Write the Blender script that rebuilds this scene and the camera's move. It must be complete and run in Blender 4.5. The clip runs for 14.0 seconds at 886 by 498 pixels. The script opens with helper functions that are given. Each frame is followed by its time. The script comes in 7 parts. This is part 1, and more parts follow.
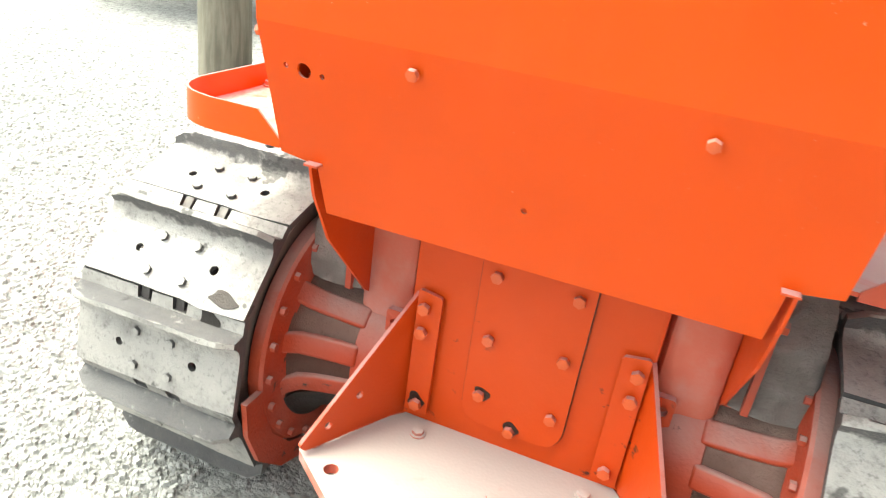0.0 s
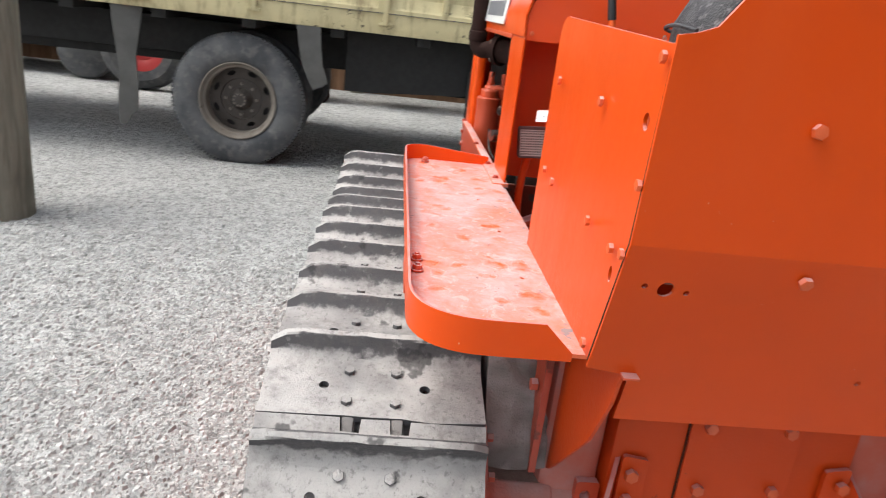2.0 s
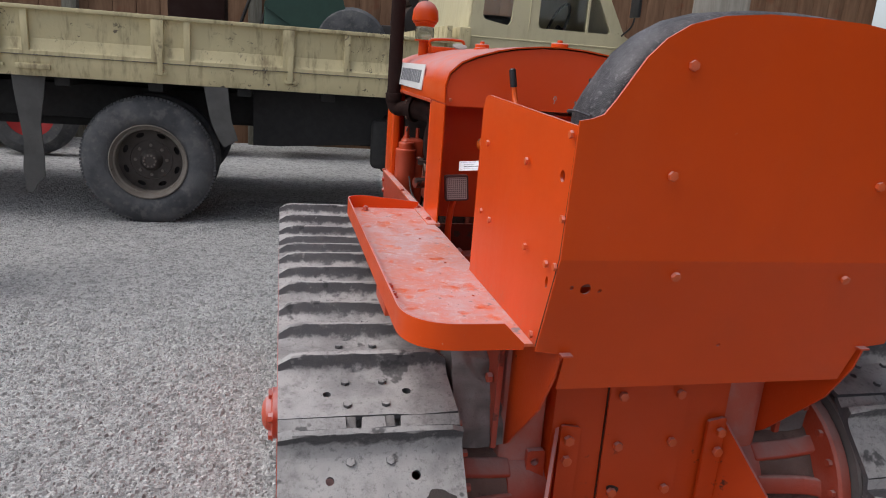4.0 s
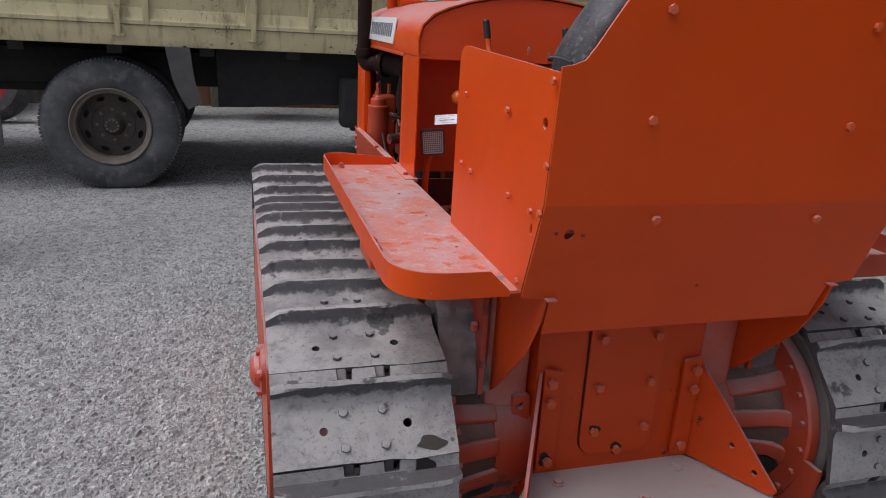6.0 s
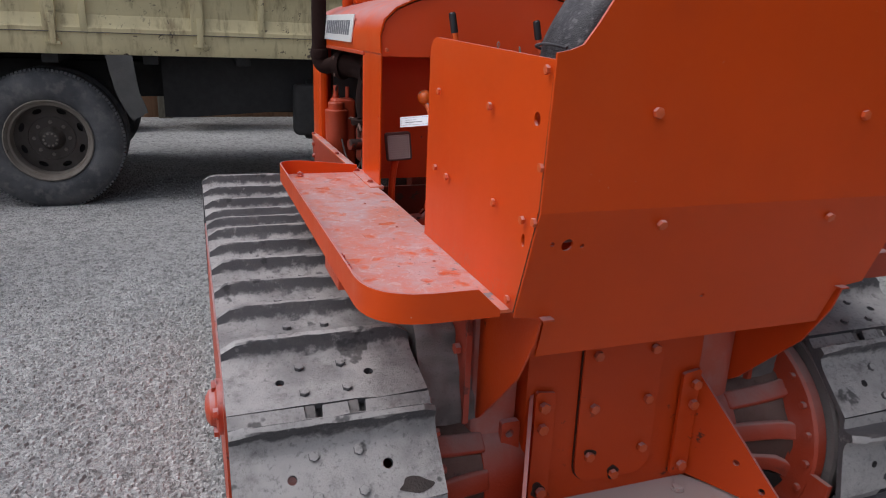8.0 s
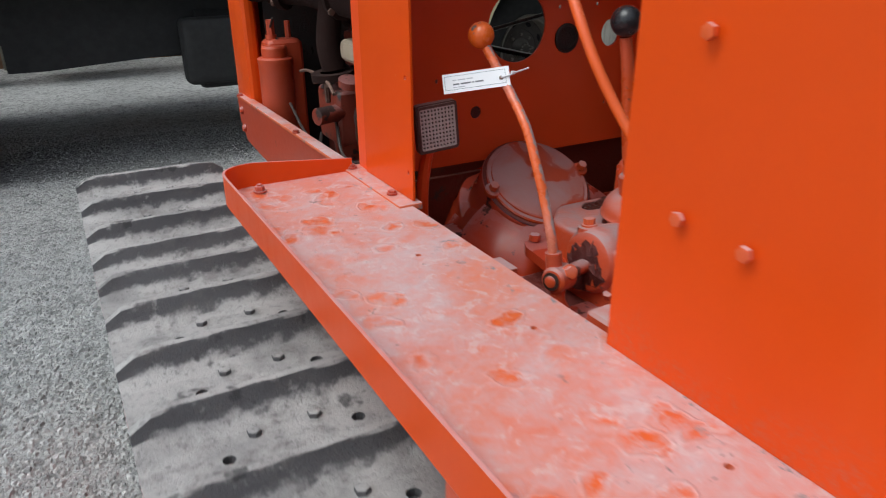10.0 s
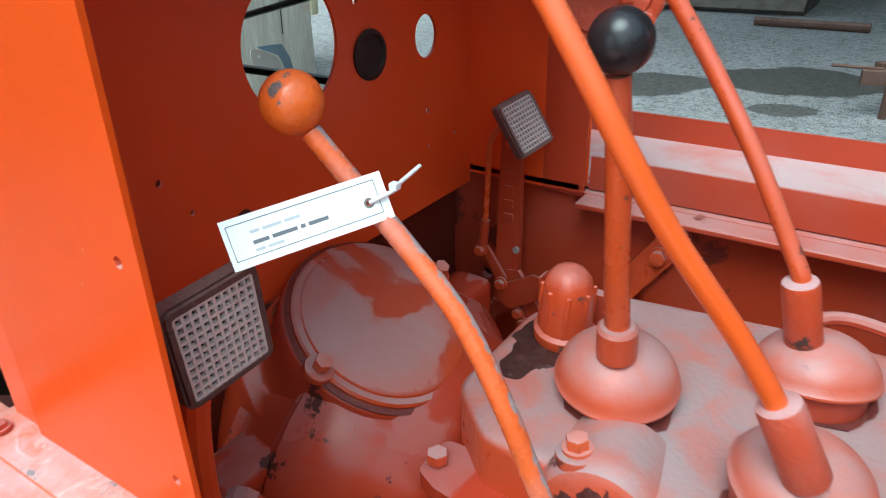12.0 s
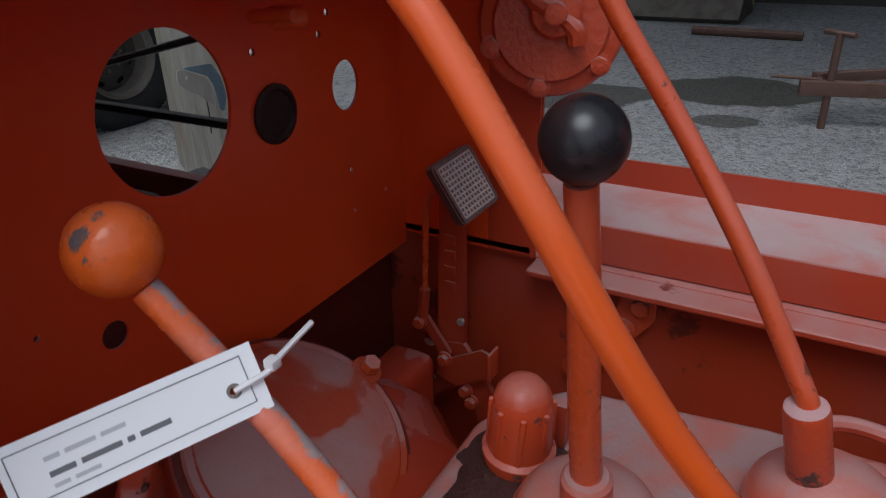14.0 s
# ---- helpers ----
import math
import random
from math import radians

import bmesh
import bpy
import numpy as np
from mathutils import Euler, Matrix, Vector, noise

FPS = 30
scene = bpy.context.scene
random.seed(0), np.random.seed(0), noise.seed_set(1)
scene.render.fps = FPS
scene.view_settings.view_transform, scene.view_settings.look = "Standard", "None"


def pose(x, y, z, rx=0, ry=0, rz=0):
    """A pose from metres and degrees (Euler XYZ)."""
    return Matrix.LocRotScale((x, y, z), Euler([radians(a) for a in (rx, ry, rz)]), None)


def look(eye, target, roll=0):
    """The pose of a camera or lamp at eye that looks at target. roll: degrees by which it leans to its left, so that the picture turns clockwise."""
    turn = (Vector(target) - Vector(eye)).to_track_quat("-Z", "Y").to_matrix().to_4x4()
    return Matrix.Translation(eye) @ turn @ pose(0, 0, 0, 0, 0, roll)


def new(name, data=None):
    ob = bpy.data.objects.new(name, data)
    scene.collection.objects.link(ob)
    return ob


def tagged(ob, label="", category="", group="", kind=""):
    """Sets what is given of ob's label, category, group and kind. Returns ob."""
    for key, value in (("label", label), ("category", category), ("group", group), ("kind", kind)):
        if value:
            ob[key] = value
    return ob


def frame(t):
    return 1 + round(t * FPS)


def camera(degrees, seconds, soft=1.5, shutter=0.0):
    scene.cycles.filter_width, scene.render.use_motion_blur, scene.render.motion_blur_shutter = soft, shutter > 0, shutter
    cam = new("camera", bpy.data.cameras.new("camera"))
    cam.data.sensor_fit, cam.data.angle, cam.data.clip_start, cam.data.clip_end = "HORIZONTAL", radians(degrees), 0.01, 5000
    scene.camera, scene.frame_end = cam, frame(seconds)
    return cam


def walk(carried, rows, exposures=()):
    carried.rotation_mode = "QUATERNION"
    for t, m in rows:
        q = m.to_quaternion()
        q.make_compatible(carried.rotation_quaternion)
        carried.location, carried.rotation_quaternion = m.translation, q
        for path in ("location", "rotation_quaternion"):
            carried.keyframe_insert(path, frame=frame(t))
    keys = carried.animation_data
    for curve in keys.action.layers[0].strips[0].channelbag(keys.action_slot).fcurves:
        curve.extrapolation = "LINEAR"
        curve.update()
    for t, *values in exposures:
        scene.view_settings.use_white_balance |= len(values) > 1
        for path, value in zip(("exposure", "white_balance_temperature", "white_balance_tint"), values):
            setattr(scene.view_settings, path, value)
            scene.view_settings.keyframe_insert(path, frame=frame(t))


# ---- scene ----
cam = camera(64.8, 14.0, soft=1.05, shutter=0.3)
METRES, EYE, TILT, LEAN, TURN = 2.4, 1.25, 0.0, 0.0, 17.3
PATH = [
    (0, (0.17, -0.787, 1.177), (-0.402, 0.93, 0.326), 8.2),
    (0.5, (-0.072, -0.783, 1.181), (-0.394, 1.021, 0.38), 8.4),
    (1, (-0.331, -0.785, 1.194), (-0.342, 1.06, 0.422), 8.8),
    (1.5, (-0.515, -0.706, 1.211), (-0.55, 1.157, 0.485), 6.7),
    (2, (-0.67, -0.742, 1.259), (-0.492, 1.143, 0.614), 6.8),
    (2.5, (-0.798, -0.844, 1.301), (-0.335, 1.003, 0.69), 6.3),
    (2.7, (-0.805, -0.896, 1.327), (-0.341, 0.984, 0.825), 6.4),
    (4.8, (-0.867, -1.059, 1.333), (-0.376, 0.807, 0.809), 2.3),
    (5, (-0.868, -1.058, 1.328), (-0.353, 0.796, 0.785), 2.5),
    (5.5, (-0.883, -1.054, 1.312), (-0.368, 0.778, 0.696), 3.4),
    (6, (-0.879, -1.061, 1.319), (-0.337, 0.762, 0.702), 3.3),
    (6.5, (-0.883, -1.056, 1.335), (-0.341, 0.78, 0.754), 2.7),
    (7, (-0.891, -1.053, 1.34), (-0.328, 0.781, 0.776), 1.7),
    (7.2, (-0.892, -1.051, 1.33), (-0.28, 0.766, 0.762), 1.9),
    (9.3, (-0.813, -0.322, 1.259), (-0.118, 1.417, 0.558), 3.2),
    (9.5, (-0.826, -0.219, 1.264), (-0.014, 1.446, 0.51), 2.3),
    (10, (-0.84, 0.079, 1.228), (0.043, 1.689, 0.434), -0.5),
    (10.5, (-0.802, 0.283, 1.228), (0.314, 1.719, 0.395), -1.6),
    (11, (-0.778, 0.441, 1.223), (0.679, 1.562, 0.435), 1.6),
    (11.5, (-0.668, 0.603, 1.223), (0.871, 1.572, 0.392), -1.2),
    (12, (-0.54, 0.741, 1.209), (0.948, 1.744, 0.326), -1.5),
    (12.5, (-0.448, 0.827, 1.178), (1.025, 1.785, 0.222), 1.1),
    (13, (-0.422, 0.848, 1.181), (1.05, 1.813, 0.232), 0.4),
    (13.5, (-0.406, 0.82, 1.201), (1.117, 1.732, 0.28), 0.1),
    (14, (-0.394, 0.807, 1.227), (1.175, 1.693, 0.359), -1.4),
]
EXPOSURES = [(0.0, 2.36, 7200, -5), (0.5, 2.26, 7150, -5), (1.0, 1.98, 7000, -2), (1.5, 1.42, 6800, 2), (2.0, 1.12, 6600, 5), (2.5, 0.84, 6500, 7), (5.0, 0.08, 6300, 11), (7.0, -0.01, 6200, 12), (9.5, 0.2, 6200, 6), (10.5, 0.40, 6050, 0), (11.5, 0.72, 5750, -5), (12.0, 1.02, 5450, -12), (12.5, 0.6, 5600, -6), (13.0, -0.36, 5600, 1), (13.5, -0.84, 5600, 5), (14.0, -0.24, 5850, 6)]
walk(cam, [(t, look(eye, target, roll)) for t, eye, target, roll in PATH], EXPOSURES)

# ---- light ----
world = bpy.data.worlds.new("overcast_sky")
scene.world = world
world.use_nodes = True
wn, wl = world.node_tree.nodes, world.node_tree.links
wn.clear()
sky = wn.new("ShaderNodeTexSky")
sky.sky_type, sky.sun_disc = "NISHITA", False
SUN_ELEVATION, SUN_ROTATION = radians(61), radians(262)
sky.sun_elevation, sky.sun_rotation = SUN_ELEVATION, SUN_ROTATION
sky.air_density, sky.dust_density, sky.ozone_density = 1.0, 3.0, 1.0
haze = wn.new("ShaderNodeHueSaturation")
haze.inputs["Saturation"].default_value = 0.42
back = wn.new("ShaderNodeBackground")
back.inputs["Strength"].default_value = 0.148
wout = wn.new("ShaderNodeOutputWorld")
wl.new(sky.outputs[0], haze.inputs["Color"])
wl.new(haze.outputs[0], back.inputs["Color"])
wl.new(back.outputs[0], wout.inputs["Surface"])

sun_data = bpy.data.lights.new("sun", "SUN")
sun_data.energy, sun_data.angle, sun_data.color = 1.0, radians(40), (1.0, 0.985, 0.965)
sun_ob = new("sun", sun_data)
sun_ob.matrix_world = look((10 * math.cos(SUN_ELEVATION) * math.sin(SUN_ROTATION), 10 * math.cos(SUN_ELEVATION) * math.cos(SUN_ROTATION), 10 * math.sin(SUN_ELEVATION)), (0, 0, 0))


# ---- materials ----
class Nodes:
    """A short way to write a node material."""

    def __init__(self, name):
        self.mat = bpy.data.materials.new(name)
        self.mat.use_nodes = True
        self.tree = self.mat.node_tree
        self.tree.nodes.clear()
        self.out = self.tree.nodes.new("ShaderNodeOutputMaterial")
        self.bsdf = self.tree.nodes.new("ShaderNodeBsdfPrincipled")
        self.tree.links.new(self.bsdf.outputs[0], self.out.inputs["Surface"])
        self.coord = self.add("ShaderNodeNewGeometry")

    def add(self, kind):
        return self.tree.nodes.new(kind)

    def link(self, a, b):
        self.tree.links.new(a, b)

    def place(self, node, slot, value):
        if isinstance(value, bpy.types.NodeSocket):
            self.link(value, node.inputs[slot])
        else:
            node.inputs[slot].default_value = value

    def where(self):
        return self.coord.outputs["Position"]

    def noise(self, scale, detail=4.0, rough=0.55, vector=None, distort=0.0):
        n = self.add("ShaderNodeTexNoise")
        self.link(vector or self.where(), n.inputs["Vector"])
        n.inputs["Scale"].default_value, n.inputs["Detail"].default_value = scale, detail
        n.inputs["Roughness"].default_value, n.inputs["Distortion"].default_value = rough, distort
        return n.outputs[0]

    def cells(self, scale, feature="F1", vector=None):
        n = self.add("ShaderNodeTexVoronoi")
        n.feature = feature
        self.link(vector or self.where(), n.inputs["Vector"])
        n.inputs["Scale"].default_value = scale
        return n

    def ramp(self, value, low, high, a=0.0, b=1.0):
        n = self.add("ShaderNodeMapRange")
        n.interpolation_type = "SMOOTHSTEP"
        self.place(n, 0, value)
        for k, v in enumerate((low, high, a, b), 1):
            n.inputs[k].default_value = v
        return n.outputs[0]

    def math(self, op, a, b=0.0, clamp=False):
        n = self.add("ShaderNodeMath")
        n.operation, n.use_clamp = op, clamp
        self.place(n, 0, a)
        self.place(n, 1, b)
        return n.outputs[0]

    def mix(self, factor, a, b):
        n = self.add("ShaderNodeMix")
        n.data_type = "RGBA"
        self.place(n, 0, factor)
        for slot, v in ((6, a), (7, b)):
            self.place(n, slot, v if isinstance(v, bpy.types.NodeSocket) else (*v, 1.0))
        return n.outputs[2]

    def up(self):
        n = self.add("ShaderNodeSeparateXYZ")
        self.link(self.coord.outputs["Normal"], n.inputs[0])
        return n.outputs[2]

    def shade(self, color, rough, metal=0.0, bump=None, depth=0.002, coat=0.0):
        self.place(self.bsdf, "Base Color", color if isinstance(color, bpy.types.NodeSocket) else (*color, 1.0))
        self.place(self.bsdf, "Roughness", rough)
        self.place(self.bsdf, "Metallic", metal)
        if coat:
            self.bsdf.inputs["Coat Weight"].default_value, self.bsdf.inputs["Coat Roughness"].default_value = coat, 0.15
        if bump is not None:
            n = self.add("ShaderNodeBump")
            n.inputs["Strength"].default_value, n.inputs["Distance"].default_value = 1.0, depth
            self.link(bump, n.inputs["Height"])
            self.link(n.outputs[0], self.bsdf.inputs["Normal"])
        return self.mat


DUST = (0.50, 0.37, 0.38)


def paint(name, base, lift=0.75, film=0.06, rough=0.36, chips=0.0, worn=(0.05, 0.035, 0.03), dust=DUST, scale=9.0, orange_peel=0.0006, shine=0.5, chip_scale=22, everywhere=False, wiped=0.0, smears=False, splash=0.0, dull=0.55):
    """Brushed enamel with dust that has settled on what faces up, a thin film all over, and chips down to dark metal."""
    n = Nodes(name)
    tone = n.mix(n.noise(3.0, 3), tuple(c * 0.86 for c in base), tuple(min(1, c * 1.12) for c in base))
    fine = n.noise(60, 3)
    patch = n.noise(scale, 5, 0.62, distort=0.6)
    level = n.ramp(n.up(), 0.15, 0.92)
    held = n.math("MULTIPLY", level, n.ramp(patch, 0.28, 0.62, lift * 0.45, lift))
    if wiped:
        rub = n.ramp(n.noise(7.5, 3, 0.5, distort=0.4), 0.50 - 0.1 * wiped, 0.56 - 0.1 * wiped, 0.12, 1.0)
        held = n.math("MULTIPLY", n.math("MULTIPLY", held, rub), n.ramp(n.up(), 0.45, 0.85))
    thin = n.math("MULTIPLY", n.ramp(n.noise(5.5, 5, 0.6), 0.42, 0.75), film * 3.0)
    cover = n.math("ADD", n.math("ADD", held, thin), film * 0.4, clamp=True)
    color = n.mix(cover, tone, dust)
    if chips:
        spots = n.ramp(n.noise(chip_scale, 5, 0.65), 0.66 - chips * 0.1, 0.70 - chips * 0.1)
        if not everywhere:
            spots = n.math("MULTIPLY", spots, n.ramp(n.noise(4.0, 2), 0.5, 0.6))
        color = n.mix(spots, color, worn)
    gloss = n.math("ADD", n.math("MULTIPLY", cover, dull), n.math("MULTIPLY", fine, 0.10), clamp=True)
    total = n.math("ADD", gloss, rough - 0.05, clamp=True)
    n.bsdf.inputs["Specular IOR Level"].default_value = shine
    if smears:
        m = n.add("ShaderNodeMapping")
        m.inputs["Scale"].default_value = (6.0, 6.0, 1.0)
        n.link(n.where(), m.inputs["Vector"])
        runs = n.noise(2.0, 5, 0.6, vector=m.outputs[0])
        color = n.mix(n.ramp(runs, 0.50, 0.78, 0.0, 0.20), color, (base[0] * 1.05, base[1] * 1.45, base[2] * 4))
        color = n.mix(n.ramp(n.noise(2.2, 4, 0.6), 0.42, 0.78, 0.0, 0.16), color, tuple(c * 0.72 for c in base))
        flecks = n.math("MULTIPLY", n.ramp(n.noise(170, 2), 0.745, 0.77), n.ramp(n.noise(9, 3), 0.52, 0.66))
        color = n.mix(n.math("MULTIPLY", flecks, 0.6), color, (0.62, 0.42, 0.34))
        total = n.math("ADD", total, n.ramp(runs, 0.3, 0.75, -0.03, 0.05), clamp=True)
    if splash:
        parts_xyz = n.add("ShaderNodeSeparateXYZ")
        n.link(n.where(), parts_xyz.inputs[0])
        near = n.ramp(n.math("ADD", parts_xyz.outputs[2], n.math("MULTIPLY", n.math("SUBTRACT", n.noise(10, 4), 0.5), 0.10)), splash, splash + 0.075, 1.0, 0.0)
        grains = n.ramp(n.noise(150, 5, 0.8), 0.48, 0.64)
        color = n.mix(n.math("MULTIPLY", n.math("MULTIPLY", near, grains), 0.30), color, (0.34, 0.20, 0.16))
    if not orange_peel:
        return n.shade(color, total)
    bump = n.noise(150, 2)
    return n.shade(color, total, bump=bump, depth=orange_peel)


ORANGE = (0.70, 0.072, 0.004)
RED_ORANGE = (0.54, 0.060, 0.012)

M_PANEL = paint("orange_sheet_metal_paint", ORANGE, lift=0.7, film=0.002, rough=0.33, shine=0.24, orange_peel=0.0, smears=True)
M_SIDE = paint("side_panel_paint_with_splashed_dust", ORANGE, lift=0.7, film=0.002, rough=0.33, shine=0.24, orange_peel=0.0, smears=True, splash=0.835)
M_CAST = paint("orange_cast_iron_paint", RED_ORANGE, lift=0.80, film=0.05, rough=0.36, chips=0.5, orange_peel=0.0014)
M_CASE = paint("dusty_gearcase_paint", (0.58, 0.070, 0.016), lift=0.80, dull=0.30, dust=(0.355, 0.275, 0.28), film=0.05, rough=0.28, chips=0.5, worn=(0.13, 0.045, 0.036), orange_peel=0.0010, scale=16)
M_BELL = paint("glossy_oily_housing_paint", (0.46, 0.044, 0.013), lift=0.46, film=0.02, rough=0.16, chips=0.36, chip_scale=15, everywhere=True, worn=(0.09, 0.030, 0.024), dust=(0.42, 0.29, 0.30), orange_peel=0.0, wiped=0.2, shine=0.3)
M_COVER = paint("wiped_dusty_cover_paint", (0.52, 0.062, 0.014), lift=0.80, film=0.01, rough=0.20, dull=0.22, dust=(0.46, 0.33, 0.33), orange_peel=0.0006, wiped=0.55)
M_BOOT = paint("dusty_boot_paint", (0.60, 0.080, 0.02), lift=0.66, film=0.05, rough=0.30, dull=0.28, chips=0.10, dust=(0.40, 0.295, 0.30), scale=20, orange_peel=0.0005)
M_SHOULDER = paint("pink_dusted_casting", (0.55, 0.10, 0.05), lift=0.8, film=0.22, rough=0.5, dust=(0.48, 0.34, 0.33))
M_LEVER = paint("orange_lever_paint", (0.78, 0.110, 0.012), orange_peel=0.0001, lift=0.12, film=0.015, rough=0.22, chips=0.12, worn=(0.18, 0.13, 0.12))
# weathered, chipped enamel; its darker base also holds the gear lever's shade
M_LEVER_OLD = paint("weathered_shaded_lever_paint", (0.60, 0.075, 0.012), orange_peel=0.0003, lift=0.25, film=0.03, rough=0.27, chips=0.45, chip_scale=34, everywhere=True, worn=(0.17, 0.05, 0.035))
M_BALL = paint("chipped_ball_paint", (0.74, 0.125, 0.014), lift=0.05, film=0.01, rough=0.26, chips=0.82, worn=(0.13, 0.105, 0.105), chip_scale=26, everywhere=True)


def worn_lever():
    """Enamel rubbed through to grey metal along one side of the rod."""
    n = Nodes("rubbed_lever_paint")
    side = n.add("ShaderNodeVectorMath")
    side.operation = "DOT_PRODUCT"
    n.link(n.coord.outputs["Normal"], side.inputs[0])
    side.inputs[1].default_value = (0.42, -0.74, 0.52)
    edge = n.math("ADD", side.outputs["Value"], n.math("MULTIPLY", n.math("SUBTRACT", n.noise(42, 5, 0.7), 0.5), 1.5))
    bare = n.ramp(edge, 0.80, 1.0)
    color = n.mix(n.noise(6, 3), (0.70, 0.10, 0.010), (0.80, 0.135, 0.016))
    color = n.mix(n.ramp(n.noise(9, 4), 0.42, 0.62, 0.04, 0.34), color, (0.50, 0.36, 0.355))
    color = n.mix(bare, color, (0.36, 0.29, 0.29))
    return n.shade(color, n.ramp(n.noise(60, 3), 0.3, 0.7, 0.20, 0.34))


M_WORN = worn_lever()
M_CAP = paint("orange_breather_paint", (0.62, 0.072, 0.016), lift=0.34, film=0.03, rough=0.24, chips=0.4, chip_scale=30, everywhere=True, worn=(0.16, 0.06, 0.05), dust=(0.48, 0.33, 0.32), orange_peel=0.0006)
M_DASH = paint("dark_orange_dash_paint", (0.80, 0.080, 0.011), lift=0.6, film=0.010, rough=0.34, orange_peel=0.0)
M_REAR = paint("grimy_rear_case_paint", (0.62, 0.064, 0.008), lift=0.7, film=0.004, rough=0.38, shine=0.25, chips=0.35, worn=(0.12, 0.03, 0.02), orange_peel=0.0004)
# muddy casting, its base also darkened for the shade round the drives
M_DRIVE = paint("muddy_shaded_drive_paint", (0.44, 0.047, 0.013), lift=0.65, film=0.06, rough=0.45, chips=0.6, chip_scale=12, worn=(0.07, 0.04, 0.035), dust=(0.40, 0.335, 0.32), orange_peel=0.0014)
M_BOLT = paint("dusty_bolt_paint", (0.66, 0.095, 0.016), lift=0.65, film=0.03, rough=0.40)
M_GRIMY = paint("grimy_engine_part_paint", (0.20, 0.027, 0.011), lift=0.25, film=0.02, rough=0.36, chips=1.35, chip_scale=16, everywhere=True, worn=(0.035, 0.018, 0.016))
M_RAIL = paint("dusty_rail_paint", (0.42, 0.045, 0.013), lift=0.52, film=0.03, rough=0.34, chips=0.3, chip_scale=6, orange_peel=0.0002, everywhere=True, worn=(0.17, 0.030, 0.020), dust=(0.44, 0.325, 0.325))
M_EDGE = paint("bare_plate_paint", RED_ORANGE, lift=1.4, film=0.35, rough=0.6, dust=(0.50, 0.44, 0.42))


def tray_paint():
    """Trodden sheet: pink dust, scuffed through to paint in small blots with pale rims, and fine grit."""
    n = Nodes("trodden_tray_paint")
    tone = n.mix(n.noise(6, 3), (0.60, 0.090, 0.026), (0.74, 0.150, 0.030))
    warp = n.add("ShaderNodeVectorMath")
    warp.operation = "MULTIPLY_ADD"
    shift = n.add("ShaderNodeTexNoise")
    n.link(n.where(), shift.inputs["Vector"])
    shift.inputs["Scale"].default_value, shift.inputs["Detail"].default_value = 13, 4
    n.link(shift.outputs["Color"], warp.inputs[0])
    warp.inputs[1].default_value = (0.085, 0.085, 0.0)
    n.link(n.where(), warp.inputs[2])
    spots = n.cells(19.0, vector=warp.outputs[0])
    pick = n.add("ShaderNodeSeparateColor")
    n.link(spots.outputs["Color"], pick.inputs[0])
    some = n.math("MULTIPLY", n.ramp(pick.outputs[0], 0.14, 0.42), n.ramp(n.noise(4.5, 3), 0.32, 0.48))
    d = spots.outputs["Distance"]
    blot = n.math("MULTIPLY", n.ramp(d, 0.02, 0.52, 1.0, 0.0), some)
    rim = n.math("MULTIPLY", n.math("MULTIPLY", n.ramp(d, 0.30, 0.38), n.ramp(d, 0.38, 0.48, 1.0, 0.0)), some)
    fine = n.noise(52, 6, 0.72, distort=0.4)
    broad = n.noise(9, 6, 0.66, distort=0.5)
    wide = n.noise(2.4, 3)
    cover = n.math("ADD", n.ramp(broad, 0.34, 0.62, 0.40, 0.76), n.math("MULTIPLY", n.math("SUBTRACT", fine, 0.5), 1.1))
    cover = n.math("ADD", cover, n.math("MULTIPLY", n.math("SUBTRACT", wide, 0.5), 0.25))
    cover = n.math("SUBTRACT", cover, n.math("MULTIPLY", blot, n.ramp(fine, 0.32, 0.62, 1.0, 0.30)), clamp=True)
    level = n.ramp(n.up(), 0.3, 0.8, 0.10, 1.0)
    color = n.mix(n.math("MULTIPLY", cover, level), tone, (0.55, 0.415, 0.425))
    pale = n.math("ADD", n.math("MULTIPLY", n.math("MULTIPLY", rim, fine), 0.40), n.math("MULTIPLY", n.ramp(n.noise(34, 6, 0.72, distort=0.8), 0.54, 0.64), 0.5))
    color = n.mix(n.math("MULTIPLY", pale, level), color, (0.62, 0.51, 0.51))
    bits = n.math("MULTIPLY", n.ramp(n.noise(60, 3), 0.67, 0.70), n.ramp(n.noise(5, 2), 0.5, 0.6))
    color = n.mix(n.math("MULTIPLY", bits, 0.8), color, (0.20, 0.15, 0.15))
    at = n.add("ShaderNodeSeparateXYZ")
    n.link(n.where(), at.inputs[0])
    flaked = n.math("MULTIPLY", n.ramp(at.outputs[0], -0.425, -0.395), n.ramp(n.noise(30, 5, 0.7, distort=0.5), 0.60, 0.64))
    color = n.mix(flaked, color, (0.24, 0.225, 0.235))
    rough = n.math("ADD", n.math("MULTIPLY", cover, 0.35), 0.34, clamp=True)
    return n.shade(color, rough, bump=n.math("ADD", fine, n.math("MULTIPLY", rim, 0.5)), depth=0.0012)


M_TRAY = tray_paint()


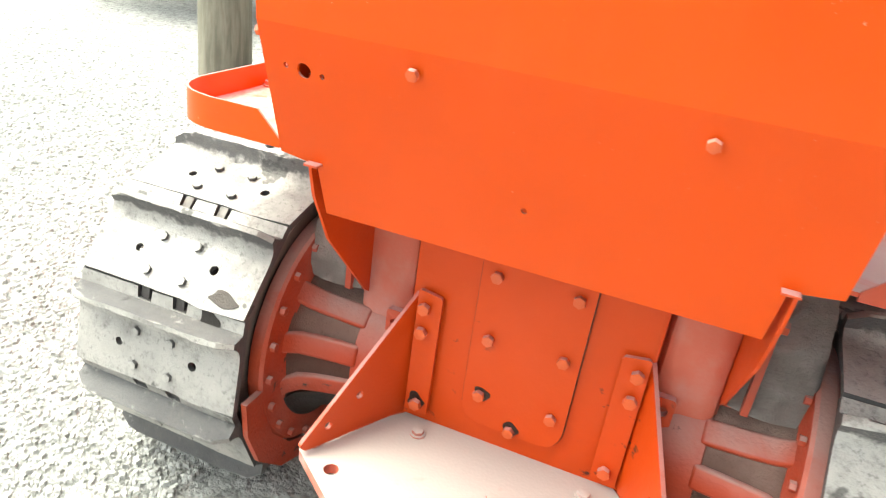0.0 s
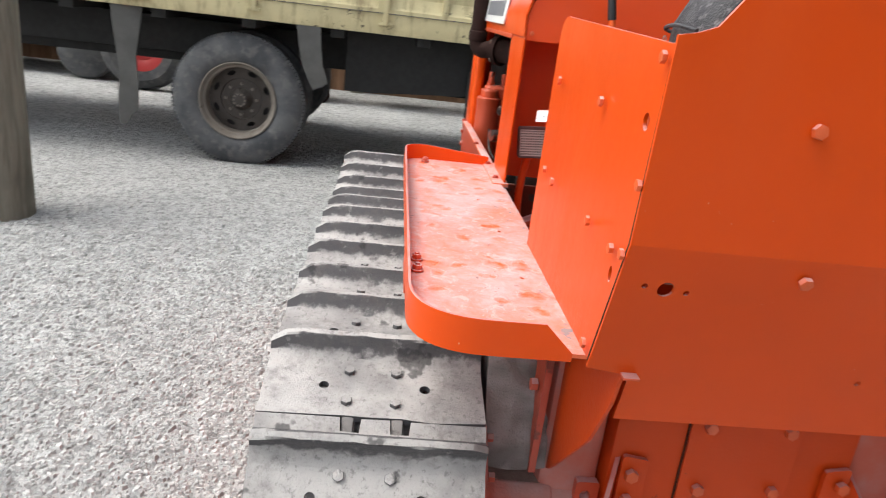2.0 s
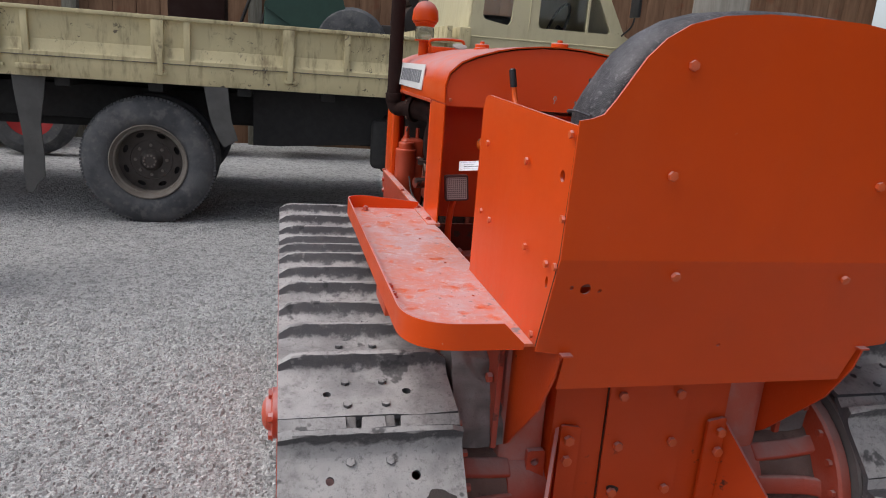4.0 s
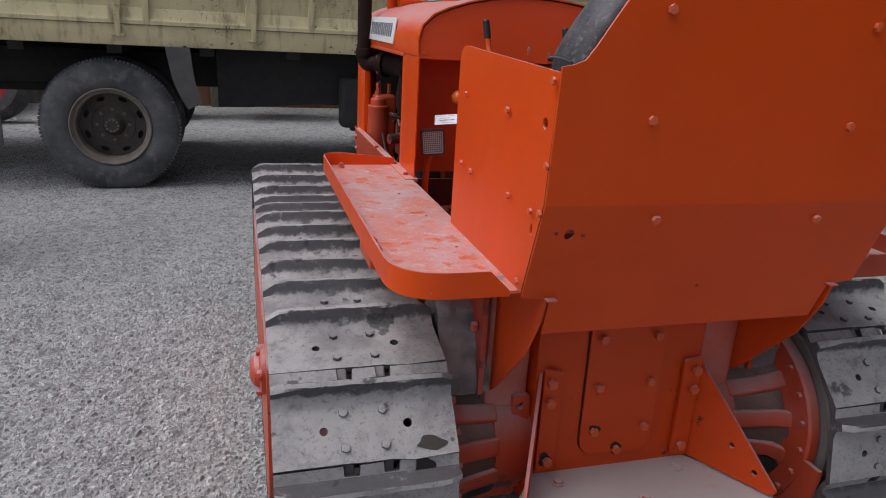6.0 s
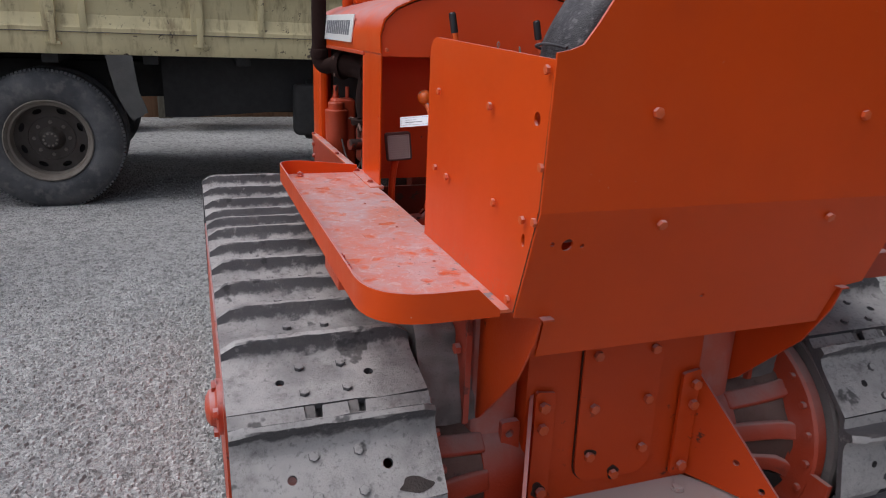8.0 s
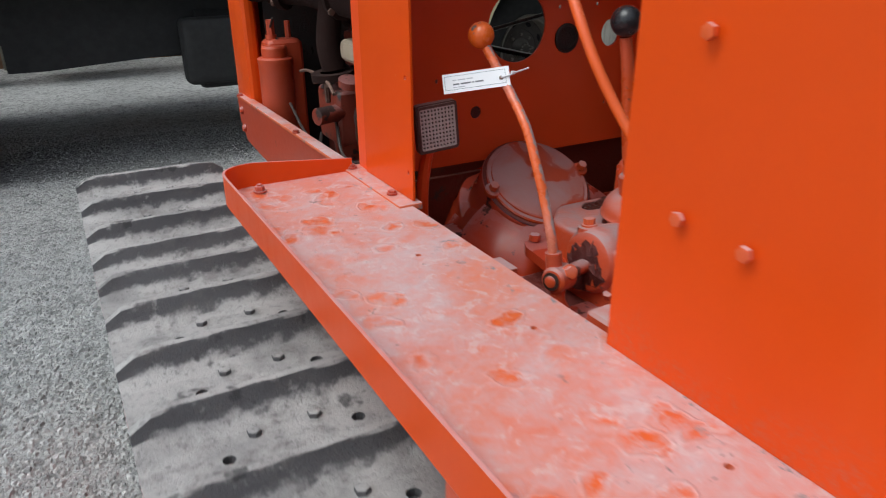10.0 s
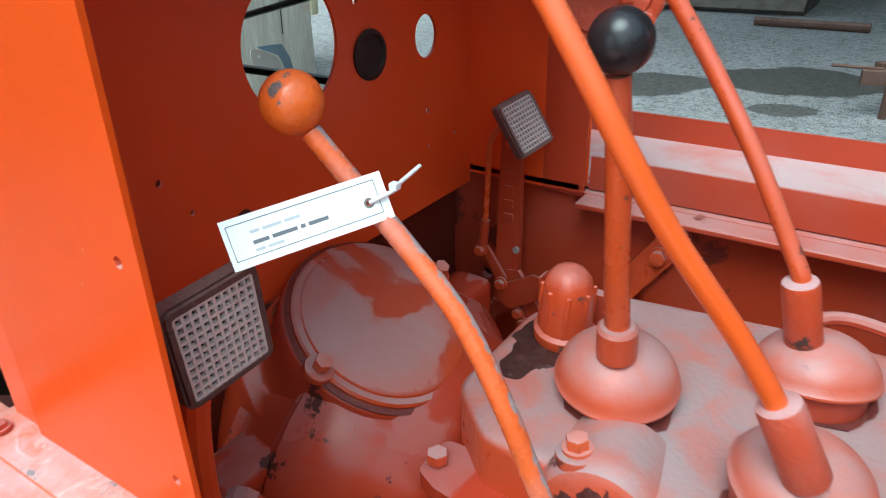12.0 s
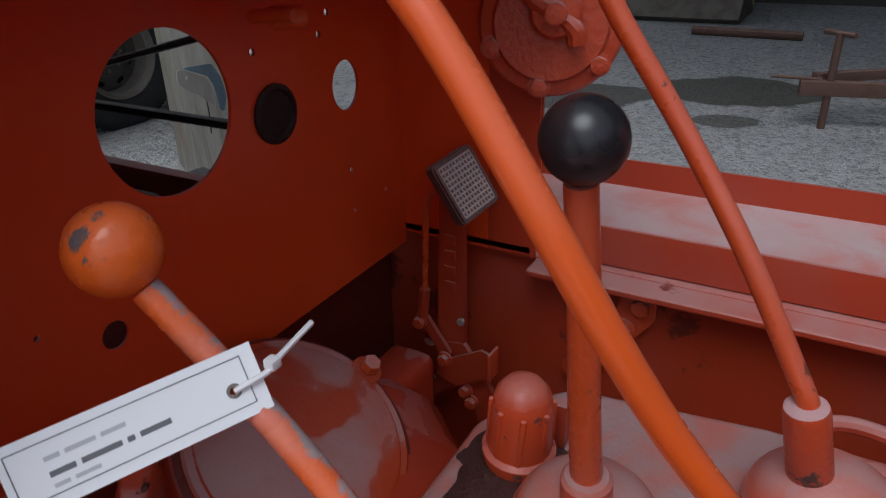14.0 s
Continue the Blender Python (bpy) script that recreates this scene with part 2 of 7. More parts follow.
def steel(name, dark, light, rough=0.7, stain=0.0, ragged=0.0, own=False, spec=0.5):
    n = Nodes(name)
    n.bsdf.inputs["Specular IOR Level"].default_value = spec
    low = n.noise(7, 5, 0.6)
    fine = n.noise(70, 5, 0.7)
    up = n.up()
    # shoe's own normal darkens grouser faces: undusted steel, plus their shade as colour
    if own:
        turned = n.add("ShaderNodeSeparateXYZ")
        n.link(n.add("ShaderNodeTexCoord").outputs["Normal"], turned.inputs[0])
        up = turned.outputs[2]
    if ragged:
        up = n.math("ADD", up, n.math("MULTIPLY", n.math("SUBTRACT", n.noise(44, 5, 0.65), 0.5), ragged))
    dusted = n.math("MULTIPLY", n.ramp(up, 0.40 if ragged else 0.0, 0.66 if ragged else 0.78, 0.06, 1.0), n.ramp(low, 0.25, 0.60, 0.45, 1.0))
    color = n.mix(dusted, dark, light)
    color = n.mix(n.ramp(fine, 0.55, 0.75, 0, 0.45), color, tuple(c * 0.55 for c in dark))
    if own:
        color = n.mix(n.ramp(n.noise(19, 7, 0.78), 0.48, 0.70, 0, 0.65), color, (0.15, 0.135, 0.13))
        color = n.mix(n.ramp(n.noise(90, 4, 0.7), 0.55, 0.68, 0, 0.5), color, (0.11, 0.10, 0.10))
        color = n.mix(n.ramp(n.noise(31, 5, 0.7), 0.60, 0.72, 0, 0.4), color, (0.55, 0.52, 0.50))
    if stain:
        blot = n.math("MULTIPLY", n.ramp(n.noise(9, 4, 0.6), 0.62, 0.66), stain)
        color = n.mix(blot, color, (0.035, 0.033, 0.035))
    pits = n.math("ADD", n.noise(230, 4, 0.7), n.math("MULTIPLY", low, 1.5))
    return n.shade(color, n.ramp(low, 0.3, 0.7, rough + 0.1, rough - 0.18), metal=0.12, bump=pits, depth=0.0022)


M_SHOE = steel("dusty_worn_track_steel", (0.080, 0.076, 0.082), (0.445, 0.420, 0.408), 0.60, stain=0.75, ragged=0.8, own=True)
M_LINK = steel("dark_track_link_steel", (0.07, 0.06, 0.06), (0.26, 0.24, 0.23), 0.7)
M_MUD = steel("caked_dry_mud", (0.17, 0.150, 0.143), (0.36, 0.325, 0.315), 0.95)
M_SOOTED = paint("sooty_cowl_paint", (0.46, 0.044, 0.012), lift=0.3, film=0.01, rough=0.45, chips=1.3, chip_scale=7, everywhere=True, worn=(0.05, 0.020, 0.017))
M_DRYMUD = steel("brown_dried_mud", (0.07, 0.055, 0.045), (0.17, 0.145, 0.12), 0.95)
M_CRUST = steel("rusty_brown_dried_mud", (0.11, 0.055, 0.043), (0.25, 0.165, 0.14), 0.9)
M_CAN = paint("engine_canister_paint", (0.52, 0.058, 0.011), lift=0.08, film=0.02, rough=0.42, chips=0.3, orange_peel=0.0006)
M_EXHAUST = steel("rusty_exhaust_iron", (0.026, 0.013, 0.011), (0.046, 0.026, 0.022), 1.0, spec=0.15)
M_PEDAL_RIM = steel("worn_dark_pedal_rim", (0.10, 0.045, 0.04), (0.27, 0.16, 0.145), 0.55)
M_RUST = steel("rusty_iron", (0.10, 0.05, 0.035), (0.22, 0.13, 0.10), 0.85)
M_OILY = paint("oily_engine_paint", (0.13, 0.018, 0.009), lift=0.18, film=0.03, rough=0.38, chips=0.8, dust=(0.20, 0.13, 0.11), orange_peel=0.002)
M_OXIDE = steel("dark_red_oxide_grease", (0.07, 0.014, 0.012), (0.20, 0.045, 0.036), 0.45)
M_SOOT = steel("dark_rusty_grease", (0.035, 0.016, 0.012), (0.085, 0.045, 0.036), 0.5)
M_SEEP = steel("dark_red_oil_film", (0.022, 0.011, 0.010), (0.075, 0.030, 0.026), 0.3)
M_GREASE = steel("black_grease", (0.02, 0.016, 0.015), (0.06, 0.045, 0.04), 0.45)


def plain(name, base, rough, metal=0.0, spread=0.12, scale=8.0, bump=0.0, bump_scale=120):
    n = Nodes(name)
    color = n.mix(n.noise(scale, 5, 0.6), tuple(c * (1 - spread) for c in base), tuple(min(1, c * (1 + spread)) for c in base))
    return n.shade(color, n.ramp(n.noise(scale * 3, 3), 0.3, 0.7, rough - 0.06, rough + 0.06), metal, n.noise(bump_scale, 3) if bump else None, bump)


M_BLACK_KNOB = plain("black_knob_bakelite", (0.018, 0.016, 0.018), 0.30, spread=0.25)
M_GRIP = plain("black_rubber_grip", (0.02, 0.02, 0.022), 0.5)
M_HOLE = plain("near_black_recess", (0.012, 0.010, 0.010), 0.8)
M_TAG = plain("white_laminated_card", (0.90, 0.90, 0.92), 0.35, spread=0.02)
M_INK = plain("dark_print_ink", (0.16, 0.16, 0.175), 0.6)
M_INK_PALE = plain("pale_print_ink", (0.55, 0.55, 0.58), 0.6)
M_TIE = plain("white_nylon_tie", (0.75, 0.74, 0.76), 0.4)
M_SHEET = plain("pale_plastic_sheet", (0.66, 0.68, 0.72), 0.35, spread=0.1)
M_SIGN = plain("white_enamel_sign", (0.74, 0.73, 0.71), 0.4, spread=0.05)
M_TREADPLATE = plain("worn_pedal_tread_metal", (0.54, 0.44, 0.415), 0.5, metal=0.0, spread=0.2, scale=30)
M_PINK = paint("pink_dusty_plate_paint", RED_ORANGE, lift=0.84, film=0.06, rough=0.5, dust=(0.50, 0.385, 0.385))
M_PEDAL = plain("pedal_pad_recess", (0.04, 0.018, 0.014), 0.7, spread=0.3, scale=20)
M_GLASS = Nodes("clear_glass")
M_GLASS.bsdf.inputs["Transmission Weight"].default_value = 1.0
M_GLASS = M_GLASS.shade((0.92, 0.93, 0.92), 0.03)


def leather():
    n = Nodes("grained_black_vinyl")
    grain = n.cells(420).outputs["Distance"]
    wear = n.noise(14, 5, 0.65)
    speck = n.ramp(n.noise(120, 3), 0.56, 0.66, 0, 0.5)
    color = n.mix(n.ramp(wear, 0.35, 0.7), (0.034, 0.031, 0.035), (0.095, 0.086, 0.09))
    color = n.mix(speck, color, (0.20, 0.185, 0.19))
    return n.shade(color, n.ramp(wear, 0.3, 0.7, 0.62, 0.42), bump=grain, depth=0.0008)


M_VINYL = leather()


def rubber():
    n = Nodes("dusty_tyre_rubber")
    color = n.mix(n.ramp(n.noise(4, 5, 0.6), 0.3, 0.65), (0.045, 0.047, 0.053), (0.105, 0.105, 0.11))
    color = n.mix(n.math("MULTIPLY", n.ramp(n.noise(18, 4), 0.5, 0.7), 0.4), color, (0.19, 0.18, 0.17))
    return n.shade(color, 0.82, bump=n.noise(90, 3), depth=0.002)


M_TYRE = rubber()


def weathered(name, base, dirt, amount=0.35, rough=0.55, streak=True, chipped=False):
    """Old body paint with rust and dirt that runs down."""
    n = Nodes(name)
    m = n.add("ShaderNodeMapping")
    m.inputs["Scale"].default_value = (5.0, 5.0, 1.2) if streak else (3.0, 3.0, 3.0)
    n.link(n.where(), m.inputs["Vector"])
    runs = n.noise(2.2, 6, 0.68, vector=m.outputs[0])
    tone = n.mix(n.noise(1.6, 4), tuple(c * 0.82 for c in base), tuple(min(1, c * 1.1) for c in base))
    color = n.mix(n.ramp(runs, 0.48, 0.72, 0.0, amount), tone, dirt)
    spots = n.ramp(n.noise(26, 5, 0.7), 0.66, 0.70)
    color = n.mix(n.math("MULTIPLY", spots, n.ramp(n.noise(3, 3), 0.45, 0.6)), color, tuple(c * 0.4 for c in dirt))
    if chipped:
        flake = n.math("MULTIPLY", n.ramp(n.noise(13, 6, 0.72, distort=0.8), 0.60, 0.63), n.ramp(n.noise(1.7, 3), 0.44, 0.60))
        color = n.mix(flake, color, (0.07, 0.05, 0.04))
        color = n.mix(n.ramp(n.noise(5, 4), 0.5, 0.75, 0, 0.4), color, tuple(min(1, c * 1.25) for c in base))
    return n.shade(color, n.ramp(runs, 0.3, 0.7, rough - 0.08, rough + 0.25), bump=n.noise(45, 4), depth=0.0016)


M_CREAM = weathered("weathered_cream_truck_paint", (0.60, 0.52, 0.30), (0.16, 0.105, 0.06), 0.72, chipped=True)
M_CAB = weathered("cream_cab_paint", (0.62, 0.56, 0.36), (0.36, 0.30, 0.18), 0.25, rough=0.4)
M_CHASSIS = plain("black_chassis_dirt", (0.022, 0.021, 0.021), 0.85, spread=0.3)
M_FLAP = steel("grey_worn_mudflap", (0.09, 0.088, 0.085), (0.23, 0.22, 0.21), 0.9)
M_RIM = weathered("dusty_wheel_rim", (0.19, 0.165, 0.14), (0.12, 0.09, 0.07), 0.5, rough=0.6, streak=False)
M_DISC = weathered("dark_wheel_disc", (0.075, 0.062, 0.054), (0.05, 0.04, 0.035), 0.5, rough=0.65, streak=False)
M_HUB = steel("greasy_wheel_hub", (0.06, 0.05, 0.045), (0.17, 0.145, 0.125), 0.7)
M_CHROME = plain("dull_chrome", (0.62, 0.60, 0.58), 0.2, metal=1.0)
M_CAR = plain("black_car_paint", (0.02, 0.02, 0.022), 0.3)
M_RED = plain("faded_red_plastic", (0.50, 0.055, 0.06), 0.5)
M_RED_WHEEL = plain("red_wheel_paint", (0.45, 0.03, 0.03), 0.5)
M_GREEN = plain("dark_green_machine_paint", (0.022, 0.06, 0.045), 0.5, spread=0.3)
M_YELLOW = weathered("yellow_loader_paint", (0.62, 0.40, 0.05), (0.25, 0.18, 0.10), 0.5)
M_GREYBLUE = weathered("grey_blue_panel_paint", (0.12, 0.17, 0.22), (0.3, 0.28, 0.25), 0.4)
M_PUMP = weathered("cream_dusty_casting", (0.42, 0.33, 0.24), (0.16, 0.08, 0.05), 0.6)
M_TIN = weathered("dull_silver_tin", (0.36, 0.32, 0.29), (0.2, 0.16, 0.13), 0.5)


def timber(name, a, b, ring=3.0):
    n = Nodes(name)
    m = n.add("ShaderNodeMapping")
    m.inputs["Scale"].default_value = (9.0, 9.0, 0.9)
    n.link(n.where(), m.inputs["Vector"])
    grain = n.noise(ring, 6, 0.66, vector=m.outputs[0], distort=0.4)
    blot = n.noise(2.2, 4)
    color = n.mix(n.ramp(grain, 0.3, 0.7), a, b)
    color = n.mix(n.ramp(blot, 0.55, 0.75, 0, 0.5), color, tuple(c * 0.7 for c in a))
    color = n.mix(n.ramp(n.noise(3.1, 4), 0.60, 0.72, 0, 0.55), color, (a[0] * 1.25, a[1] * 0.75, a[2] * 0.6))
    return n.shade(color, 0.85, bump=grain, depth=0.006)


M_POST = timber("weathered_round_pole_timber", (0.125, 0.115, 0.088), (0.24, 0.22, 0.175))
M_PILLAR = timber("grey_square_post_timber", (0.22, 0.20, 0.17), (0.34, 0.315, 0.27))
M_WALL = timber("brown_stained_wall_boards", (0.17, 0.085, 0.045), (0.27, 0.15, 0.085), 1.5)
M_SHED = plain("dark_shed_boards", (0.055, 0.050, 0.045), 0.9, spread=0.3)


def gravel(name, patches=()):
    """Crushed grey stone, packed by wheels, with oil marks and wider darker patches of their own outline."""
    n = Nodes(name)
    broad = n.noise(0.45, 6, 0.62)
    mid = n.noise(3.6, 6, 0.68)
    fine = n.noise(75, 6, 0.75)
    a, b = n.cells(105), n.cells(44)
    tint = n.add("ShaderNodeSeparateColor")
    n.link(a.outputs["Color"], tint.inputs[0])
    tint2 = n.add("ShaderNodeSeparateColor")
    n.link(b.outputs["Color"], tint2.inputs[0])
    color = n.mix(n.ramp(broad, 0.3, 0.7), (0.52, 0.512, 0.504), (0.66, 0.65, 0.642))
    color = n.mix(n.ramp(mid, 0.40, 0.68, 0, 0.62), color, (0.33, 0.326, 0.323))
    color = n.mix(n.math("MULTIPLY", n.ramp(tint.outputs[0], 0.40, 1.0), 0.75), color, (0.64, 0.63, 0.617))
    color = n.mix(n.math("MULTIPLY", n.ramp(tint2.outputs[1], 0.50, 1.0), 0.60), color, (0.16, 0.155, 0.15))
    color = n.mix(n.ramp(fine, 0.56, 0.74, 0, 0.5), color, (0.13, 0.127, 0.124))
    clump = n.noise(14, 5, 0.7)
    color = n.mix(n.ramp(clump, 0.5, 0.66, 0, 0.75), color, (0.64, 0.632, 0.622))
    color = n.mix(n.ramp(clump, 0.32, 0.47, 0.72, 0), color, (0.22, 0.216, 0.212))
    darkened = None
    for cx, cy, rx, ry, turn, strength in patches:
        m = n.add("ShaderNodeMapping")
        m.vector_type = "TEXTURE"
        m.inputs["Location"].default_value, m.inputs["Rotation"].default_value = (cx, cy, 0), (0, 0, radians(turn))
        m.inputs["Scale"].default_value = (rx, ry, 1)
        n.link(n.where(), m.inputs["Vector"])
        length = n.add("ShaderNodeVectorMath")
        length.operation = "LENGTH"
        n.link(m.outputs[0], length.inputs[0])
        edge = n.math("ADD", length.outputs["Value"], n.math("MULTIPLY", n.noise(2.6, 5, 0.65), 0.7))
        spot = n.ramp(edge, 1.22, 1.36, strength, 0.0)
        darkened = spot if darkened is None else n.math("MAXIMUM", darkened, spot)
    if darkened is not None:
        color = n.mix(darkened, color, (0.082, 0.072, 0.058))
    height = n.math("ADD", n.math("MULTIPLY", a.outputs["Distance"], -0.35), n.math("MULTIPLY", b.outputs["Distance"], -0.6))
    height = n.math("ADD", n.math("ADD", height, n.math("MULTIPLY", mid, 2.5)), n.math("MULTIPLY", fine, 0.9))
    return n.shade(color, 0.92, bump=n.math("ADD", height, n.math("MULTIPLY", clump, 2.4)), depth=0.019)


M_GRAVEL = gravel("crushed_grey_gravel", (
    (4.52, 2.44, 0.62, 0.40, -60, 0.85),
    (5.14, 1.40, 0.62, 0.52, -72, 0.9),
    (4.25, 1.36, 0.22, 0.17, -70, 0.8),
    # darker patch under the truck bed
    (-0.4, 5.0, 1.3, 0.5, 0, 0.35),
    # dimmer light of the east yard, put into the gravel colour
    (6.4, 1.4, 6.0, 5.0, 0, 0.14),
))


def stones():
    n = Nodes("loose_gravel_stone")
    random_island = n.coord.outputs["Random Per Island"]
    color = n.mix(random_island, (0.27, 0.264, 0.257), (0.62, 0.611, 0.598))
    color = n.mix(n.ramp(n.noise(120, 3), 0.4, 0.7, 0, 0.4), color, (0.30, 0.29, 0.285))
    return n.shade(color, 0.9)


M_STONE = stones()


# ---- mesh tools ----
def part(name, bm, material, parent=None, label="", angle=32):
    """Links a bmesh as one mesh object under a thing or a part."""
    me = bpy.data.meshes.new(name)
    bmesh.ops.recalc_face_normals(bm, faces=bm.faces)
    bm.to_mesh(me)
    bm.free()
    for p in me.polygons:
        p.use_smooth = True
    me.set_sharp_from_angle(angle=radians(angle))
    me.materials.append(material)
    ob = new(name, me)
    if parent is not None:
        ob.parent = parent
    return tagged(ob, label)


def thing(name, label, category, group="", at=(0, 0, 0)):
    ob = new(name)
    ob.empty_display_size = 0.1
    ob.location = at
    return tagged(ob, label, category, group)


def again(ob, m, parent):
    """One more object on the same mesh."""
    c = ob.copy()
    scene.collection.objects.link(c)
    c.parent = parent
    c.matrix_basis = m
    return c


def bm_new():
    return bmesh.new()


def box(bm, x0, x1, y0, y1, z0, z1, bevel=0.0, m=None, seg=2):
    t = Matrix.Translation(((x0 + x1) / 2, (y0 + y1) / 2, (z0 + z1) / 2)) @ Matrix.Diagonal((abs(x1 - x0), abs(y1 - y0), abs(z1 - z0), 1))
    vs = bmesh.ops.create_cube(bm, size=1.0, matrix=(m or Matrix()) @ t)["verts"]
    if bevel:
        es = list({e for v in vs for e in v.link_edges})
        bmesh.ops.bevel(bm, geom=es, offset=bevel, segments=seg, affect="EDGES", profile=0.6)
    return bm


def cyl(bm, r, depth, m=None, seg=24, r2=None, bevel=0.0):
    """A cylinder from z = 0 to z = depth in the local frame m."""
    res = bmesh.ops.create_cone(bm, cap_ends=True, segments=seg, radius1=r, radius2=r if r2 is None else r2, depth=depth,
                                matrix=(m or Matrix()) @ Matrix.Translation((0, 0, depth / 2)))
    if bevel:
        es = [e for e in {e for v in res["verts"] for e in v.link_edges} if len({f for f in e.link_faces if len(f.verts) > 4}) == 1]
        bmesh.ops.bevel(bm, geom=es, offset=bevel, segments=2, affect="EDGES", profile=0.6)
    return bm


def lathe(bm, profile, m=None, seg=28):
    """A profile of (radius, height) turned about z."""
    m = m or Matrix()
    rings = []
    for r, z in profile:
        if r < 1e-6:
            rings.append([bm.verts.new(m @ Vector((0, 0, z)))])
        else:
            rings.append([bm.verts.new(m @ Vector((r * math.cos(2 * math.pi * k / seg), r * math.sin(2 * math.pi * k / seg), z))) for k in range(seg)])
    for a, b in zip(rings, rings[1:]):
        for k in range(seg):
            j = (k + 1) % seg
            if len(a) == 1 and len(b) == 1:
                continue
            if len(a) == 1:
                bm.faces.new((a[0], b[k], b[j]))
            elif len(b) == 1:
                bm.faces.new((a[k], a[j], b[0]))
            else:
                bm.faces.new((a[k], a[j], b[j], b[k]))
    return bm


def smooth_line(points, steps=6):
    """A line through the points, rounded (Catmull-Rom)."""
    p = [Vector(q) for q in points]
    p = [2 * p[0] - p[1]] + p + [2 * p[-1] - p[-2]]
    out = []
    for a, b, c, d in zip(p, p[1:], p[2:], p[3:]):
        for k in range(steps):
            t = k / steps
            out.append(0.5 * (2 * b + (c - a) * t + (2 * a - 5 * b + 4 * c - d) * t * t + (3 * b - a - 3 * c + d) * t ** 3))
    return out + [p[-2]]


def tube(bm, points, r, seg=12, r_end=None, steps=6):
    line = smooth_line(points, steps) if steps else [Vector(q) for q in points]
    side = None
    rings = []
    for k, q in enumerate(line):
        ahead = (line[min(k + 1, len(line) - 1)] - line[max(k - 1, 0)]).normalized()
        if side is None:
            side = ahead.orthogonal().normalized()
        side = (side - ahead * side.dot(ahead)).normalized()
        other = ahead.cross(side)
        rr = r if r_end is None else r + (r_end - r) * k / (len(line) - 1)
        rings.append([bm.verts.new(q + rr * (math.cos(2 * math.pi * j / seg) * side + math.sin(2 * math.pi * j / seg) * other)) for j in range(seg)])
    for a, b in zip(rings, rings[1:]):
        for j in range(seg):
            bm.faces.new((a[j], a[(j + 1) % seg], b[(j + 1) % seg], b[j]))
    bm.faces.new(rings[0][::-1])
    bm.faces.new(rings[-1])
    return bm


def ON_X(x):
    """Local u, v, w to world y, z, x at the plane x."""
    return Matrix(((0, 0, 1, x), (1, 0, 0, 0), (0, 1, 0, 0), (0, 0, 0, 1)))


def ON_Y(y):
    """Local u, v, w to world x, z, -y at the plane y."""
    return Matrix(((1, 0, 0, 0), (0, 0, -1, y), (0, 1, 0, 0), (0, 0, 0, 1)))


def circle(cx, cy, r, ry=None, seg=24):
    return [(cx + r * math.cos(2 * math.pi * k / seg), cy + (ry or r) * math.sin(2 * math.pi * k / seg)) for k in range(seg)]


def rounded(points, radii, seg=5):
    """A polygon with rounded corners; a radius for each corner, or one for all."""
    out = []
    for k, p in enumerate(points):
        r = radii[k] if isinstance(radii, (list, tuple)) else radii
        a, p, b = Vector(points[k - 1]), Vector(p), Vector(points[(k + 1) % len(points)])
        if not r:
            out.append(tuple(p))
            continue
        u, v = (a - p).normalized(), (b - p).normalized()
        half = math.acos(max(-1, min(1, u.dot(v)))) / 2
        cut = min(r / math.tan(half), (a - p).length * 0.49, (b - p).length * 0.49)
        p0, p1 = p + u * cut, p + v * cut
        for j in range(seg + 1):
            t = j / seg
            out.append(tuple((1 - t) ** 2 * p0 + 2 * t * (1 - t) * p + t * t * p1))
    return out


def plate(bm, outline, thick, m=None, holes=(), cuts=(), bend=None):
    """A sheet of the given outline with holes through it, raised by thick along w. cuts: heights v at which it can bend; bend(u, v) moves it along w."""
    t = bmesh.new()
    edges = []
    for loop in (outline, *holes):
        vs = [t.verts.new((u, v, 0)) for u, v in loop]
        edges += [t.edges.new((vs[k - 1], vs[k])) for k in range(len(vs))]
    bmesh.ops.triangle_fill(t, use_beauty=True, use_dissolve=False, edges=edges)
    bmesh.ops.recalc_face_normals(t, faces=t.faces)
    for v in cuts:
        bmesh.ops.bisect_plane(t, geom=t.verts[:] + t.edges[:] + t.faces[:], plane_co=(0, v, 0), plane_no=(0, 1, 0))
    res = bmesh.ops.extrude_face_region(t, geom=t.faces[:])
    bmesh.ops.translate(t, verts=[g for g in res["geom"] if isinstance(g, bmesh.types.BMVert)], vec=(0, 0, thick))
    if bend:
        for v in t.verts:
            v.co.z += bend(v.co.x, v.co.y)
    t.transform(m or Matrix())
    bmesh.ops.triangulate(t, faces=[f for f in t.faces if len(f.verts) > 4])
    me = bpy.data.meshes.new("scratch")
    t.to_mesh(me)
    t.free()
    bm.from_mesh(me)
    bpy.data.meshes.remove(me)
    return bm


def facing(at, way):
    """A local frame at a point with z along way."""
    return Matrix.Translation(at) @ Vector(way).to_track_quat("Z", "Y").to_matrix().to_4x4()


def hex_bolt(r=0.011, h=0.009, washer=True, stud=0.0):
    bm = bm_new()
    if washer:
        cyl(bm, r * 1.3, 0.003, seg=16)
    cyl(bm, r, h, Matrix.Translation((0, 0, 0.002)), seg=6, bevel=0.0012)
    if stud:
        cyl(bm, r * 0.5, stud, Matrix.Translation((0, 0, h)), seg=10)
    return bm


def bolts(name, parent, places, material, r=0.011, h=0.009, washer=True, stud=0.0, label=""):
    """A bolt at each (point, way); all share one mesh."""
    first = None
    for k, (at, way) in enumerate(places):
        m = facing(at, way) @ pose(0, 0, 0, 0, 0, 37 * k)
        if first is None:
            first = part(name, hex_bolt(r, h, washer, stud), material, parent, label)
            first.matrix_basis = m
        else:
            again(first, m, parent)
    return first


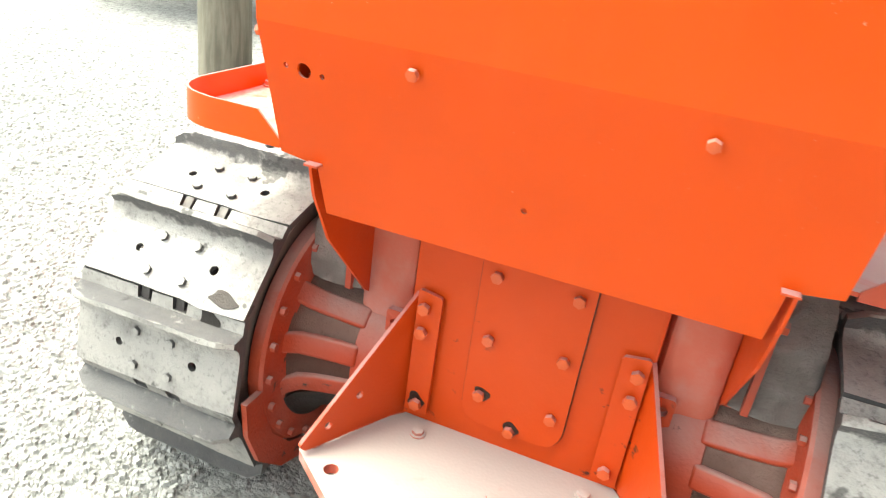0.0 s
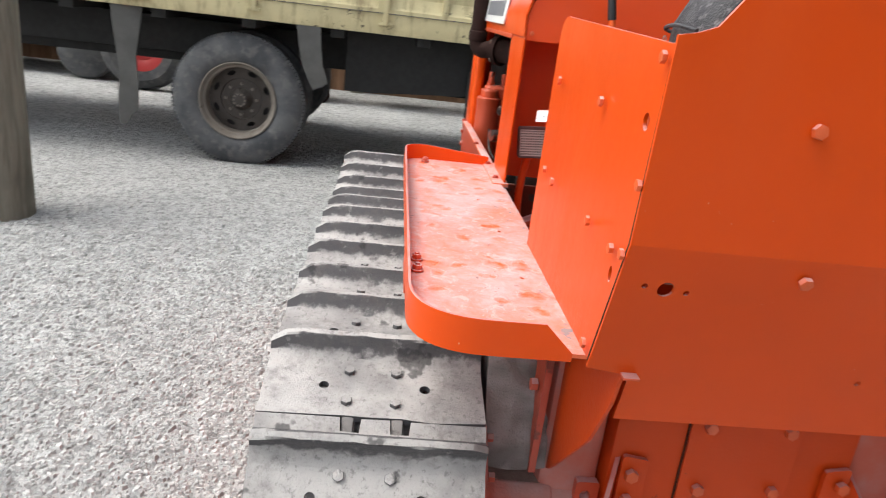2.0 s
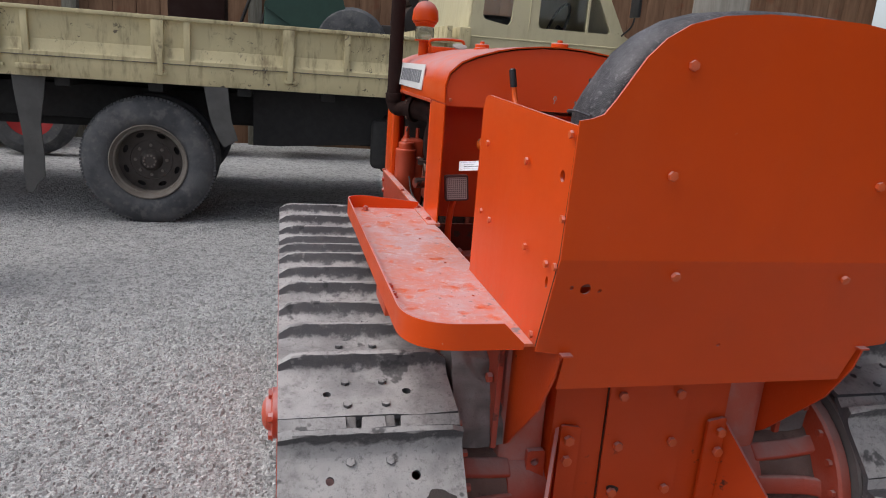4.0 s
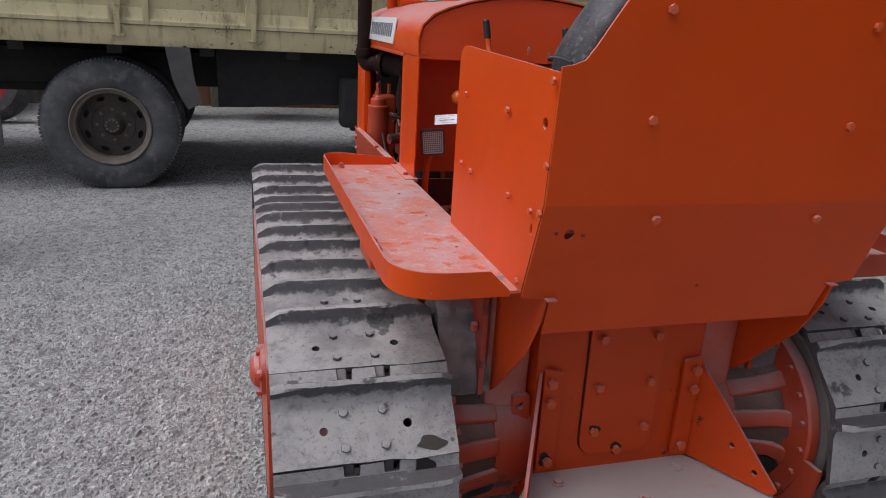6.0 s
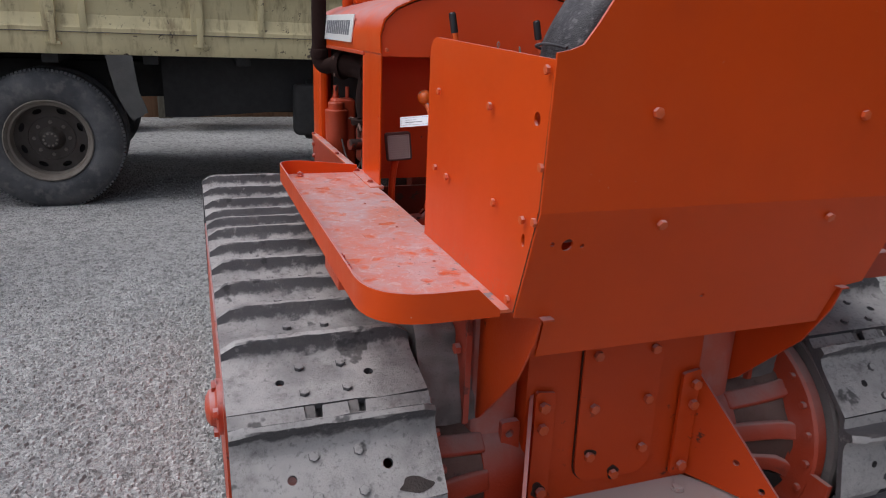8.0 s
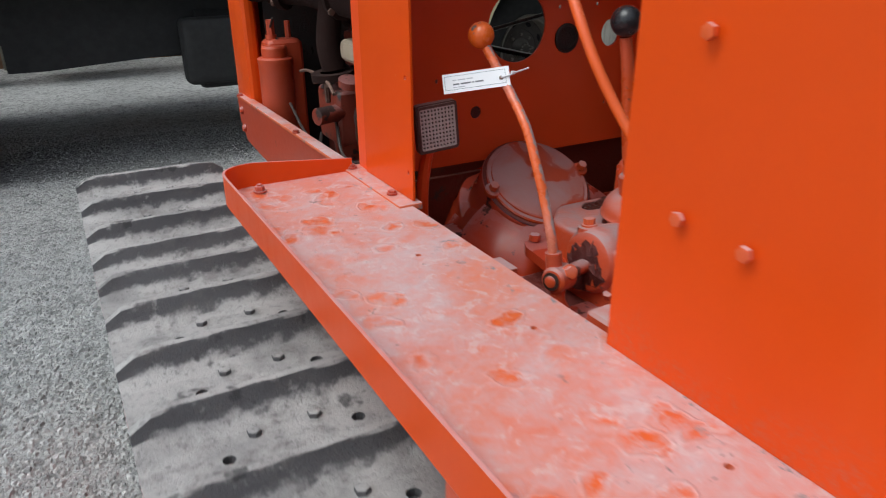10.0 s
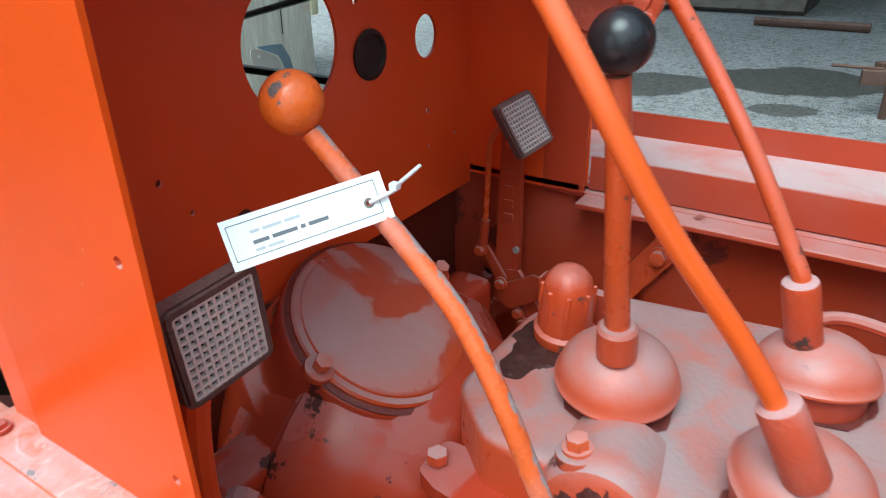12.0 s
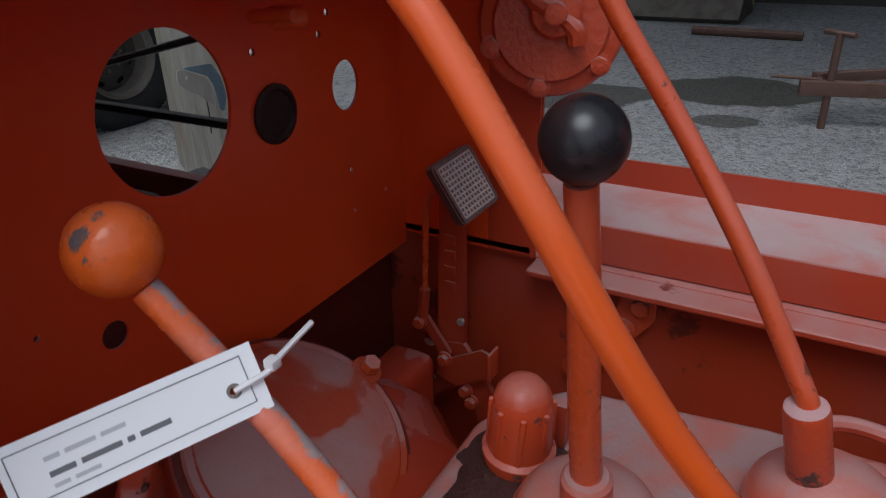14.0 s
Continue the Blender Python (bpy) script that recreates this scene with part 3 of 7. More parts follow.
# ---- ground ----
def ground_sheet():
    bm = bm_new()
    bmesh.ops.create_grid(bm, x_segments=60, y_segments=60, size=1.0, matrix=Matrix.Translation((0, 3, 0)) @ Matrix.Diagonal((120, 120, 1, 1)))
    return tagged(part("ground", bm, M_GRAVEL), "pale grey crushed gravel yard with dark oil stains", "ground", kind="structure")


ground = ground_sheet()


# ---- crawler tractor ----
tractor = thing("crawler_tractor", "orange painted vintage crawler tractor with dusty steel tracks", "tractor")
PANEL_X, RAIL_X = 0.383, 0.37


# rear panel of the seat box
def rear_bend(u, v):
    return (v - 1.03) * 0.06 if v > 1.03 else (v - 1.03) * 0.34


def rear_panel():
    side = [(-0.322, 0.742), (-0.326, 0.827), (-0.386, 0.836), (-0.3865, 1.02), (-0.388, 1.262), (-0.368, 1.266), (-0.348, 1.274), (-0.330, 1.300), (-0.312, 1.330),
            (-0.290, 1.366), (-0.262, 1.396), (-0.225, 1.420), (-0.170, 1.437), (-0.09, 1.446)]
    outline = side + [(0.0, 1.448)] + [(-x, z) for x, z in reversed(side)]
    holes = [circle(-0.325, 0.972, 0.0105, seg=16), circle(-0.352, 0.975, 0.004, seg=8), circle(-0.298, 0.969, 0.004, seg=8), circle(-0.009, 0.843, 0.0045, seg=10)]
    bm = bm_new()
    plate(bm, outline, 0.005, ON_Y(0.004), holes, cuts=(0.80, 0.90, 1.005, 1.018, 1.03, 1.042, 1.2), bend=rear_bend)
    return part("rear_panel", bm, M_PANEL, tractor, "bent orange sheet-metal rear panel", angle=12)


def on_rear(x, z, out=0.0):
    return (x, 0.004 - 0.005 - out - rear_bend(x, z), z)


panel = rear_panel()
LOW_WAY = (0, -1, -0.34)
bolts("panel_bolt", panel, [(on_rear(x, z), (0, -1, 0.06)) for x, z in ((-0.212, 1.358), (0.203, 1.352), (-0.212, 1.180), (0.203, 1.176))]
      + [(on_rear(x, z), LOW_WAY) for x, z in ((-0.164, 1.002), (0.194, 0.996))], M_BOLT, r=0.0088, h=0.008, washer=False)


def side_panel(sign):
    """Side of the seat box, with a rounded front top corner and a slightly falling top edge."""
    outline = rounded([(0.555, 0.8425), (0.552, 1.264), (-0.012, 1.262), (0.0, 1.03), (0.066, 0.8425)], [0.0, 0.045, 0.0, 0.0, 0.0])
    outline = [(y, z - 0.018 * max(0, min(1, (0.45 - y) / 0.45)) * (z > 1.2) + 0.008 * (z > 1.2)) for y, z in outline]
    holes = [circle(0.041, 1.165, 0.0105, seg=16), circle(0.058, 0.972, 0.006, ry=0.011, seg=12), circle(0.012, 1.02, 0.005, ry=0.011, seg=10)] if sign < 0 else []
    bm = bm_new()
    plate(bm, outline, 0.005, ON_X(sign * PANEL_X - (0.0025 if sign > 0 else -0.0025) - 0.0025), holes)
    ob = part("side_panel", bm, M_SIDE, tractor, "orange seat-box side panel with bolt heads")
    return ob


left_side = side_panel(-1)
right_side = side_panel(1)
for sign in (-1, 1):
    seam = bm_new()
    tube(seam, [(sign * 0.3862, 0.0045 - rear_bend(0, z), z) for z in (0.846, 0.93, 1.0, 1.03, 1.1, 1.18, 1.25)], 0.0014, 6, steps=1)
    part("panel_seam", seam, M_SOOT, panel, "dark gap between the bent panels")
S_WAY = (-1, 0, 0)
bolts("panel_bolt", left_side, [((-PANEL_X - 0.003, y, z), S_WAY) for y, z in
      ((0.205, 1.166), (0.003, 1.099), (0.166, 1.008), (0.053, 1.007), (0.012, 1.014), (0.469, 1.167), (0.476, 1.010), (0.405, 1.004), (0.008, 1.238), (0.085, 0.862))],
      M_BOLT, r=0.0072, h=0.006, washer=False)
bolts("panel_bolt", right_side, [((PANEL_X + 0.003, y, z), (1, 0, 0)) for y, z in ((0.205, 1.166), (0.003, 1.099), (0.166, 1.008), (0.476, 1.01))], M_BOLT, r=0.0095, h=0.011)


# seat back cushion inside the panel
def seat_back():
    prof = [(-0.352, 1.20), (-0.347, 1.275), (-0.332, 1.305), (-0.312, 1.338), (-0.288, 1.372), (-0.255, 1.402), (-0.215, 1.425), (-0.16, 1.442), (-0.08, 1.452), (0.0, 1.455)]
    prof = prof + [(-x, z) for x, z in reversed(prof[:-1])]
    bm = bm_new()
    rows = []
    for y, inset in ((0.012, 0.012), (0.020, 0.003), (0.04, -0.004), (0.09, -0.005), (0.115, 0.0), (0.135, 0.012), (0.145, 0.035), (0.148, 0.08)):
        rows.append([bm.verts.new((x * (1 - inset * 2.6), y, z - inset * (1.0 if z > 1.25 else 0.2))) for x, z in prof])
    for a, b in zip(rows, rows[1:]):
        for k in range(len(a) - 1):
            bm.faces.new((a[k], a[k + 1], b[k + 1], b[k]))
    bm.faces.new(rows[0])
    bm.faces.new(rows[-1][::-1])
    for k in (0, -1):
        bm.faces.new([r[k] for r in rows] if k else [r[k] for r in rows][::-1])
    ob = part("seat_back", bm, M_VINYL, tractor, "worn black grained vinyl seat back", angle=50)
    seam = bm_new()
    tube(seam, [(-0.358, 0.015, 1.268), (-0.360, 0.07, 1.272), (-0.352, 0.125, 1.268), (-0.33, 0.142, 1.262)], 0.0025, 6)
    part("seam", seam, M_VINYL, ob)
    return ob


seat_back()


def seat_cushion():
    bm = bm_new()
    box(bm, -0.345, 0.345, 0.15, 0.56, 0.96, 1.06, 0.035, seg=4)
    return part("seat_cushion", bm, M_VINYL, tractor, "black vinyl seat cushion")


seat_cushion()
bm = bm_new()
box(bm, -0.37, 0.37, 0.10, 0.545, 0.855, 0.95, 0.006)
part("seat_base", bm, M_PANEL, tractor)


# running boards with a raised rim
def running_board(sign):
    x_in, x_out, y0, y1, z0 = 0.368, 0.622, 0.088, 1.275, 0.842
    outline = rounded([(x_in, y0), (x_out, y0), (x_out, y1), (x_in, y1)], [0.0, 0.11, 0.06, 0.0], seg=8)
    outline = [(sign * x, y) for x, y in outline]
    if sign < 0:
        outline = outline[::-1]
    holes = [circle(sign * 0.425, 0.36, 0.004, seg=8), circle(sign * 0.43, 0.62, 0.004, seg=8), circle(sign * 0.45, 0.86, 0.004, seg=8)]
    bm = bm_new()
    plate(bm, outline, 0.006, Matrix.Translation((0, 0, z0 - 0.006)), holes)
    ob = part("running_board", bm, M_TRAY if sign < 0 else M_PINK, tractor, "dusty scuffed orange running board with raised rim")
    rim = bm_new()
    path = [p for p in rounded([(x_in, y0), (x_out, y0), (x_out, y1), (x_in, y1)], [0.0, 0.11, 0.06, 0.0], seg=10)]
    outer, inner = [], []
    for k, (x, y) in enumerate(path):
        a, b = Vector(path[max(k - 1, 0)]), Vector(path[min(k + 1, len(path) - 1)])
        d = (b - a).normalized()
        nrm = Vector((d.y, -d.x))
        top = z0 + 0.042
        if k == 0:
            x, top = x_in + 0.034, z0 + 0.002
        if k == len(path) - 1:
            x, top = x_in + 0.010, z0 + 0.024
        outer.append((Vector((sign * (x + nrm.x * 0.004), y + nrm.y * 0.004, z0 - 0.010)), Vector((sign * (x + nrm.x * 0.004), y + nrm.y * 0.004, top))))
        inner.append((Vector((sign * x, y, z0 - 0.010)), Vector((sign * x, y, top))))
    # the rear end of the rim is cut slanting
    cut = Vector((sign * (x_in + 0.075), y0, 0))
    for rows in (outer, inner):
        dy = rows[0][0].y
        rows.insert(1, (Vector((cut.x, dy, z0 - 0.010)), Vector((cut.x, dy, z0 + 0.042))))
    vo = [[rim.verts.new(q) for q in pair] for pair in outer]
    vi = [[rim.verts.new(q) for q in pair] for pair in inner]
    for k in range(len(vo) - 1):
        rim.faces.new((vo[k][0], vo[k + 1][0], vo[k + 1][1], vo[k][1]))
        rim.faces.new((vi[k][0], vi[k][1], vi[k + 1][1], vi[k + 1][0]))
        rim.faces.new((vo[k][1], vo[k + 1][1], vi[k + 1][1], vi[k][1]))
        rim.faces.new((vo[k][0], vi[k][0], vi[k + 1][0], vo[k + 1][0]))
    for k in (0, -1):
        rim.faces.new((vo[k][0], vo[k][1], vi[k][1], vi[k][0]))
    # right rim gets the darker rail paint, its weaker light put into colour
    part("rim", rim, M_PANEL if sign < 0 else M_RAIL, ob)
    bolts("board_bolt", ob, [((sign * 0.606, y, z0 + 0.001), (0, 0, 1)) for y in (0.405, 0.353)] + [((sign * 0.565, 1.235, z0 + 0.001), (0, 0, 1))], M_CAST, r=0.0085, h=0.009, stud=0.005)
    for x0, x1, ya, yb, zl in ((0.60, 0.626, 0.33, 0.47, 0.035), (0.40, 0.599, 0.36, 0.40, 0.05), (0.40, 0.60, 1.10, 1.14, 0.05)):
        hanger = bm_new()
        box(hanger, sign * x0, sign * x1, ya, yb, z0 - zl, z0 - 0.011, 0.003)
        part("hanger", hanger, M_CAST, ob)
    return ob


running_board(-1)
right_board = running_board(1)


# side rails of the main frame, an angle with its flange on top
def side_rail(sign):
    bm = bm_new()
    x = sign * RAIL_X
    outline = rounded([(0.285, 0.505), (0.62, 0.44), (1.30, 0.44), (1.34, 0.70), (1.9, 0.70), (2.10, 0.715), (2.16, 0.76), (2.165, 0.831), (1.30, 0.831), (1.29, 0.823), (0.285, 0.823)],
                      [0, 0.02, 0.02, 0.03, 0, 0.03, 0.03, 0, 0, 0, 0])
    plate(bm, outline, 0.012, ON_X(x - 0.006), [circle(1.262, 0.652, 0.011, seg=16)] if sign > 0 else [])
    ob = part("side_rail", bm, M_RAIL, tractor, "dusty orange frame side rail")
    for y0, y1, z0, wide in ((0.33, 1.279, 0.824, 0.020), (1.281, 2.16, 0.832, 0.010)):
        lip = bm_new()
        box(lip, x - 0.016 * sign, x + wide * sign, y0, y1, z0, z0 + 0.008, 0.003)
        part("rail_flange", lip, M_TRAY if sign < 0 else M_RAIL, ob)
    bolts("rail_bolt", ob, [((x + sign * 0.007, y, z), (sign, 0, 0)) for y, z in ((0.315, 0.665), (0.315, 0.54))], M_CAST, r=0.012, h=0.012, washer=False)
    strip = bm_new()
    box(strip, sign * 0.350, sign * 0.392, 1.040 if sign < 0 else 1.10, 1.30, 0.8335, 0.8455, 0.002)
    part("cowl_foot", strip, M_TRAY if sign < 0 else M_RAIL, ob)
    bolts("rail_bolt", ob, [((sign * 0.377, y, 0.8465), (0, 0, 1)) for y in (1.10 if sign < 0 else 1.13, 1.277)] + [((sign * 0.376, y, 0.8405), (0, 0, 1)) for y in (1.62, 2.13)], M_RAIL, r=0.007, h=0.005)
    return ob


left_rail = side_rail(-1)
right_rail = side_rail(1)
bolts("rail_bolt", left_rail, [((-RAIL_X - 0.007, y, z), (-1, 0, 0)) for y, z in ((2.12, 0.80), (2.11, 0.75))], M_CAST, r=0.009, h=0.006)
bolts("rail_bolt", right_rail, [((RAIL_X - 0.007, y, 0.806), (-1, 0, 0)) for y in (0.96, 0.63)], M_CAST, r=0.014, h=0.012)
# link plate bolted to the inside of the right rail
bm = bm_new()
plate(bm, rounded([(0.978, 0.822), (0.938, 0.822), (0.938, 0.782), (1.025, 0.66), (1.055, 0.68), (0.985, 0.785)], 0.014, seg=4), 0.008, ON_X(RAIL_X - 0.022))
link_ob = part("stay_link", bm, M_CASE, tractor, "dusty link plate bolted to the rail")
bolts("stay_bolt", link_ob, [((RAIL_X - 0.022, y, z), (-1, 0, 0)) for y, z in ((0.955, 0.800), (0.975, 0.762))], M_CASE, r=0.011, h=0.011)
bm = bm_new()
box(bm, 0.316, 0.3575, 0.45, 1.0935, 0.8215, 0.8305, 0.0035, seg=3)
part("rail_ledge", bm, M_RAIL, right_rail, "dusty inner ledge of the frame rail")
# upturned inner edge of the right board
bm = bm_new()
box(bm, 0.366, 0.372, 0.56, 1.0935, 0.8335, 0.884, 0.002)
part("inner_edge", bm, M_RAIL, right_board)


# guards under the rear corners of the seat box
def rear_guard(sign):
    x = sign * 0.336
    outline = rounded([(0.062, 0.832), (0.078, 0.775), (0.132, 0.680), (0.290, 0.512), (0.37, 0.455), (0.372, 0.83)], [0.0, 0.03, 0.03, 0.03, 0.01, 0.0])
    bm = bm_new()
    plate(bm, outline, 0.005, ON_X(x - 0.0025))
    ob = part("rear_guard", bm, M_REAR, tractor, "folded orange guard plate under the seat box")
    lip = bm_new()
    box(lip, x + sign * 0.003, x - sign * 0.020, 0.050, 0.105, 0.828, 0.832, 0.0015)
    part("guard_lip", lip, M_CAST, ob)
    tab = bm_new()
    box(tab, x + sign * 0.004, x + sign * 0.030, 0.10, 0.135, 0.822, 0.832, 0.002)
    part("guard_tab", tab, M_EDGE, ob)
    return ob


rear_guard(-1)
rear_guard(1)


# final drives, seen inside the tracks
AXLE_Y, AXLE_Z, FLANGE_X = 0.40, 0.338, 0.226


def even_line(points, count):
    """Evenly stepped points along a bent line."""
    p = np.array(points)
    at = np.concatenate([[0], np.cumsum(np.hypot(*np.diff(p, axis=0).T))])
    want = np.linspace(0, at[-1], count)
    return list(zip(np.interp(want, at, p[:, 0]), np.interp(want, at, p[:, 1])))


def final_drive(sign):
    root = facing((sign * FLANGE_X, AXLE_Y, AXLE_Z), (sign, 0, 0))
    bm = bm_new()
    lathe(bm, [(0.135, 0.0), (0.152, 0.05), (0.154, 0.105), (0.130, 0.115), (0.128, 0.15), (0.150, 0.205), (0.160, 0.218), (0.20, 0.227), (0.262, 0.232), (0.268, 0.238), (0.268, 0.262), (0.255, 0.266), (0.0, 0.266)], root, 48)
    ob = part("final_drive", bm, M_DRIVE, tractor, "dusty orange cast final drive housing", angle=30)
    ribs = bm_new()
    for k in range(8):
        a = radians(-14 + 30 * k)
        away, across = Vector((0, -math.cos(a), math.sin(a))), Vector((0, math.sin(a), math.cos(a)))
        turn = Matrix((away, Vector((sign, 0, 0)), across)).transposed().to_4x4()
        turn.translation = Vector((sign * FLANGE_X, AXLE_Y, AXLE_Z)) - across * 0.023
        plate(ribs, [(0.09, 0.095), (0.157, 0.095), (0.164, 0.13), (0.173, 0.17), (0.184, 0.204), (0.200, 0.222), (0.22, 0.232), (0.09, 0.238)], 0.046, turn)
    es = [e for e in ribs.edges if len(e.link_faces) == 2 and abs(e.link_faces[0].normal.dot(e.link_faces[1].normal)) < 0.3]
    bmesh.ops.bevel(ribs, geom=es, offset=0.007, segments=3, affect="EDGES", profile=0.5)
    part("rib", ribs, M_DRIVE, ob)
    places = []
    for k in range(22):
        a = 2 * math.pi * k / 22
        places.append(((sign * (FLANGE_X + 0.232), AXLE_Y + 0.249 * math.cos(a), AXLE_Z + 0.249 * math.sin(a)), (-sign, 0, 0)))
    bolts("housing_bolt", ob, places, M_DRIVE, r=0.0090, h=0.011, washer=False)
    ring = bm_new()
    lathe(ring, [(0.262, 0.268), (0.284, 0.270), (0.288, 0.275), (0.288, 0.300), (0.262, 0.302)], root, 48)
    part("sprocket_ring", ring, M_MUD, ob, "mud-caked sprocket ring")
    teeth = bm_new()
    for k in range(12):
        turn = root @ pose(0, 0, 0, 0, 0, 360 * k / 12)
        plate(teeth, [(0.255, -0.05), (0.292, -0.026), (0.300, 0.0), (0.292, 0.026), (0.255, 0.05)], 0.05, turn @ Matrix.Translation((0, 0, 0.38)))
    lathe(teeth, [(0.0, 0.375), (0.262, 0.375), (0.262, 0.435), (0.0, 0.435)], root, 36)
    part("sprocket", teeth, M_LINK, ob)
    guard = bm_new()
    arc = [(-0.315, -0.02), (-0.308, -0.10), (-0.27, -0.19), (-0.19, -0.265), (-0.10, -0.30), (-0.10, -0.25), (-0.16, -0.22), (-0.225, -0.15), (-0.255, -0.08), (-0.262, -0.02)]
    plate(guard, [(AXLE_Y + y, AXLE_Z + z) for y, z in arc], 0.012, ON_X(sign * 0.463 - 0.006))
    part("mud_guard", guard, M_DRIVE, ob)
    crust = bm_new()
    lathe(crust, [(0.140, 0.09), (0.150, 0.105), (0.155, 0.14), (0.164, 0.18), (0.176, 0.212), (0.196, 0.226), (0.235, 0.2345), (0.235, 0.26), (0.16, 0.250), (0.13, 0.2), (0.10, 0.09)], root, 64)
    for v in crust.verts:
        v.co += Vector((0, noise.noise(v.co * 21) * 0.006, noise.noise(v.co * 23 + Vector((4, 0, 0))) * 0.006))
    part("mud_crust", crust, M_CRUST, ob, "dried mud on the housing", angle=60)
    # shade in the hollow under the lowest rib, put in as a black patch
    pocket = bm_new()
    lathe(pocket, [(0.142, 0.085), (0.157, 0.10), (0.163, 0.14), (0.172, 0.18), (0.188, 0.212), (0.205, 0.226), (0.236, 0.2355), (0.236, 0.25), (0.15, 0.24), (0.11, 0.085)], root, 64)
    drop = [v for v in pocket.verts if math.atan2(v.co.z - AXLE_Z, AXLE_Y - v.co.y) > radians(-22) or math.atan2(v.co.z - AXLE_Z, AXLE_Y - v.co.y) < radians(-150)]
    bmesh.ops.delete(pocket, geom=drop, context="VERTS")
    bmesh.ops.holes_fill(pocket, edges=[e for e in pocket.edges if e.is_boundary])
    part("shaded_pocket", pocket, M_GREASE, ob, "black patch standing in for the shade under the ribs")
    # dried mud heaped between the guard and the track
    heap = bm_new()
    profile = even_line([(0.296, 0.508), (0.300, 0.55), (0.318, 0.61), (0.365, 0.68), (0.43, 0.73), (0.50, 0.745)], 30)
    rows = []
    for y, z in profile:
        inner = 0.345
        row = []
        for k in range(15):
            c = Vector((sign * (inner + (0.462 - inner) * k / 14), y, z))
            lump = noise.noise(c * 9) * 0.018 + noise.noise(c * 31) * 0.009 + abs(noise.noise(c * 60)) * 0.007
            c += Vector((0, -lump + 0.012 * math.sin(math.pi * k / 14) * -1, lump * 0.6))
            row.append(heap.verts.new(c))
        rows.append(row)
    back = []
    for row in rows:
        back.append([heap.verts.new((v.co.x, max(v.co.y + 0.05, 0.47), v.co.z - 0.02)) for v in row])
    for grid in (rows, back):
        for r0, r1 in zip(grid, grid[1:]):
            for k in range(14):
                heap.faces.new((r0[k], r0[k + 1], r1[k + 1], r1[k]))
    for k in range(14):
        heap.faces.new((rows[0][k], rows[0][k + 1], back[0][k + 1], back[0][k]))
        heap.faces.new((rows[-1][k], rows[-1][k + 1], back[-1][k + 1], back[-1][k]))
    for k in (0, 14):
        for i in range(len(rows) - 1):
            heap.faces.new((rows[i][k], rows[i + 1][k], back[i + 1][k], back[i][k]))
    bmesh.ops.recalc_face_normals(heap, faces=heap.faces[:])
    part("dried_mud", heap, M_MUD, ob, "cracked grey dried mud heaped on the housing", angle=60)
    return ob


final_drive(-1)
final_drive(1)


# tracks
PITCH = 0.164
GREASE_BLOTS = ((-0.5475, 0.097, 0.468, 0.021, 1.0), (-0.530, 0.117, 0.506, 0.030, 0.45))


def track_path():
    """Points (y, z) of the shoe's under side round sprocket and idler, from the sprocket's foot, over the top, to the front."""
    r = 0.303
    pts = [(AXLE_Y + r * math.sin(a), AXLE_Z - r * math.cos(a)) for a in np.linspace(0, -math.pi, 60)]
    ys = np.linspace(AXLE_Y, 2.03, 60)[1:]
    top = [(y, AXLE_Z + r - 0.026 * math.sin(math.pi * min(1, max(0, (y - 1.15) / 0.95))) ** 1.5 - 0.012 * max(0, min(1, (y - 0.5) / 1.5))) for y in ys]
    pts += top
    cy, cz, ri = 2.03, 0.318, 0.303
    pts += [(cy + ri * math.sin(a), cz + ri * math.cos(a)) for a in np.linspace(0, math.pi, 50)[1:]]
    ys = np.linspace(2.03, AXLE_Y, 40)[1:]
    pts += [(y, 0.0 + 0.024) for y in ys]
    return np.array(pts)


def track_shoe_mesh():
    """One shoe: local x across, y ahead along the run, z out. Its grouser stands near the leading edge, which is notched over the links."""
    w, bm = 0.370, bm_new()
    rng = random.Random(5)
    h = w / 2
    lead = [(h, 0.094), (0.062, 0.093), (0.060, 0.072), (0.030, 0.072), (0.028, 0.094), (-0.018, 0.093), (-0.020, 0.071), (-0.050, 0.072), (-0.052, 0.094), (-h, 0.093)]
    trail = [(x, -0.098 + rng.uniform(-0.003, 0.003)) for x in np.linspace(-h, h, 9)]
    holes = [circle(-0.085, -0.030, 0.0085, seg=12), circle(0.085, -0.027, 0.0095, seg=12)]
    plate(bm, trail + lead, 0.013, Matrix.Translation((0, 0, 0.003)), holes)
    prof = [(0.004, 0.0145), (0.020, 0.0168), (0.031, 0.0220), (0.0390, 0.0310), (0.0440, 0.043), (0.0465, 0.057), (0.049, 0.0605), (0.059, 0.0605), (0.0615, 0.056), (0.064, 0.028), (0.070, 0.0145)]
    n_x = 15
    rows = []
    for k, x in enumerate(np.linspace(-h, h, n_x)):
        end = min(k, n_x - 1 - k)
        row = []
        for y, z in prof:
            zz = z
            if z > 0.02:
                zz = 0.018 + (z - 0.018) * (0.5 if end == 0 else 0.93 if end == 1 else 1.0)
            if z > 0.05:
                zz += rng.uniform(-0.0014, 0.0008)
            row.append(bm.verts.new((x, y + (rng.uniform(-0.0015, 0.0015) if z > 0.02 else 0), zz)))
        rows.append(row)
    for a, b in zip(rows, rows[1:]):
        for k in range(len(prof)):
            j = (k + 1) % len(prof)
            bm.faces.new((a[k], a[j], b[j], b[k]))
    bm.faces.new(rows[0])
    bm.faces.new(rows[-1][::-1])
    return bm


SHOE_BOLTS = ((-0.045, -0.066), (-0.045, 0.004), (0.035, -0.066), (0.035, 0.004))


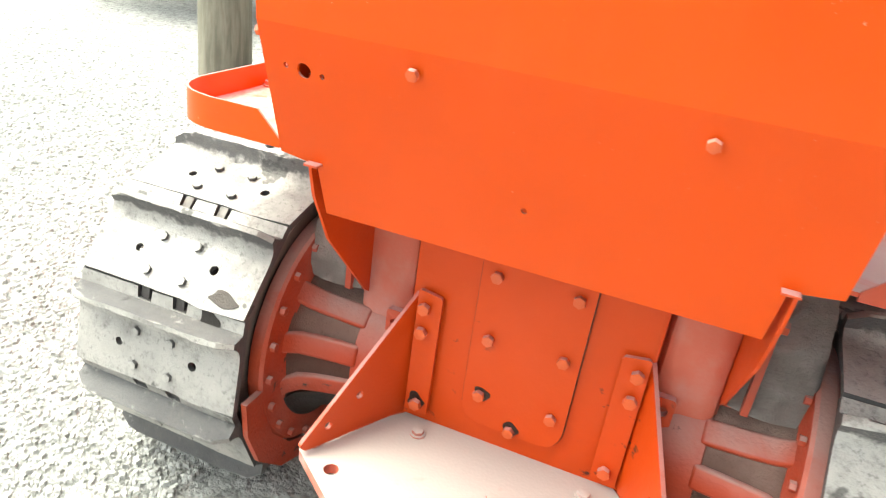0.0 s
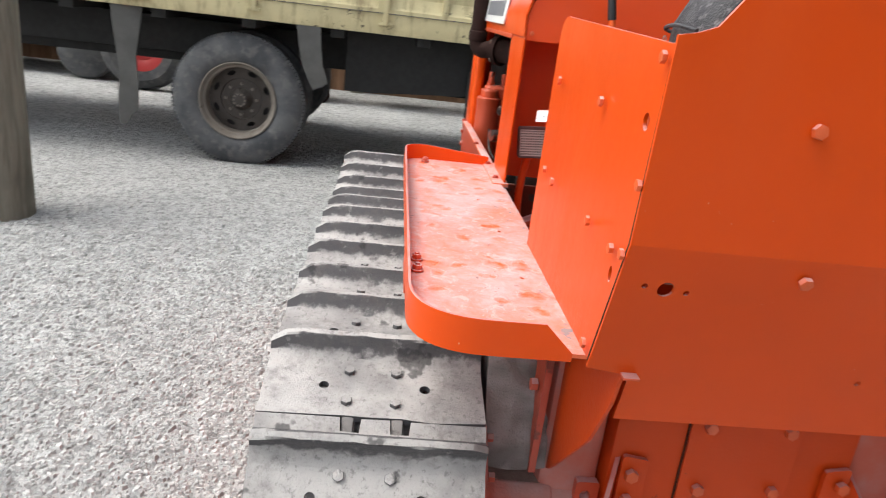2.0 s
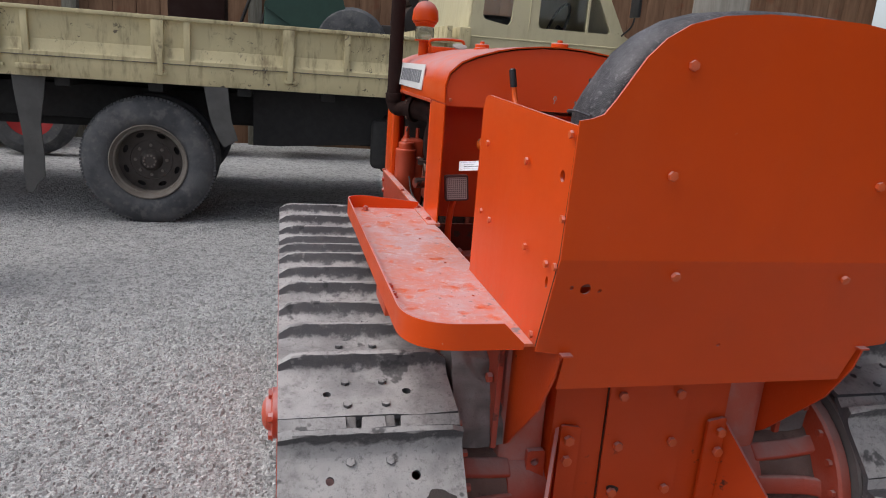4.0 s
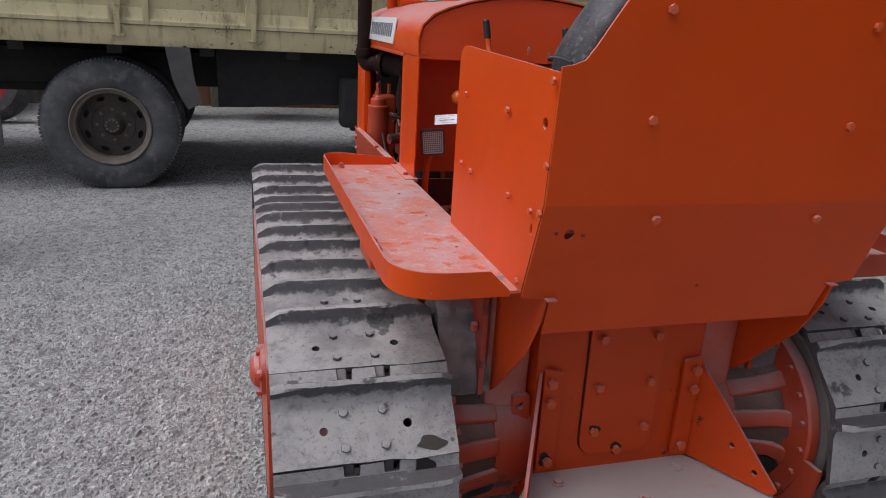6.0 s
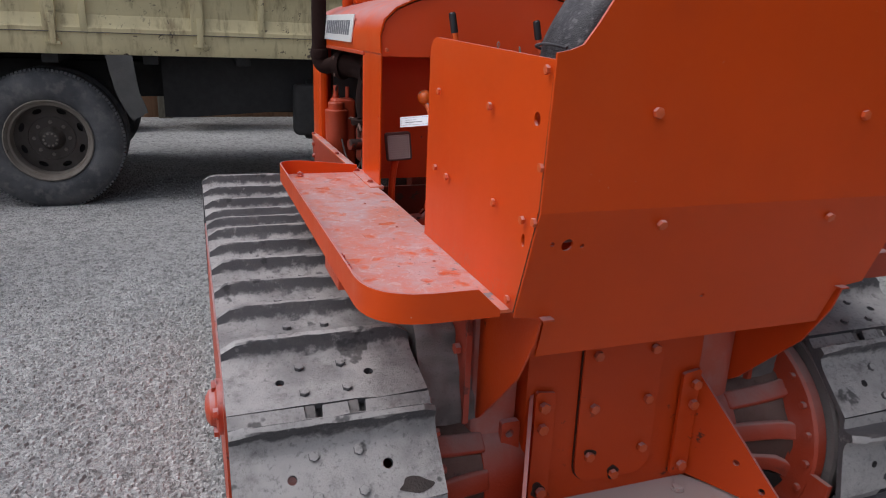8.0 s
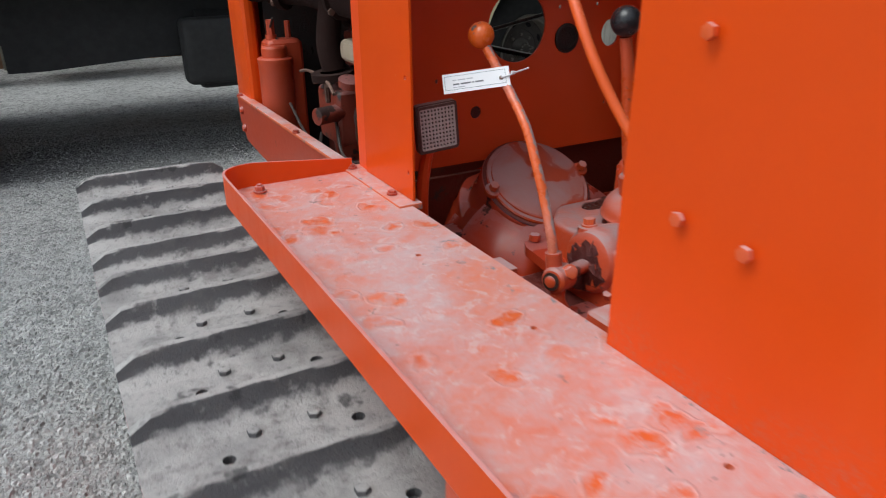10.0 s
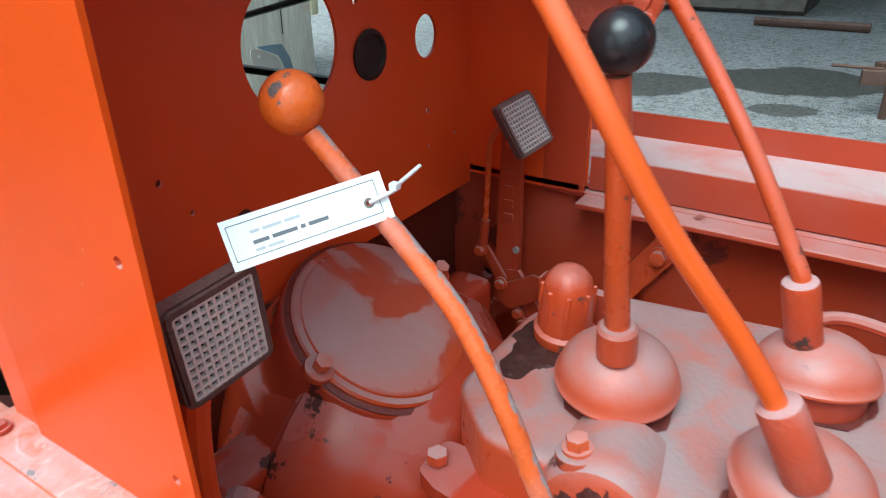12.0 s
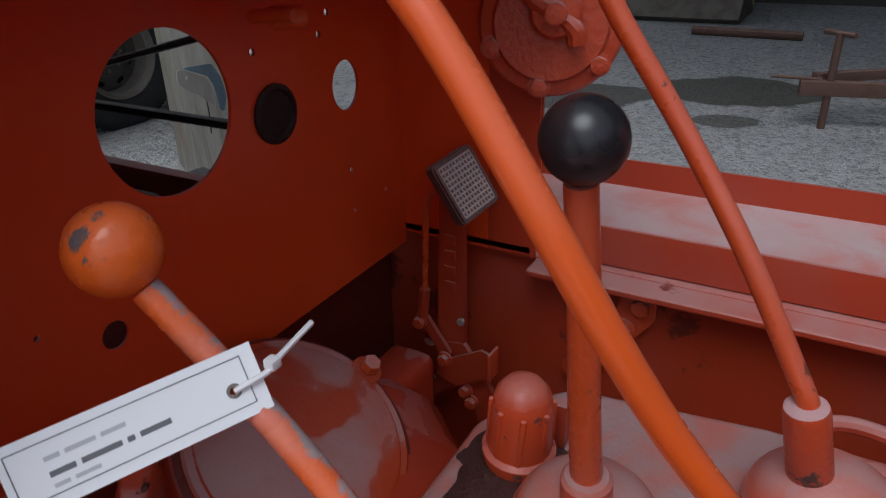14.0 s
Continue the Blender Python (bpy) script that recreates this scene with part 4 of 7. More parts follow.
def shoe_bolthead():
    bm = bm_new()
    cyl(bm, 0.0098, 0.0085, Matrix.Translation((0, 0, 0.0155)), seg=6, bevel=0.0025)
    return bm


def link_pair():
    bm = bm_new()
    for x in (-0.052, 0.028):
        outline = rounded([(-0.09, -0.02), (-0.09, -0.066), (0.03, -0.066), (0.05, -0.05), (0.108, -0.05), (0.108, -0.004), (0.02, -0.004)], 0.012, seg=3)
        plate(bm, outline, 0.024, Matrix(((0, 0, 1, x), (1, 0, 0, 0), (0, 1, 0, 0.004), (0, 0, 0, 1))))
        box(bm, x + 0.002, x + 0.022, 0.066, 0.104, -0.01, 0.010, 0.004)
    cyl(bm, 0.016, 0.13, facing((-0.06, 0.085, -0.028), (1, 0, 0)), 12)
    return bm


def track(sign):
    pts = track_path()
    seg = np.hypot(*np.diff(pts, axis=0).T)
    seg[:59] *= 0.28 / 0.303
    run = np.r_[0, np.cumsum(seg)]
    grip = part("track_chain", bm_new(), M_LINK, tractor, "steel crawler track of bolted grouser shoes")
    shoe = bolt = link = None
    placed = []
    # a grouser stands on the top run at y = 0.555
    s_top = float(np.interp(0.555 - 0.055, pts[:, 0][60:119], run[60:119]))
    first = s_top % PITCH
    count = int((run[-1] - first) / PITCH)
    rng = random.Random(3 if sign < 0 else 4)
    for k in range(count):
        s = first + k * PITCH
        d = 0.06
        c = np.array([np.interp(s, run, pts[:, n]) for n in (0, 1)])
        a = np.array([np.interp(s - d, run, pts[:, n]) for n in (0, 1)])
        b = np.array([np.interp(s + d, run, pts[:, n]) for n in (0, 1)])
        ahead = Vector((0, b[0] - a[0], b[1] - a[1])).normalized()
        side = Vector((1, 0, 0))
        out = side.cross(ahead)
        lift = rng.uniform(-0.002, 0.002)
        at = Vector((sign * 0.659, c[0], c[1])) + out * (0.004 + lift)
        m = Matrix((side, ahead, out)).transposed().to_4x4()
        m.translation = at
        m = m @ pose(0, 0, 0, rng.uniform(-1.6, 1.6), rng.uniform(-0.6, 0.6), rng.uniform(-0.4, 0.4))
        placed.append(m)
        if shoe is None:
            shoe = part("track_shoe", track_shoe_mesh(), M_SHOE, grip, "dusty worn steel track shoe", angle=27)
            shoe.matrix_basis = m
            bolt = part("shoe_bolt", shoe_bolthead(), M_SHOE, grip)
            bolt.matrix_basis = m @ Matrix.Translation((*SHOE_BOLTS[0], 0))
            for q in SHOE_BOLTS[1:]:
                again(bolt, m @ Matrix.Translation((*q, 0)), grip)
            link = part("track_link", link_pair(), M_LINK, grip)
            link.matrix_basis = m
        else:
            for o in (shoe, link):
                again(o, m, grip)
            for q in SHOE_BOLTS:
                again(bolt, m @ Matrix.Translation((*q, 0)), grip)
    if sign < 0:
        for x, y, z, r, tall in GREASE_BLOTS:
            m = min(placed, key=lambda q: (q.translation - Vector((x, y, z))).length)
            c = m.inverted() @ Vector((x, y, z))
            blot = bm_new()
            ring = [(c.x + r * math.cos(t) * (1 + 0.22 * math.sin(3 * t + r * 90)), c.y + r * tall * math.sin(t) * (1 + 0.25 * math.cos(2 * t + r * 70))) for t in np.linspace(0, 2 * math.pi, 23)[:-1]]
            plate(blot, ring, 0.0012, m @ Matrix.Translation((0, 0, 0.0162)))
            part("grease_blot", blot, M_GREASE, grip, "black grease blot on a track shoe")
    return grip


track(-1)
track(1)


# track frames with rollers, idler and outer bearing
def track_frame(sign):
    bm = bm_new()
    box(bm, sign * 0.585, sign * 0.735, 0.35, 2.0, 0.20, 0.34, 0.012)
    ob = part("track_carrier", bm, M_CAST, tractor, "orange track roller carrier")
    side = bm_new()
    outline = rounded([(0.34, 0.30), (0.38, 0.575), (0.60, 0.585), (0.72, 0.54), (1.95, 0.52), (1.95, 0.10), (0.42, 0.10)], 0.03)
    plate(side, outline, 0.018, ON_X(sign * 0.836 - 0.009))
    part("outer_plate", side, M_CAST, ob)
    cap = bm_new()
    lathe(cap, [(0.060, 0.0), (0.060, 0.012), (0.042, 0.016), (0.038, 0.027), (0.026, 0.035), (0.0, 0.038)], facing((sign * 0.843, 0.50, 0.50), (sign, 0, 0)), 24)
    part("bearing_cap", cap, M_CAST, ob)
    bolts("cap_bolt", ob, [((sign * 0.854, 0.50 + 0.051 * math.cos(a), 0.50 + 0.051 * math.sin(a)), (sign, 0, 0)) for a in np.linspace(0.3, 5.5, 5)], M_CAST, r=0.012, h=0.009)
    idler = bm_new()
    lathe(idler, [(0.0, -0.03), (0.26, -0.03), (0.27, -0.02), (0.27, 0.02), (0.26, 0.03), (0.0, 0.03)], facing((sign * 0.659, 2.03, 0.318), (1, 0, 0)), 40)
    part("idler", idler, M_LINK, ob)
    for y in (0.62, 0.92, 1.22, 1.52, 1.8):
        r = bm_new()
        lathe(r, [(0.0, -0.07), (0.075, -0.07), (0.075, -0.05), (0.06, -0.045), (0.06, 0.045), (0.075, 0.05), (0.075, 0.07), (0.0, 0.07)], facing((sign * 0.659, y, 0.165), (1, 0, 0)), 24)
        part("roller", r, M_LINK, ob)
    return ob


track_frame(-1)
track_frame(1)


# transmission case at the back, with its cover and the drawbar
def rear_case():
    bm = bm_new()
    box(bm, -0.226, 0.226, 0.284, 0.56, 0.16, 0.80, 0.012)
    ob = part("rear_case", bm, M_REAR, tractor, "orange cast transmission case")
    for sx in (-1, 1):
        neck = bm_new()
        box(neck, sx * 0.228, sx * 0.346, 0.305, 0.52, 0.36, 0.81, 0.034, seg=4)
        part("case_shoulder", neck, M_SHOULDER, ob, "pink dusted casting shoulder")
        eye = bm_new()
        plate(eye, rounded([(sx * 0.232, 0.39), (sx * 0.232, 0.475), (sx * 0.275, 0.475), (sx * 0.275, 0.36)][::sx], 0.008), 0.016, ON_Y(0.304), [circle(sx * 0.256, 0.447, 0.010, seg=12)])
        part("shackle_eye", eye, M_CAST, ob)
    shape = lambda g: rounded([(-0.098 - g, 0.66), (-0.094 - g, 0.300 - g), (0.104 + g, 0.296 - g), (0.106 + g, 0.66)], [0, 0.05, 0.05, 0], seg=8)
    gasket = bm_new()
    plate(gasket, shape(0.0018), 0.006, ON_Y(0.284))
    part("cover_gasket", gasket, M_SOOT, ob, "dark oily gasket")
    cover = bm_new()
    plate(cover, shape(0.0), 0.011, ON_Y(0.284))
    part("case_cover", cover, M_REAR, ob)
    bolts("cover_bolt", ob, [((x, 0.273, z), (0, -1, 0)) for x, z in ((-0.063, 0.489), (0.076, 0.493), (-0.062, 0.366), (0.077, 0.367), (-0.067, 0.617), (0.079, 0.617), (0.007, 0.308))], M_BOLT, r=0.0115, h=0.011, washer=False)
    for x, z, r in ((-0.059, 0.367, 0.0150), (0.008, 0.309, 0.0150), (-0.187, 0.303, 0.0165)):
        smear = bm_new()
        ring = [(x + r * math.cos(t) * (1 + 0.25 * math.sin(3 * t + x * 90)) , z + r * math.sin(t) * (1.1 + 0.2 * math.cos(2 * t + z * 70))) for t in np.linspace(0, 2 * math.pi, 19)[:-1]]
        plate(smear, ring, 0.0012, ON_Y(0.273 if abs(x) < 0.12 else 0.270))
        part("grease_smear", smear, M_SOOT, ob, "dark oil smear round a bolt")
    for sx in (-1, 1):
        lug = bm_new()
        box(lug, sx * 0.228, sx * 0.30, 0.31, 0.36, 0.20, 0.44, 0.008)
        box(lug, sx * 0.228, sx * 0.345, 0.33, 0.42, 0.16, 0.23, 0.015)
        part("case_lug", lug, M_CAST, ob)
    bolts("lug_bolt", ob, [((sx * 0.262, 0.309, z), (0, -1, 0)) for sx in (-1, 1) for z in (0.40, 0.33, 0.26)], M_BOLT, r=0.014, h=0.012)
    ob.location = (-0.008, 0, 0.014)
    return ob


rear_case()


def drawbar():
    bm = bm_new()
    outline = rounded([(-0.20, 0.30), (-0.352, 0.115), (-0.338, 0.085), (-0.15, -0.06), (0.15, -0.06), (0.338, 0.085), (0.352, 0.115), (0.20, 0.30)], 0.012)
    holes = [circle(x, y, 0.014, seg=14) for x, y in ((-0.262, 0.07), (-0.165, -0.01), (0.02, -0.03), (0.20, 0.02))]
    plate(bm, outline, 0.022, Matrix.Translation((0, 0, 0.232)), holes)
    ob = part("drawbar_plate", bm, M_EDGE, tractor, "dusty drawbar plate with bolt holes")
    for sx in (-1, 1):
        b = bm_new()
        tri_out = rounded([(0.292, 0.545), (0.286, 0.262), (0.055, 0.262), (0.040, 0.275)], [0.006, 0.0, 0.0, 0.008])
        bend = Matrix.Translation((sx * 0.215, 0.288, 0)) @ pose(0, 0, 0, 0, 0, sx * 28) @ Matrix.Translation((-sx * 0.215, -0.288, 0))
        plate(b, tri_out, 0.008, bend @ ON_X(sx * 0.215 - 0.004), [circle(0.165, 0.345, 0.008, seg=12), circle(0.10, 0.30, 0.008, seg=12)])
        plate(b, rounded([(sx * 0.213, 0.265), (sx * 0.213, 0.548), (sx * 0.165, 0.54), (sx * 0.165, 0.275)][::sx], 0.008), 0.009, ON_Y(0.279))
        g = part("gusset", b, M_REAR, ob, "triangular orange drawbar gusset")
        bolts("gusset_bolt", ob, [((sx * x, 0.268, z), (0, -1, 0)) for x, z in ((0.196, 0.514), (0.196, 0.462), (0.188, 0.30))], M_BOLT, r=0.0125, h=0.012, washer=False)
    bolts("plate_bolt", ob, [((x, y, 0.255), (0, 0, 1)) for x, y in ((-0.165, 0.235), (0.165, 0.235), (-0.325, 0.112), (0.325, 0.112), (0.02, 0.14), (0.06, 0.09))], M_EDGE, r=0.012, h=0.008)
    ob.location = (-0.003, 0, 0.014)
    return ob


drawbar()


# hood: an arched sheet over the engine
ARCH = [(-0.360, 1.215), (-0.363, 1.265), (-0.352, 1.305), (-0.318, 1.338), (-0.272, 1.359), (-0.205, 1.380), (-0.147, 1.392), (-0.07, 1.401), (0.0, 1.404)]
ARCH = ARCH + [(-x, z) for x, z in reversed(ARCH[:-1])]


def arch_sheet(bm, y0, y1, grow=0.0, thick=0.004):
    rows = []
    for y in (y0, y1):
        rows.append(([bm.verts.new((x * (1 + grow / 0.36), y, z + grow)) for x, z in ARCH], [bm.verts.new((x * (1 + (grow - thick) / 0.36), y, z + grow - thick)) for x, z in ARCH]))
    (a, ai), (b, bi) = rows
    for k in range(len(ARCH) - 1):
        bm.faces.new((a[k], a[k + 1], b[k + 1], b[k]))
        bm.faces.new((ai[k], bi[k], bi[k + 1], ai[k + 1]))
        bm.faces.new((a[k], ai[k], ai[k + 1], a[k + 1]))
        bm.faces.new((b[k], b[k + 1], bi[k + 1], bi[k]))
    for k in (0, -1):
        bm.faces.new((a[k], b[k], bi[k], ai[k]))
    return bm


def hood():
    bm = bm_new()
    arch_sheet(bm, 1.262, 2.16)
    ob = part("hood", bm, M_PANEL, tractor, "dusty arched orange engine hood")
    cowl = bm_new()
    arch_sheet(cowl, 1.045, 1.262, grow=0.004)
    part("cowl_sheet", cowl, M_PANEL, tractor, "orange cowl sheet")
    tank = bm_new()
    plate(tank, [(x * 0.992, z - 0.004) for x, z in ARCH], 0.188, ON_Y(1.24))
    tank_ob = part("tank_end", tank, M_DASH, tractor, "orange arched tank end above the dash")
    bolts("cowl_bolt", tank_ob, [((-0.345, 1.052, 1.228), (0, -1, 0)), ((0.345, 1.052, 1.228), (0, -1, 0))], M_BOLT, r=0.006, h=0.005, washer=False)
    clip = bm_new()
    tube(clip, [(0.06, 1.055, 1.215), (0.06, 1.045, 1.232), (0.06, 1.052, 1.248)], 0.003, 6)
    part("wire_clip", clip, M_RIM, tank_ob)
    for x, y, r in ((0.03, 1.16, 0.028), (-0.12, 1.55, 0.026)):
        cap = bm_new()
        z = 1.402 if abs(x) < 0.1 else 1.392
        lathe(cap, [(r * 1.15, -0.01), (r * 1.15, 0.006), (r, 0.008), (r, 0.018), (r * 0.9, 0.021), (r * 0.35, 0.022), (r * 0.3, 0.03), (0, 0.032)], Matrix.Translation((x, y, z)), 18)
        part("filler_cap", cap, M_PANEL, ob)
    bracket = bm_new()
    box(bracket, -0.24, -0.10, 1.90, 1.97, 1.372, 1.40, 0.006)
    tube(bracket, [(-0.24, 1.92, 1.395), (-0.235, 1.92, 1.425), (-0.11, 1.92, 1.43), (-0.10, 1.92, 1.40)], 0.006, 8)
    part("lamp_bracket", bracket, M_PANEL, ob)
    lamp = bm_new()
    lathe(lamp, [(0.0, 0.0), (0.028, 0.0), (0.03, 0.006), (0.0, 0.016)], Matrix.Translation((-0.13, 1.86, 1.402)) @ pose(0, 0, 0, 20, 0, 0), 20)
    part("tin_cap", lamp, M_TIN, ob)
    sign = bm_new()
    lean = Matrix.Translation((-0.366, 0, 1.238)) @ pose(0, 0, 0, 0, 7, 0)
    box(sign, -0.003, 0.001, 1.41, 1.90, 0.0, 0.088, 0.0012, m=lean)
    plate_ob = part("hood_sign", sign, M_SIGN, ob, "white hood sign with dark lettering bars")
    ink = bm_new()
    y = 1.455
    widths = [0.034] * 12
    for k, w in enumerate(widths):
        box(ink, -0.0046, -0.003, y, y + 0.021, 0.022, 0.068, m=lean)
        y += w
    part("lettering_bars", ink, M_INK, plate_ob)
    return ob


hood()


# cowl side plates, dash and its openings
def cowl_side(sign):
    bm = bm_new()
    x = sign * 0.360
    y0 = 1.05 if sign < 0 else 1.094
    holes = [circle(1.069, 1.043, 0.004, seg=8), circle(1.066, 0.891, 0.004, seg=8)] if sign < 0 else []
    plate(bm, [(y0, 0.8465), (y0, 1.214), (1.243, 1.214), (1.243, 0.8465)], 0.004, ON_X(x - 0.002), holes)
    return part("cowl_side", bm, M_PANEL, tractor, "upright orange cowl side plate")


cowl_left = cowl_side(-1)
cowl_right = cowl_side(1)
bm = bm_new()
plate(bm, [(1.160, 0.8315), (1.160, 1.214), (1.285, 1.214), (1.285, 0.8315)], 0.003, ON_X(0.350))
part("cowl_lining", bm, M_DASH, cowl_right)
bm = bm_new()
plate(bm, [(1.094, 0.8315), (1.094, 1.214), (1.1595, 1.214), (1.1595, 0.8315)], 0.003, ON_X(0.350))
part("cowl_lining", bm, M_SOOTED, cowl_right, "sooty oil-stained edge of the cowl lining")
bm = bm_new()
plate(bm, [(1.243, 0.82), (1.243, 1.214), (1.285, 1.214), (1.285, 0.82)], 0.003, ON_X(-0.357))
part("cowl_lining", bm, M_DASH, cowl_left)


def dash():
    holes = [circle(-0.004, 1.0805, 0.0695, seg=44), circle(0.240, 1.055, 0.0245, ry=0.028, seg=24), circle(-0.1, 0.919, 0.0125, seg=14)]
    holes += [circle(x, z, r, seg=8) for x, z, r in ((0.101, 1.114, 0.004), (0.217, 1.136, 0.0045), (0.200, 1.116, 0.004), (0.239, 0.956, 0.004), (0.239, 0.905, 0.0035), (0.306, 0.909, 0.0035), (-0.189, 0.989, 0.004), (-0.16, 0.95, 0.003))]
    bm = bm_new()
    plate(bm, [(-0.357, 0.816), (0.35, 0.816), (0.35, 1.215), (-0.357, 1.215)], 0.004, ON_Y(1.289), holes)
    ob = part("dash", bm, M_DASH, tractor, "dark orange dash plate with empty gauge holes")
    gauge = bm_new()
    lathe(gauge, [(0.028, 0.0), (0.030, 0.002), (0.030, 0.005), (0.025, 0.0065), (0.023, 0.003), (0.0, 0.0025)], facing((0.1205, 1.2865, 1.051), (0, -1, 0)) , 28)
    part("gauge_plug", gauge, M_GREASE, ob, "blackened round gauge plug")
    bung = bm_new()
    cyl(bung, 0.0124, 0.003, facing((-0.1, 1.2905, 0.919), (0, -1, 0)), 18)
    part("blank_plug", bung, M_OXIDE, ob, "dark red blanking plug")
    knob = bm_new()
    cyl(knob, 0.006, 0.05, facing((0.083, 1.264, 1.149), (0, -1, 0.05)), 14, bevel=0.002)
    cyl(knob, 0.010, 0.036, facing((0.083, 1.240, 1.149), (1, -0.1, -0.1)), 18, bevel=0.004)
    part("dash_knob", knob, M_LEVER, ob)
    return ob


dash()


# split pin on the tank end, and a folded sheet left on the ledge above the dash
bm = bm_new()
tube(bm, [(-0.014, 1.045, 1.236), (-0.014, 1.040, 1.246), (-0.018, 1.039, 1.252), (-0.014, 1.038, 1.260), (-0.010, 1.039, 1.252), (-0.014, 1.040, 1.246)], 0.0014, 6)
part("split_pin", bm, M_TIN, tractor, "bright wire split pin")
bm = bm_new()
box(bm, -0.12, 0.24, 1.09, 1.284, 1.193, 1.197, 0.001)
part("dash_ledge", bm, M_DASH, tractor)
sheet_ob = thing("folded_sheet", "folded pale plastic sheet on the ledge above the dash", "sheet", at=(0.09, 1.14, 1.1975))
bm = bm_new()
tube(bm, [(-0.11, 0.0, 0.003), (-0.04, 0.004, 0.005), (0.04, 0.002, 0.007), (0.085, 0.0, 0.0065)], 0.005, 10)
box(bm, -0.10, 0.08, 0.0, 0.075, 0.0, 0.0035, 0.001)
part("sheet", bm, M_SHEET, sheet_ob)


# engine, seen through the open side and the dash hole
def engine():
    bm = bm_new()
    box(bm, -0.17, 0.12, 1.36, 2.0, 0.50, 0.88, 0.015)
    box(bm, -0.12, 0.08, 1.42, 1.98, 0.88, 0.96, 0.012)
    box(bm, -0.11, 0.06, 1.56, 1.98, 0.96, 1.02, 0.012)
    box(bm, -0.20, 0.20, 1.34, 2.0, 0.45, 0.60, 0.02)
    ob = part("engine", bm, M_OILY, tractor, "oily orange four-cylinder engine block")
    can = bm_new()
    c = (-0.304, 1.99, 0.0)
    lathe(can, [(0.0, 0.73), (0.044, 0.73), (0.048, 0.736), (0.048, 0.752), (0.045, 0.755), (0.045, 0.944), (0.0465, 0.947), (0.0465, 0.957), (0.043, 0.960), (0.034, 0.961), (0.034, 0.984), (0.030, 0.990), (0.0, 0.991)], Matrix.Translation(c), 28)
    part("oil_filter", can, M_CAN, ob, "orange upright oil filter canister")
    head = bm_new()
    box(head, -0.322, -0.222, 1.984, 2.064, 0.70, 1.004, 0.022, seg=3)
    cyl(head, 0.015, 0.012, Matrix.Translation((-0.300, 2.02, 1.003)), 16)
    cyl(head, 0.011, 0.040, Matrix.Translation((-0.300, 2.02, 1.014)), 6)
    cyl(head, 0.008, 0.045, Matrix.Translation((-0.250, 2.03, 1.003)), 8)
    part("filter_head", head, M_CAN, ob)
    man = bm_new()
    tube(man, [(-0.33, 1.87, 1.145), (-0.26, 1.80, 1.14), (-0.24, 1.70, 1.13), (-0.25, 1.55, 1.13), (-0.24, 1.38, 1.12)], 0.042, 12)
    tube(man, [(-0.24, 1.70, 1.13), (-0.17, 1.70, 1.07), (-0.10, 1.70, 1.02)], 0.035, 10)
    tube(man, [(-0.25, 1.50, 1.13), (-0.17, 1.50, 1.07), (-0.10, 1.50, 1.02)], 0.035, 10)
    tube(man, [(-0.255, 1.66, 1.12), (-0.27, 1.655, 1.03), (-0.262, 1.65, 0.97)], 0.028, 12)
    part("manifold", man, M_EXHAUST, ob, "sooty exhaust and intake manifold")
    for at, way, r in (((-0.30, 1.845, 1.143), (-0.6, 0.6, 0), 0.054), ((-0.265, 1.652, 0.965), (0.1, 0, -1), 0.052), ((-0.25, 1.60, 1.13), (0, -1, 0), 0.050), ((-0.245, 1.43, 1.122), (0, -1, 0), 0.050)):
        ring = bm_new()
        lathe(ring, [(0.03, 0.0), (r, 0.0), (r, 0.016), (0.03, 0.016)], facing(at, way), 16)
        fl = part("manifold_flange", ring, M_EXHAUST, ob)
        frame_ = facing(at, way)
        bolts("flange_bolt", ob, [(frame_ @ Vector((0.046 * math.cos(a), 0.046 * math.sin(a), 0.016)), way) for a in (0.6, 2.2, 3.8, 5.4)], M_RUST, r=0.008, h=0.008, washer=False)
    for y in (1.47, 1.58, 1.69, 1.80):
        plug = bm_new()
        lathe(plug, [(0.0, 0.0), (0.012, 0.0), (0.012, 0.012), (0.008, 0.014), (0.008, 0.035), (0.004, 0.038), (0.004, 0.05), (0.0, 0.05)], facing((-0.125, y, 0.925), (-1, 0, 0.5)), 10)
        part("spark_plug", plug, M_TIN, ob)
        wire = bm_new()
        tube(wire, [(-0.168, y, 0.948), (-0.21, y - 0.01, 0.965), (-0.215, y - 0.05, 0.90), (-0.19, 1.50, 0.80)], 0.004, 6)
        part("plug_lead", wire, M_GRIP, ob)
    for y, z in ((1.44, 0.86), (1.56, 0.86), (1.72, 0.86), (1.86, 0.86), (1.50, 0.64), (1.66, 0.64), (1.84, 0.64)):
        bolts("block_bolt", ob, [((-0.171, y, z), (-1, 0, 0))], M_OILY, r=0.012, h=0.012)
    bar = bm_new()
    tube(bar, [(-0.30, 1.56, 0.93), (-0.295, 1.62, 0.95), (-0.29, 1.75, 0.955), (-0.28, 1.85, 0.94)], 0.004, 6)
    tube(bar, [(-0.295, 1.62, 0.95), (-0.29, 1.63, 0.90)], 0.006, 6, steps=0)
    part("throttle_rod", bar, M_RUST, ob)
    carb = bm_new()
    box(carb, -0.285, -0.20, 1.58, 1.72, 0.80, 0.93, 0.018, seg=3)
    lathe(carb, [(0.0, 0.76), (0.032, 0.765), (0.038, 0.79), (0.038, 0.83), (0.0, 0.835)], Matrix.Translation((-0.245, 1.62, 0)), 18)
    cyl(carb, 0.02, 0.07, facing((-0.27, 1.60, 0.88), (-1, -0.3, 0)), 12, bevel=0.003)
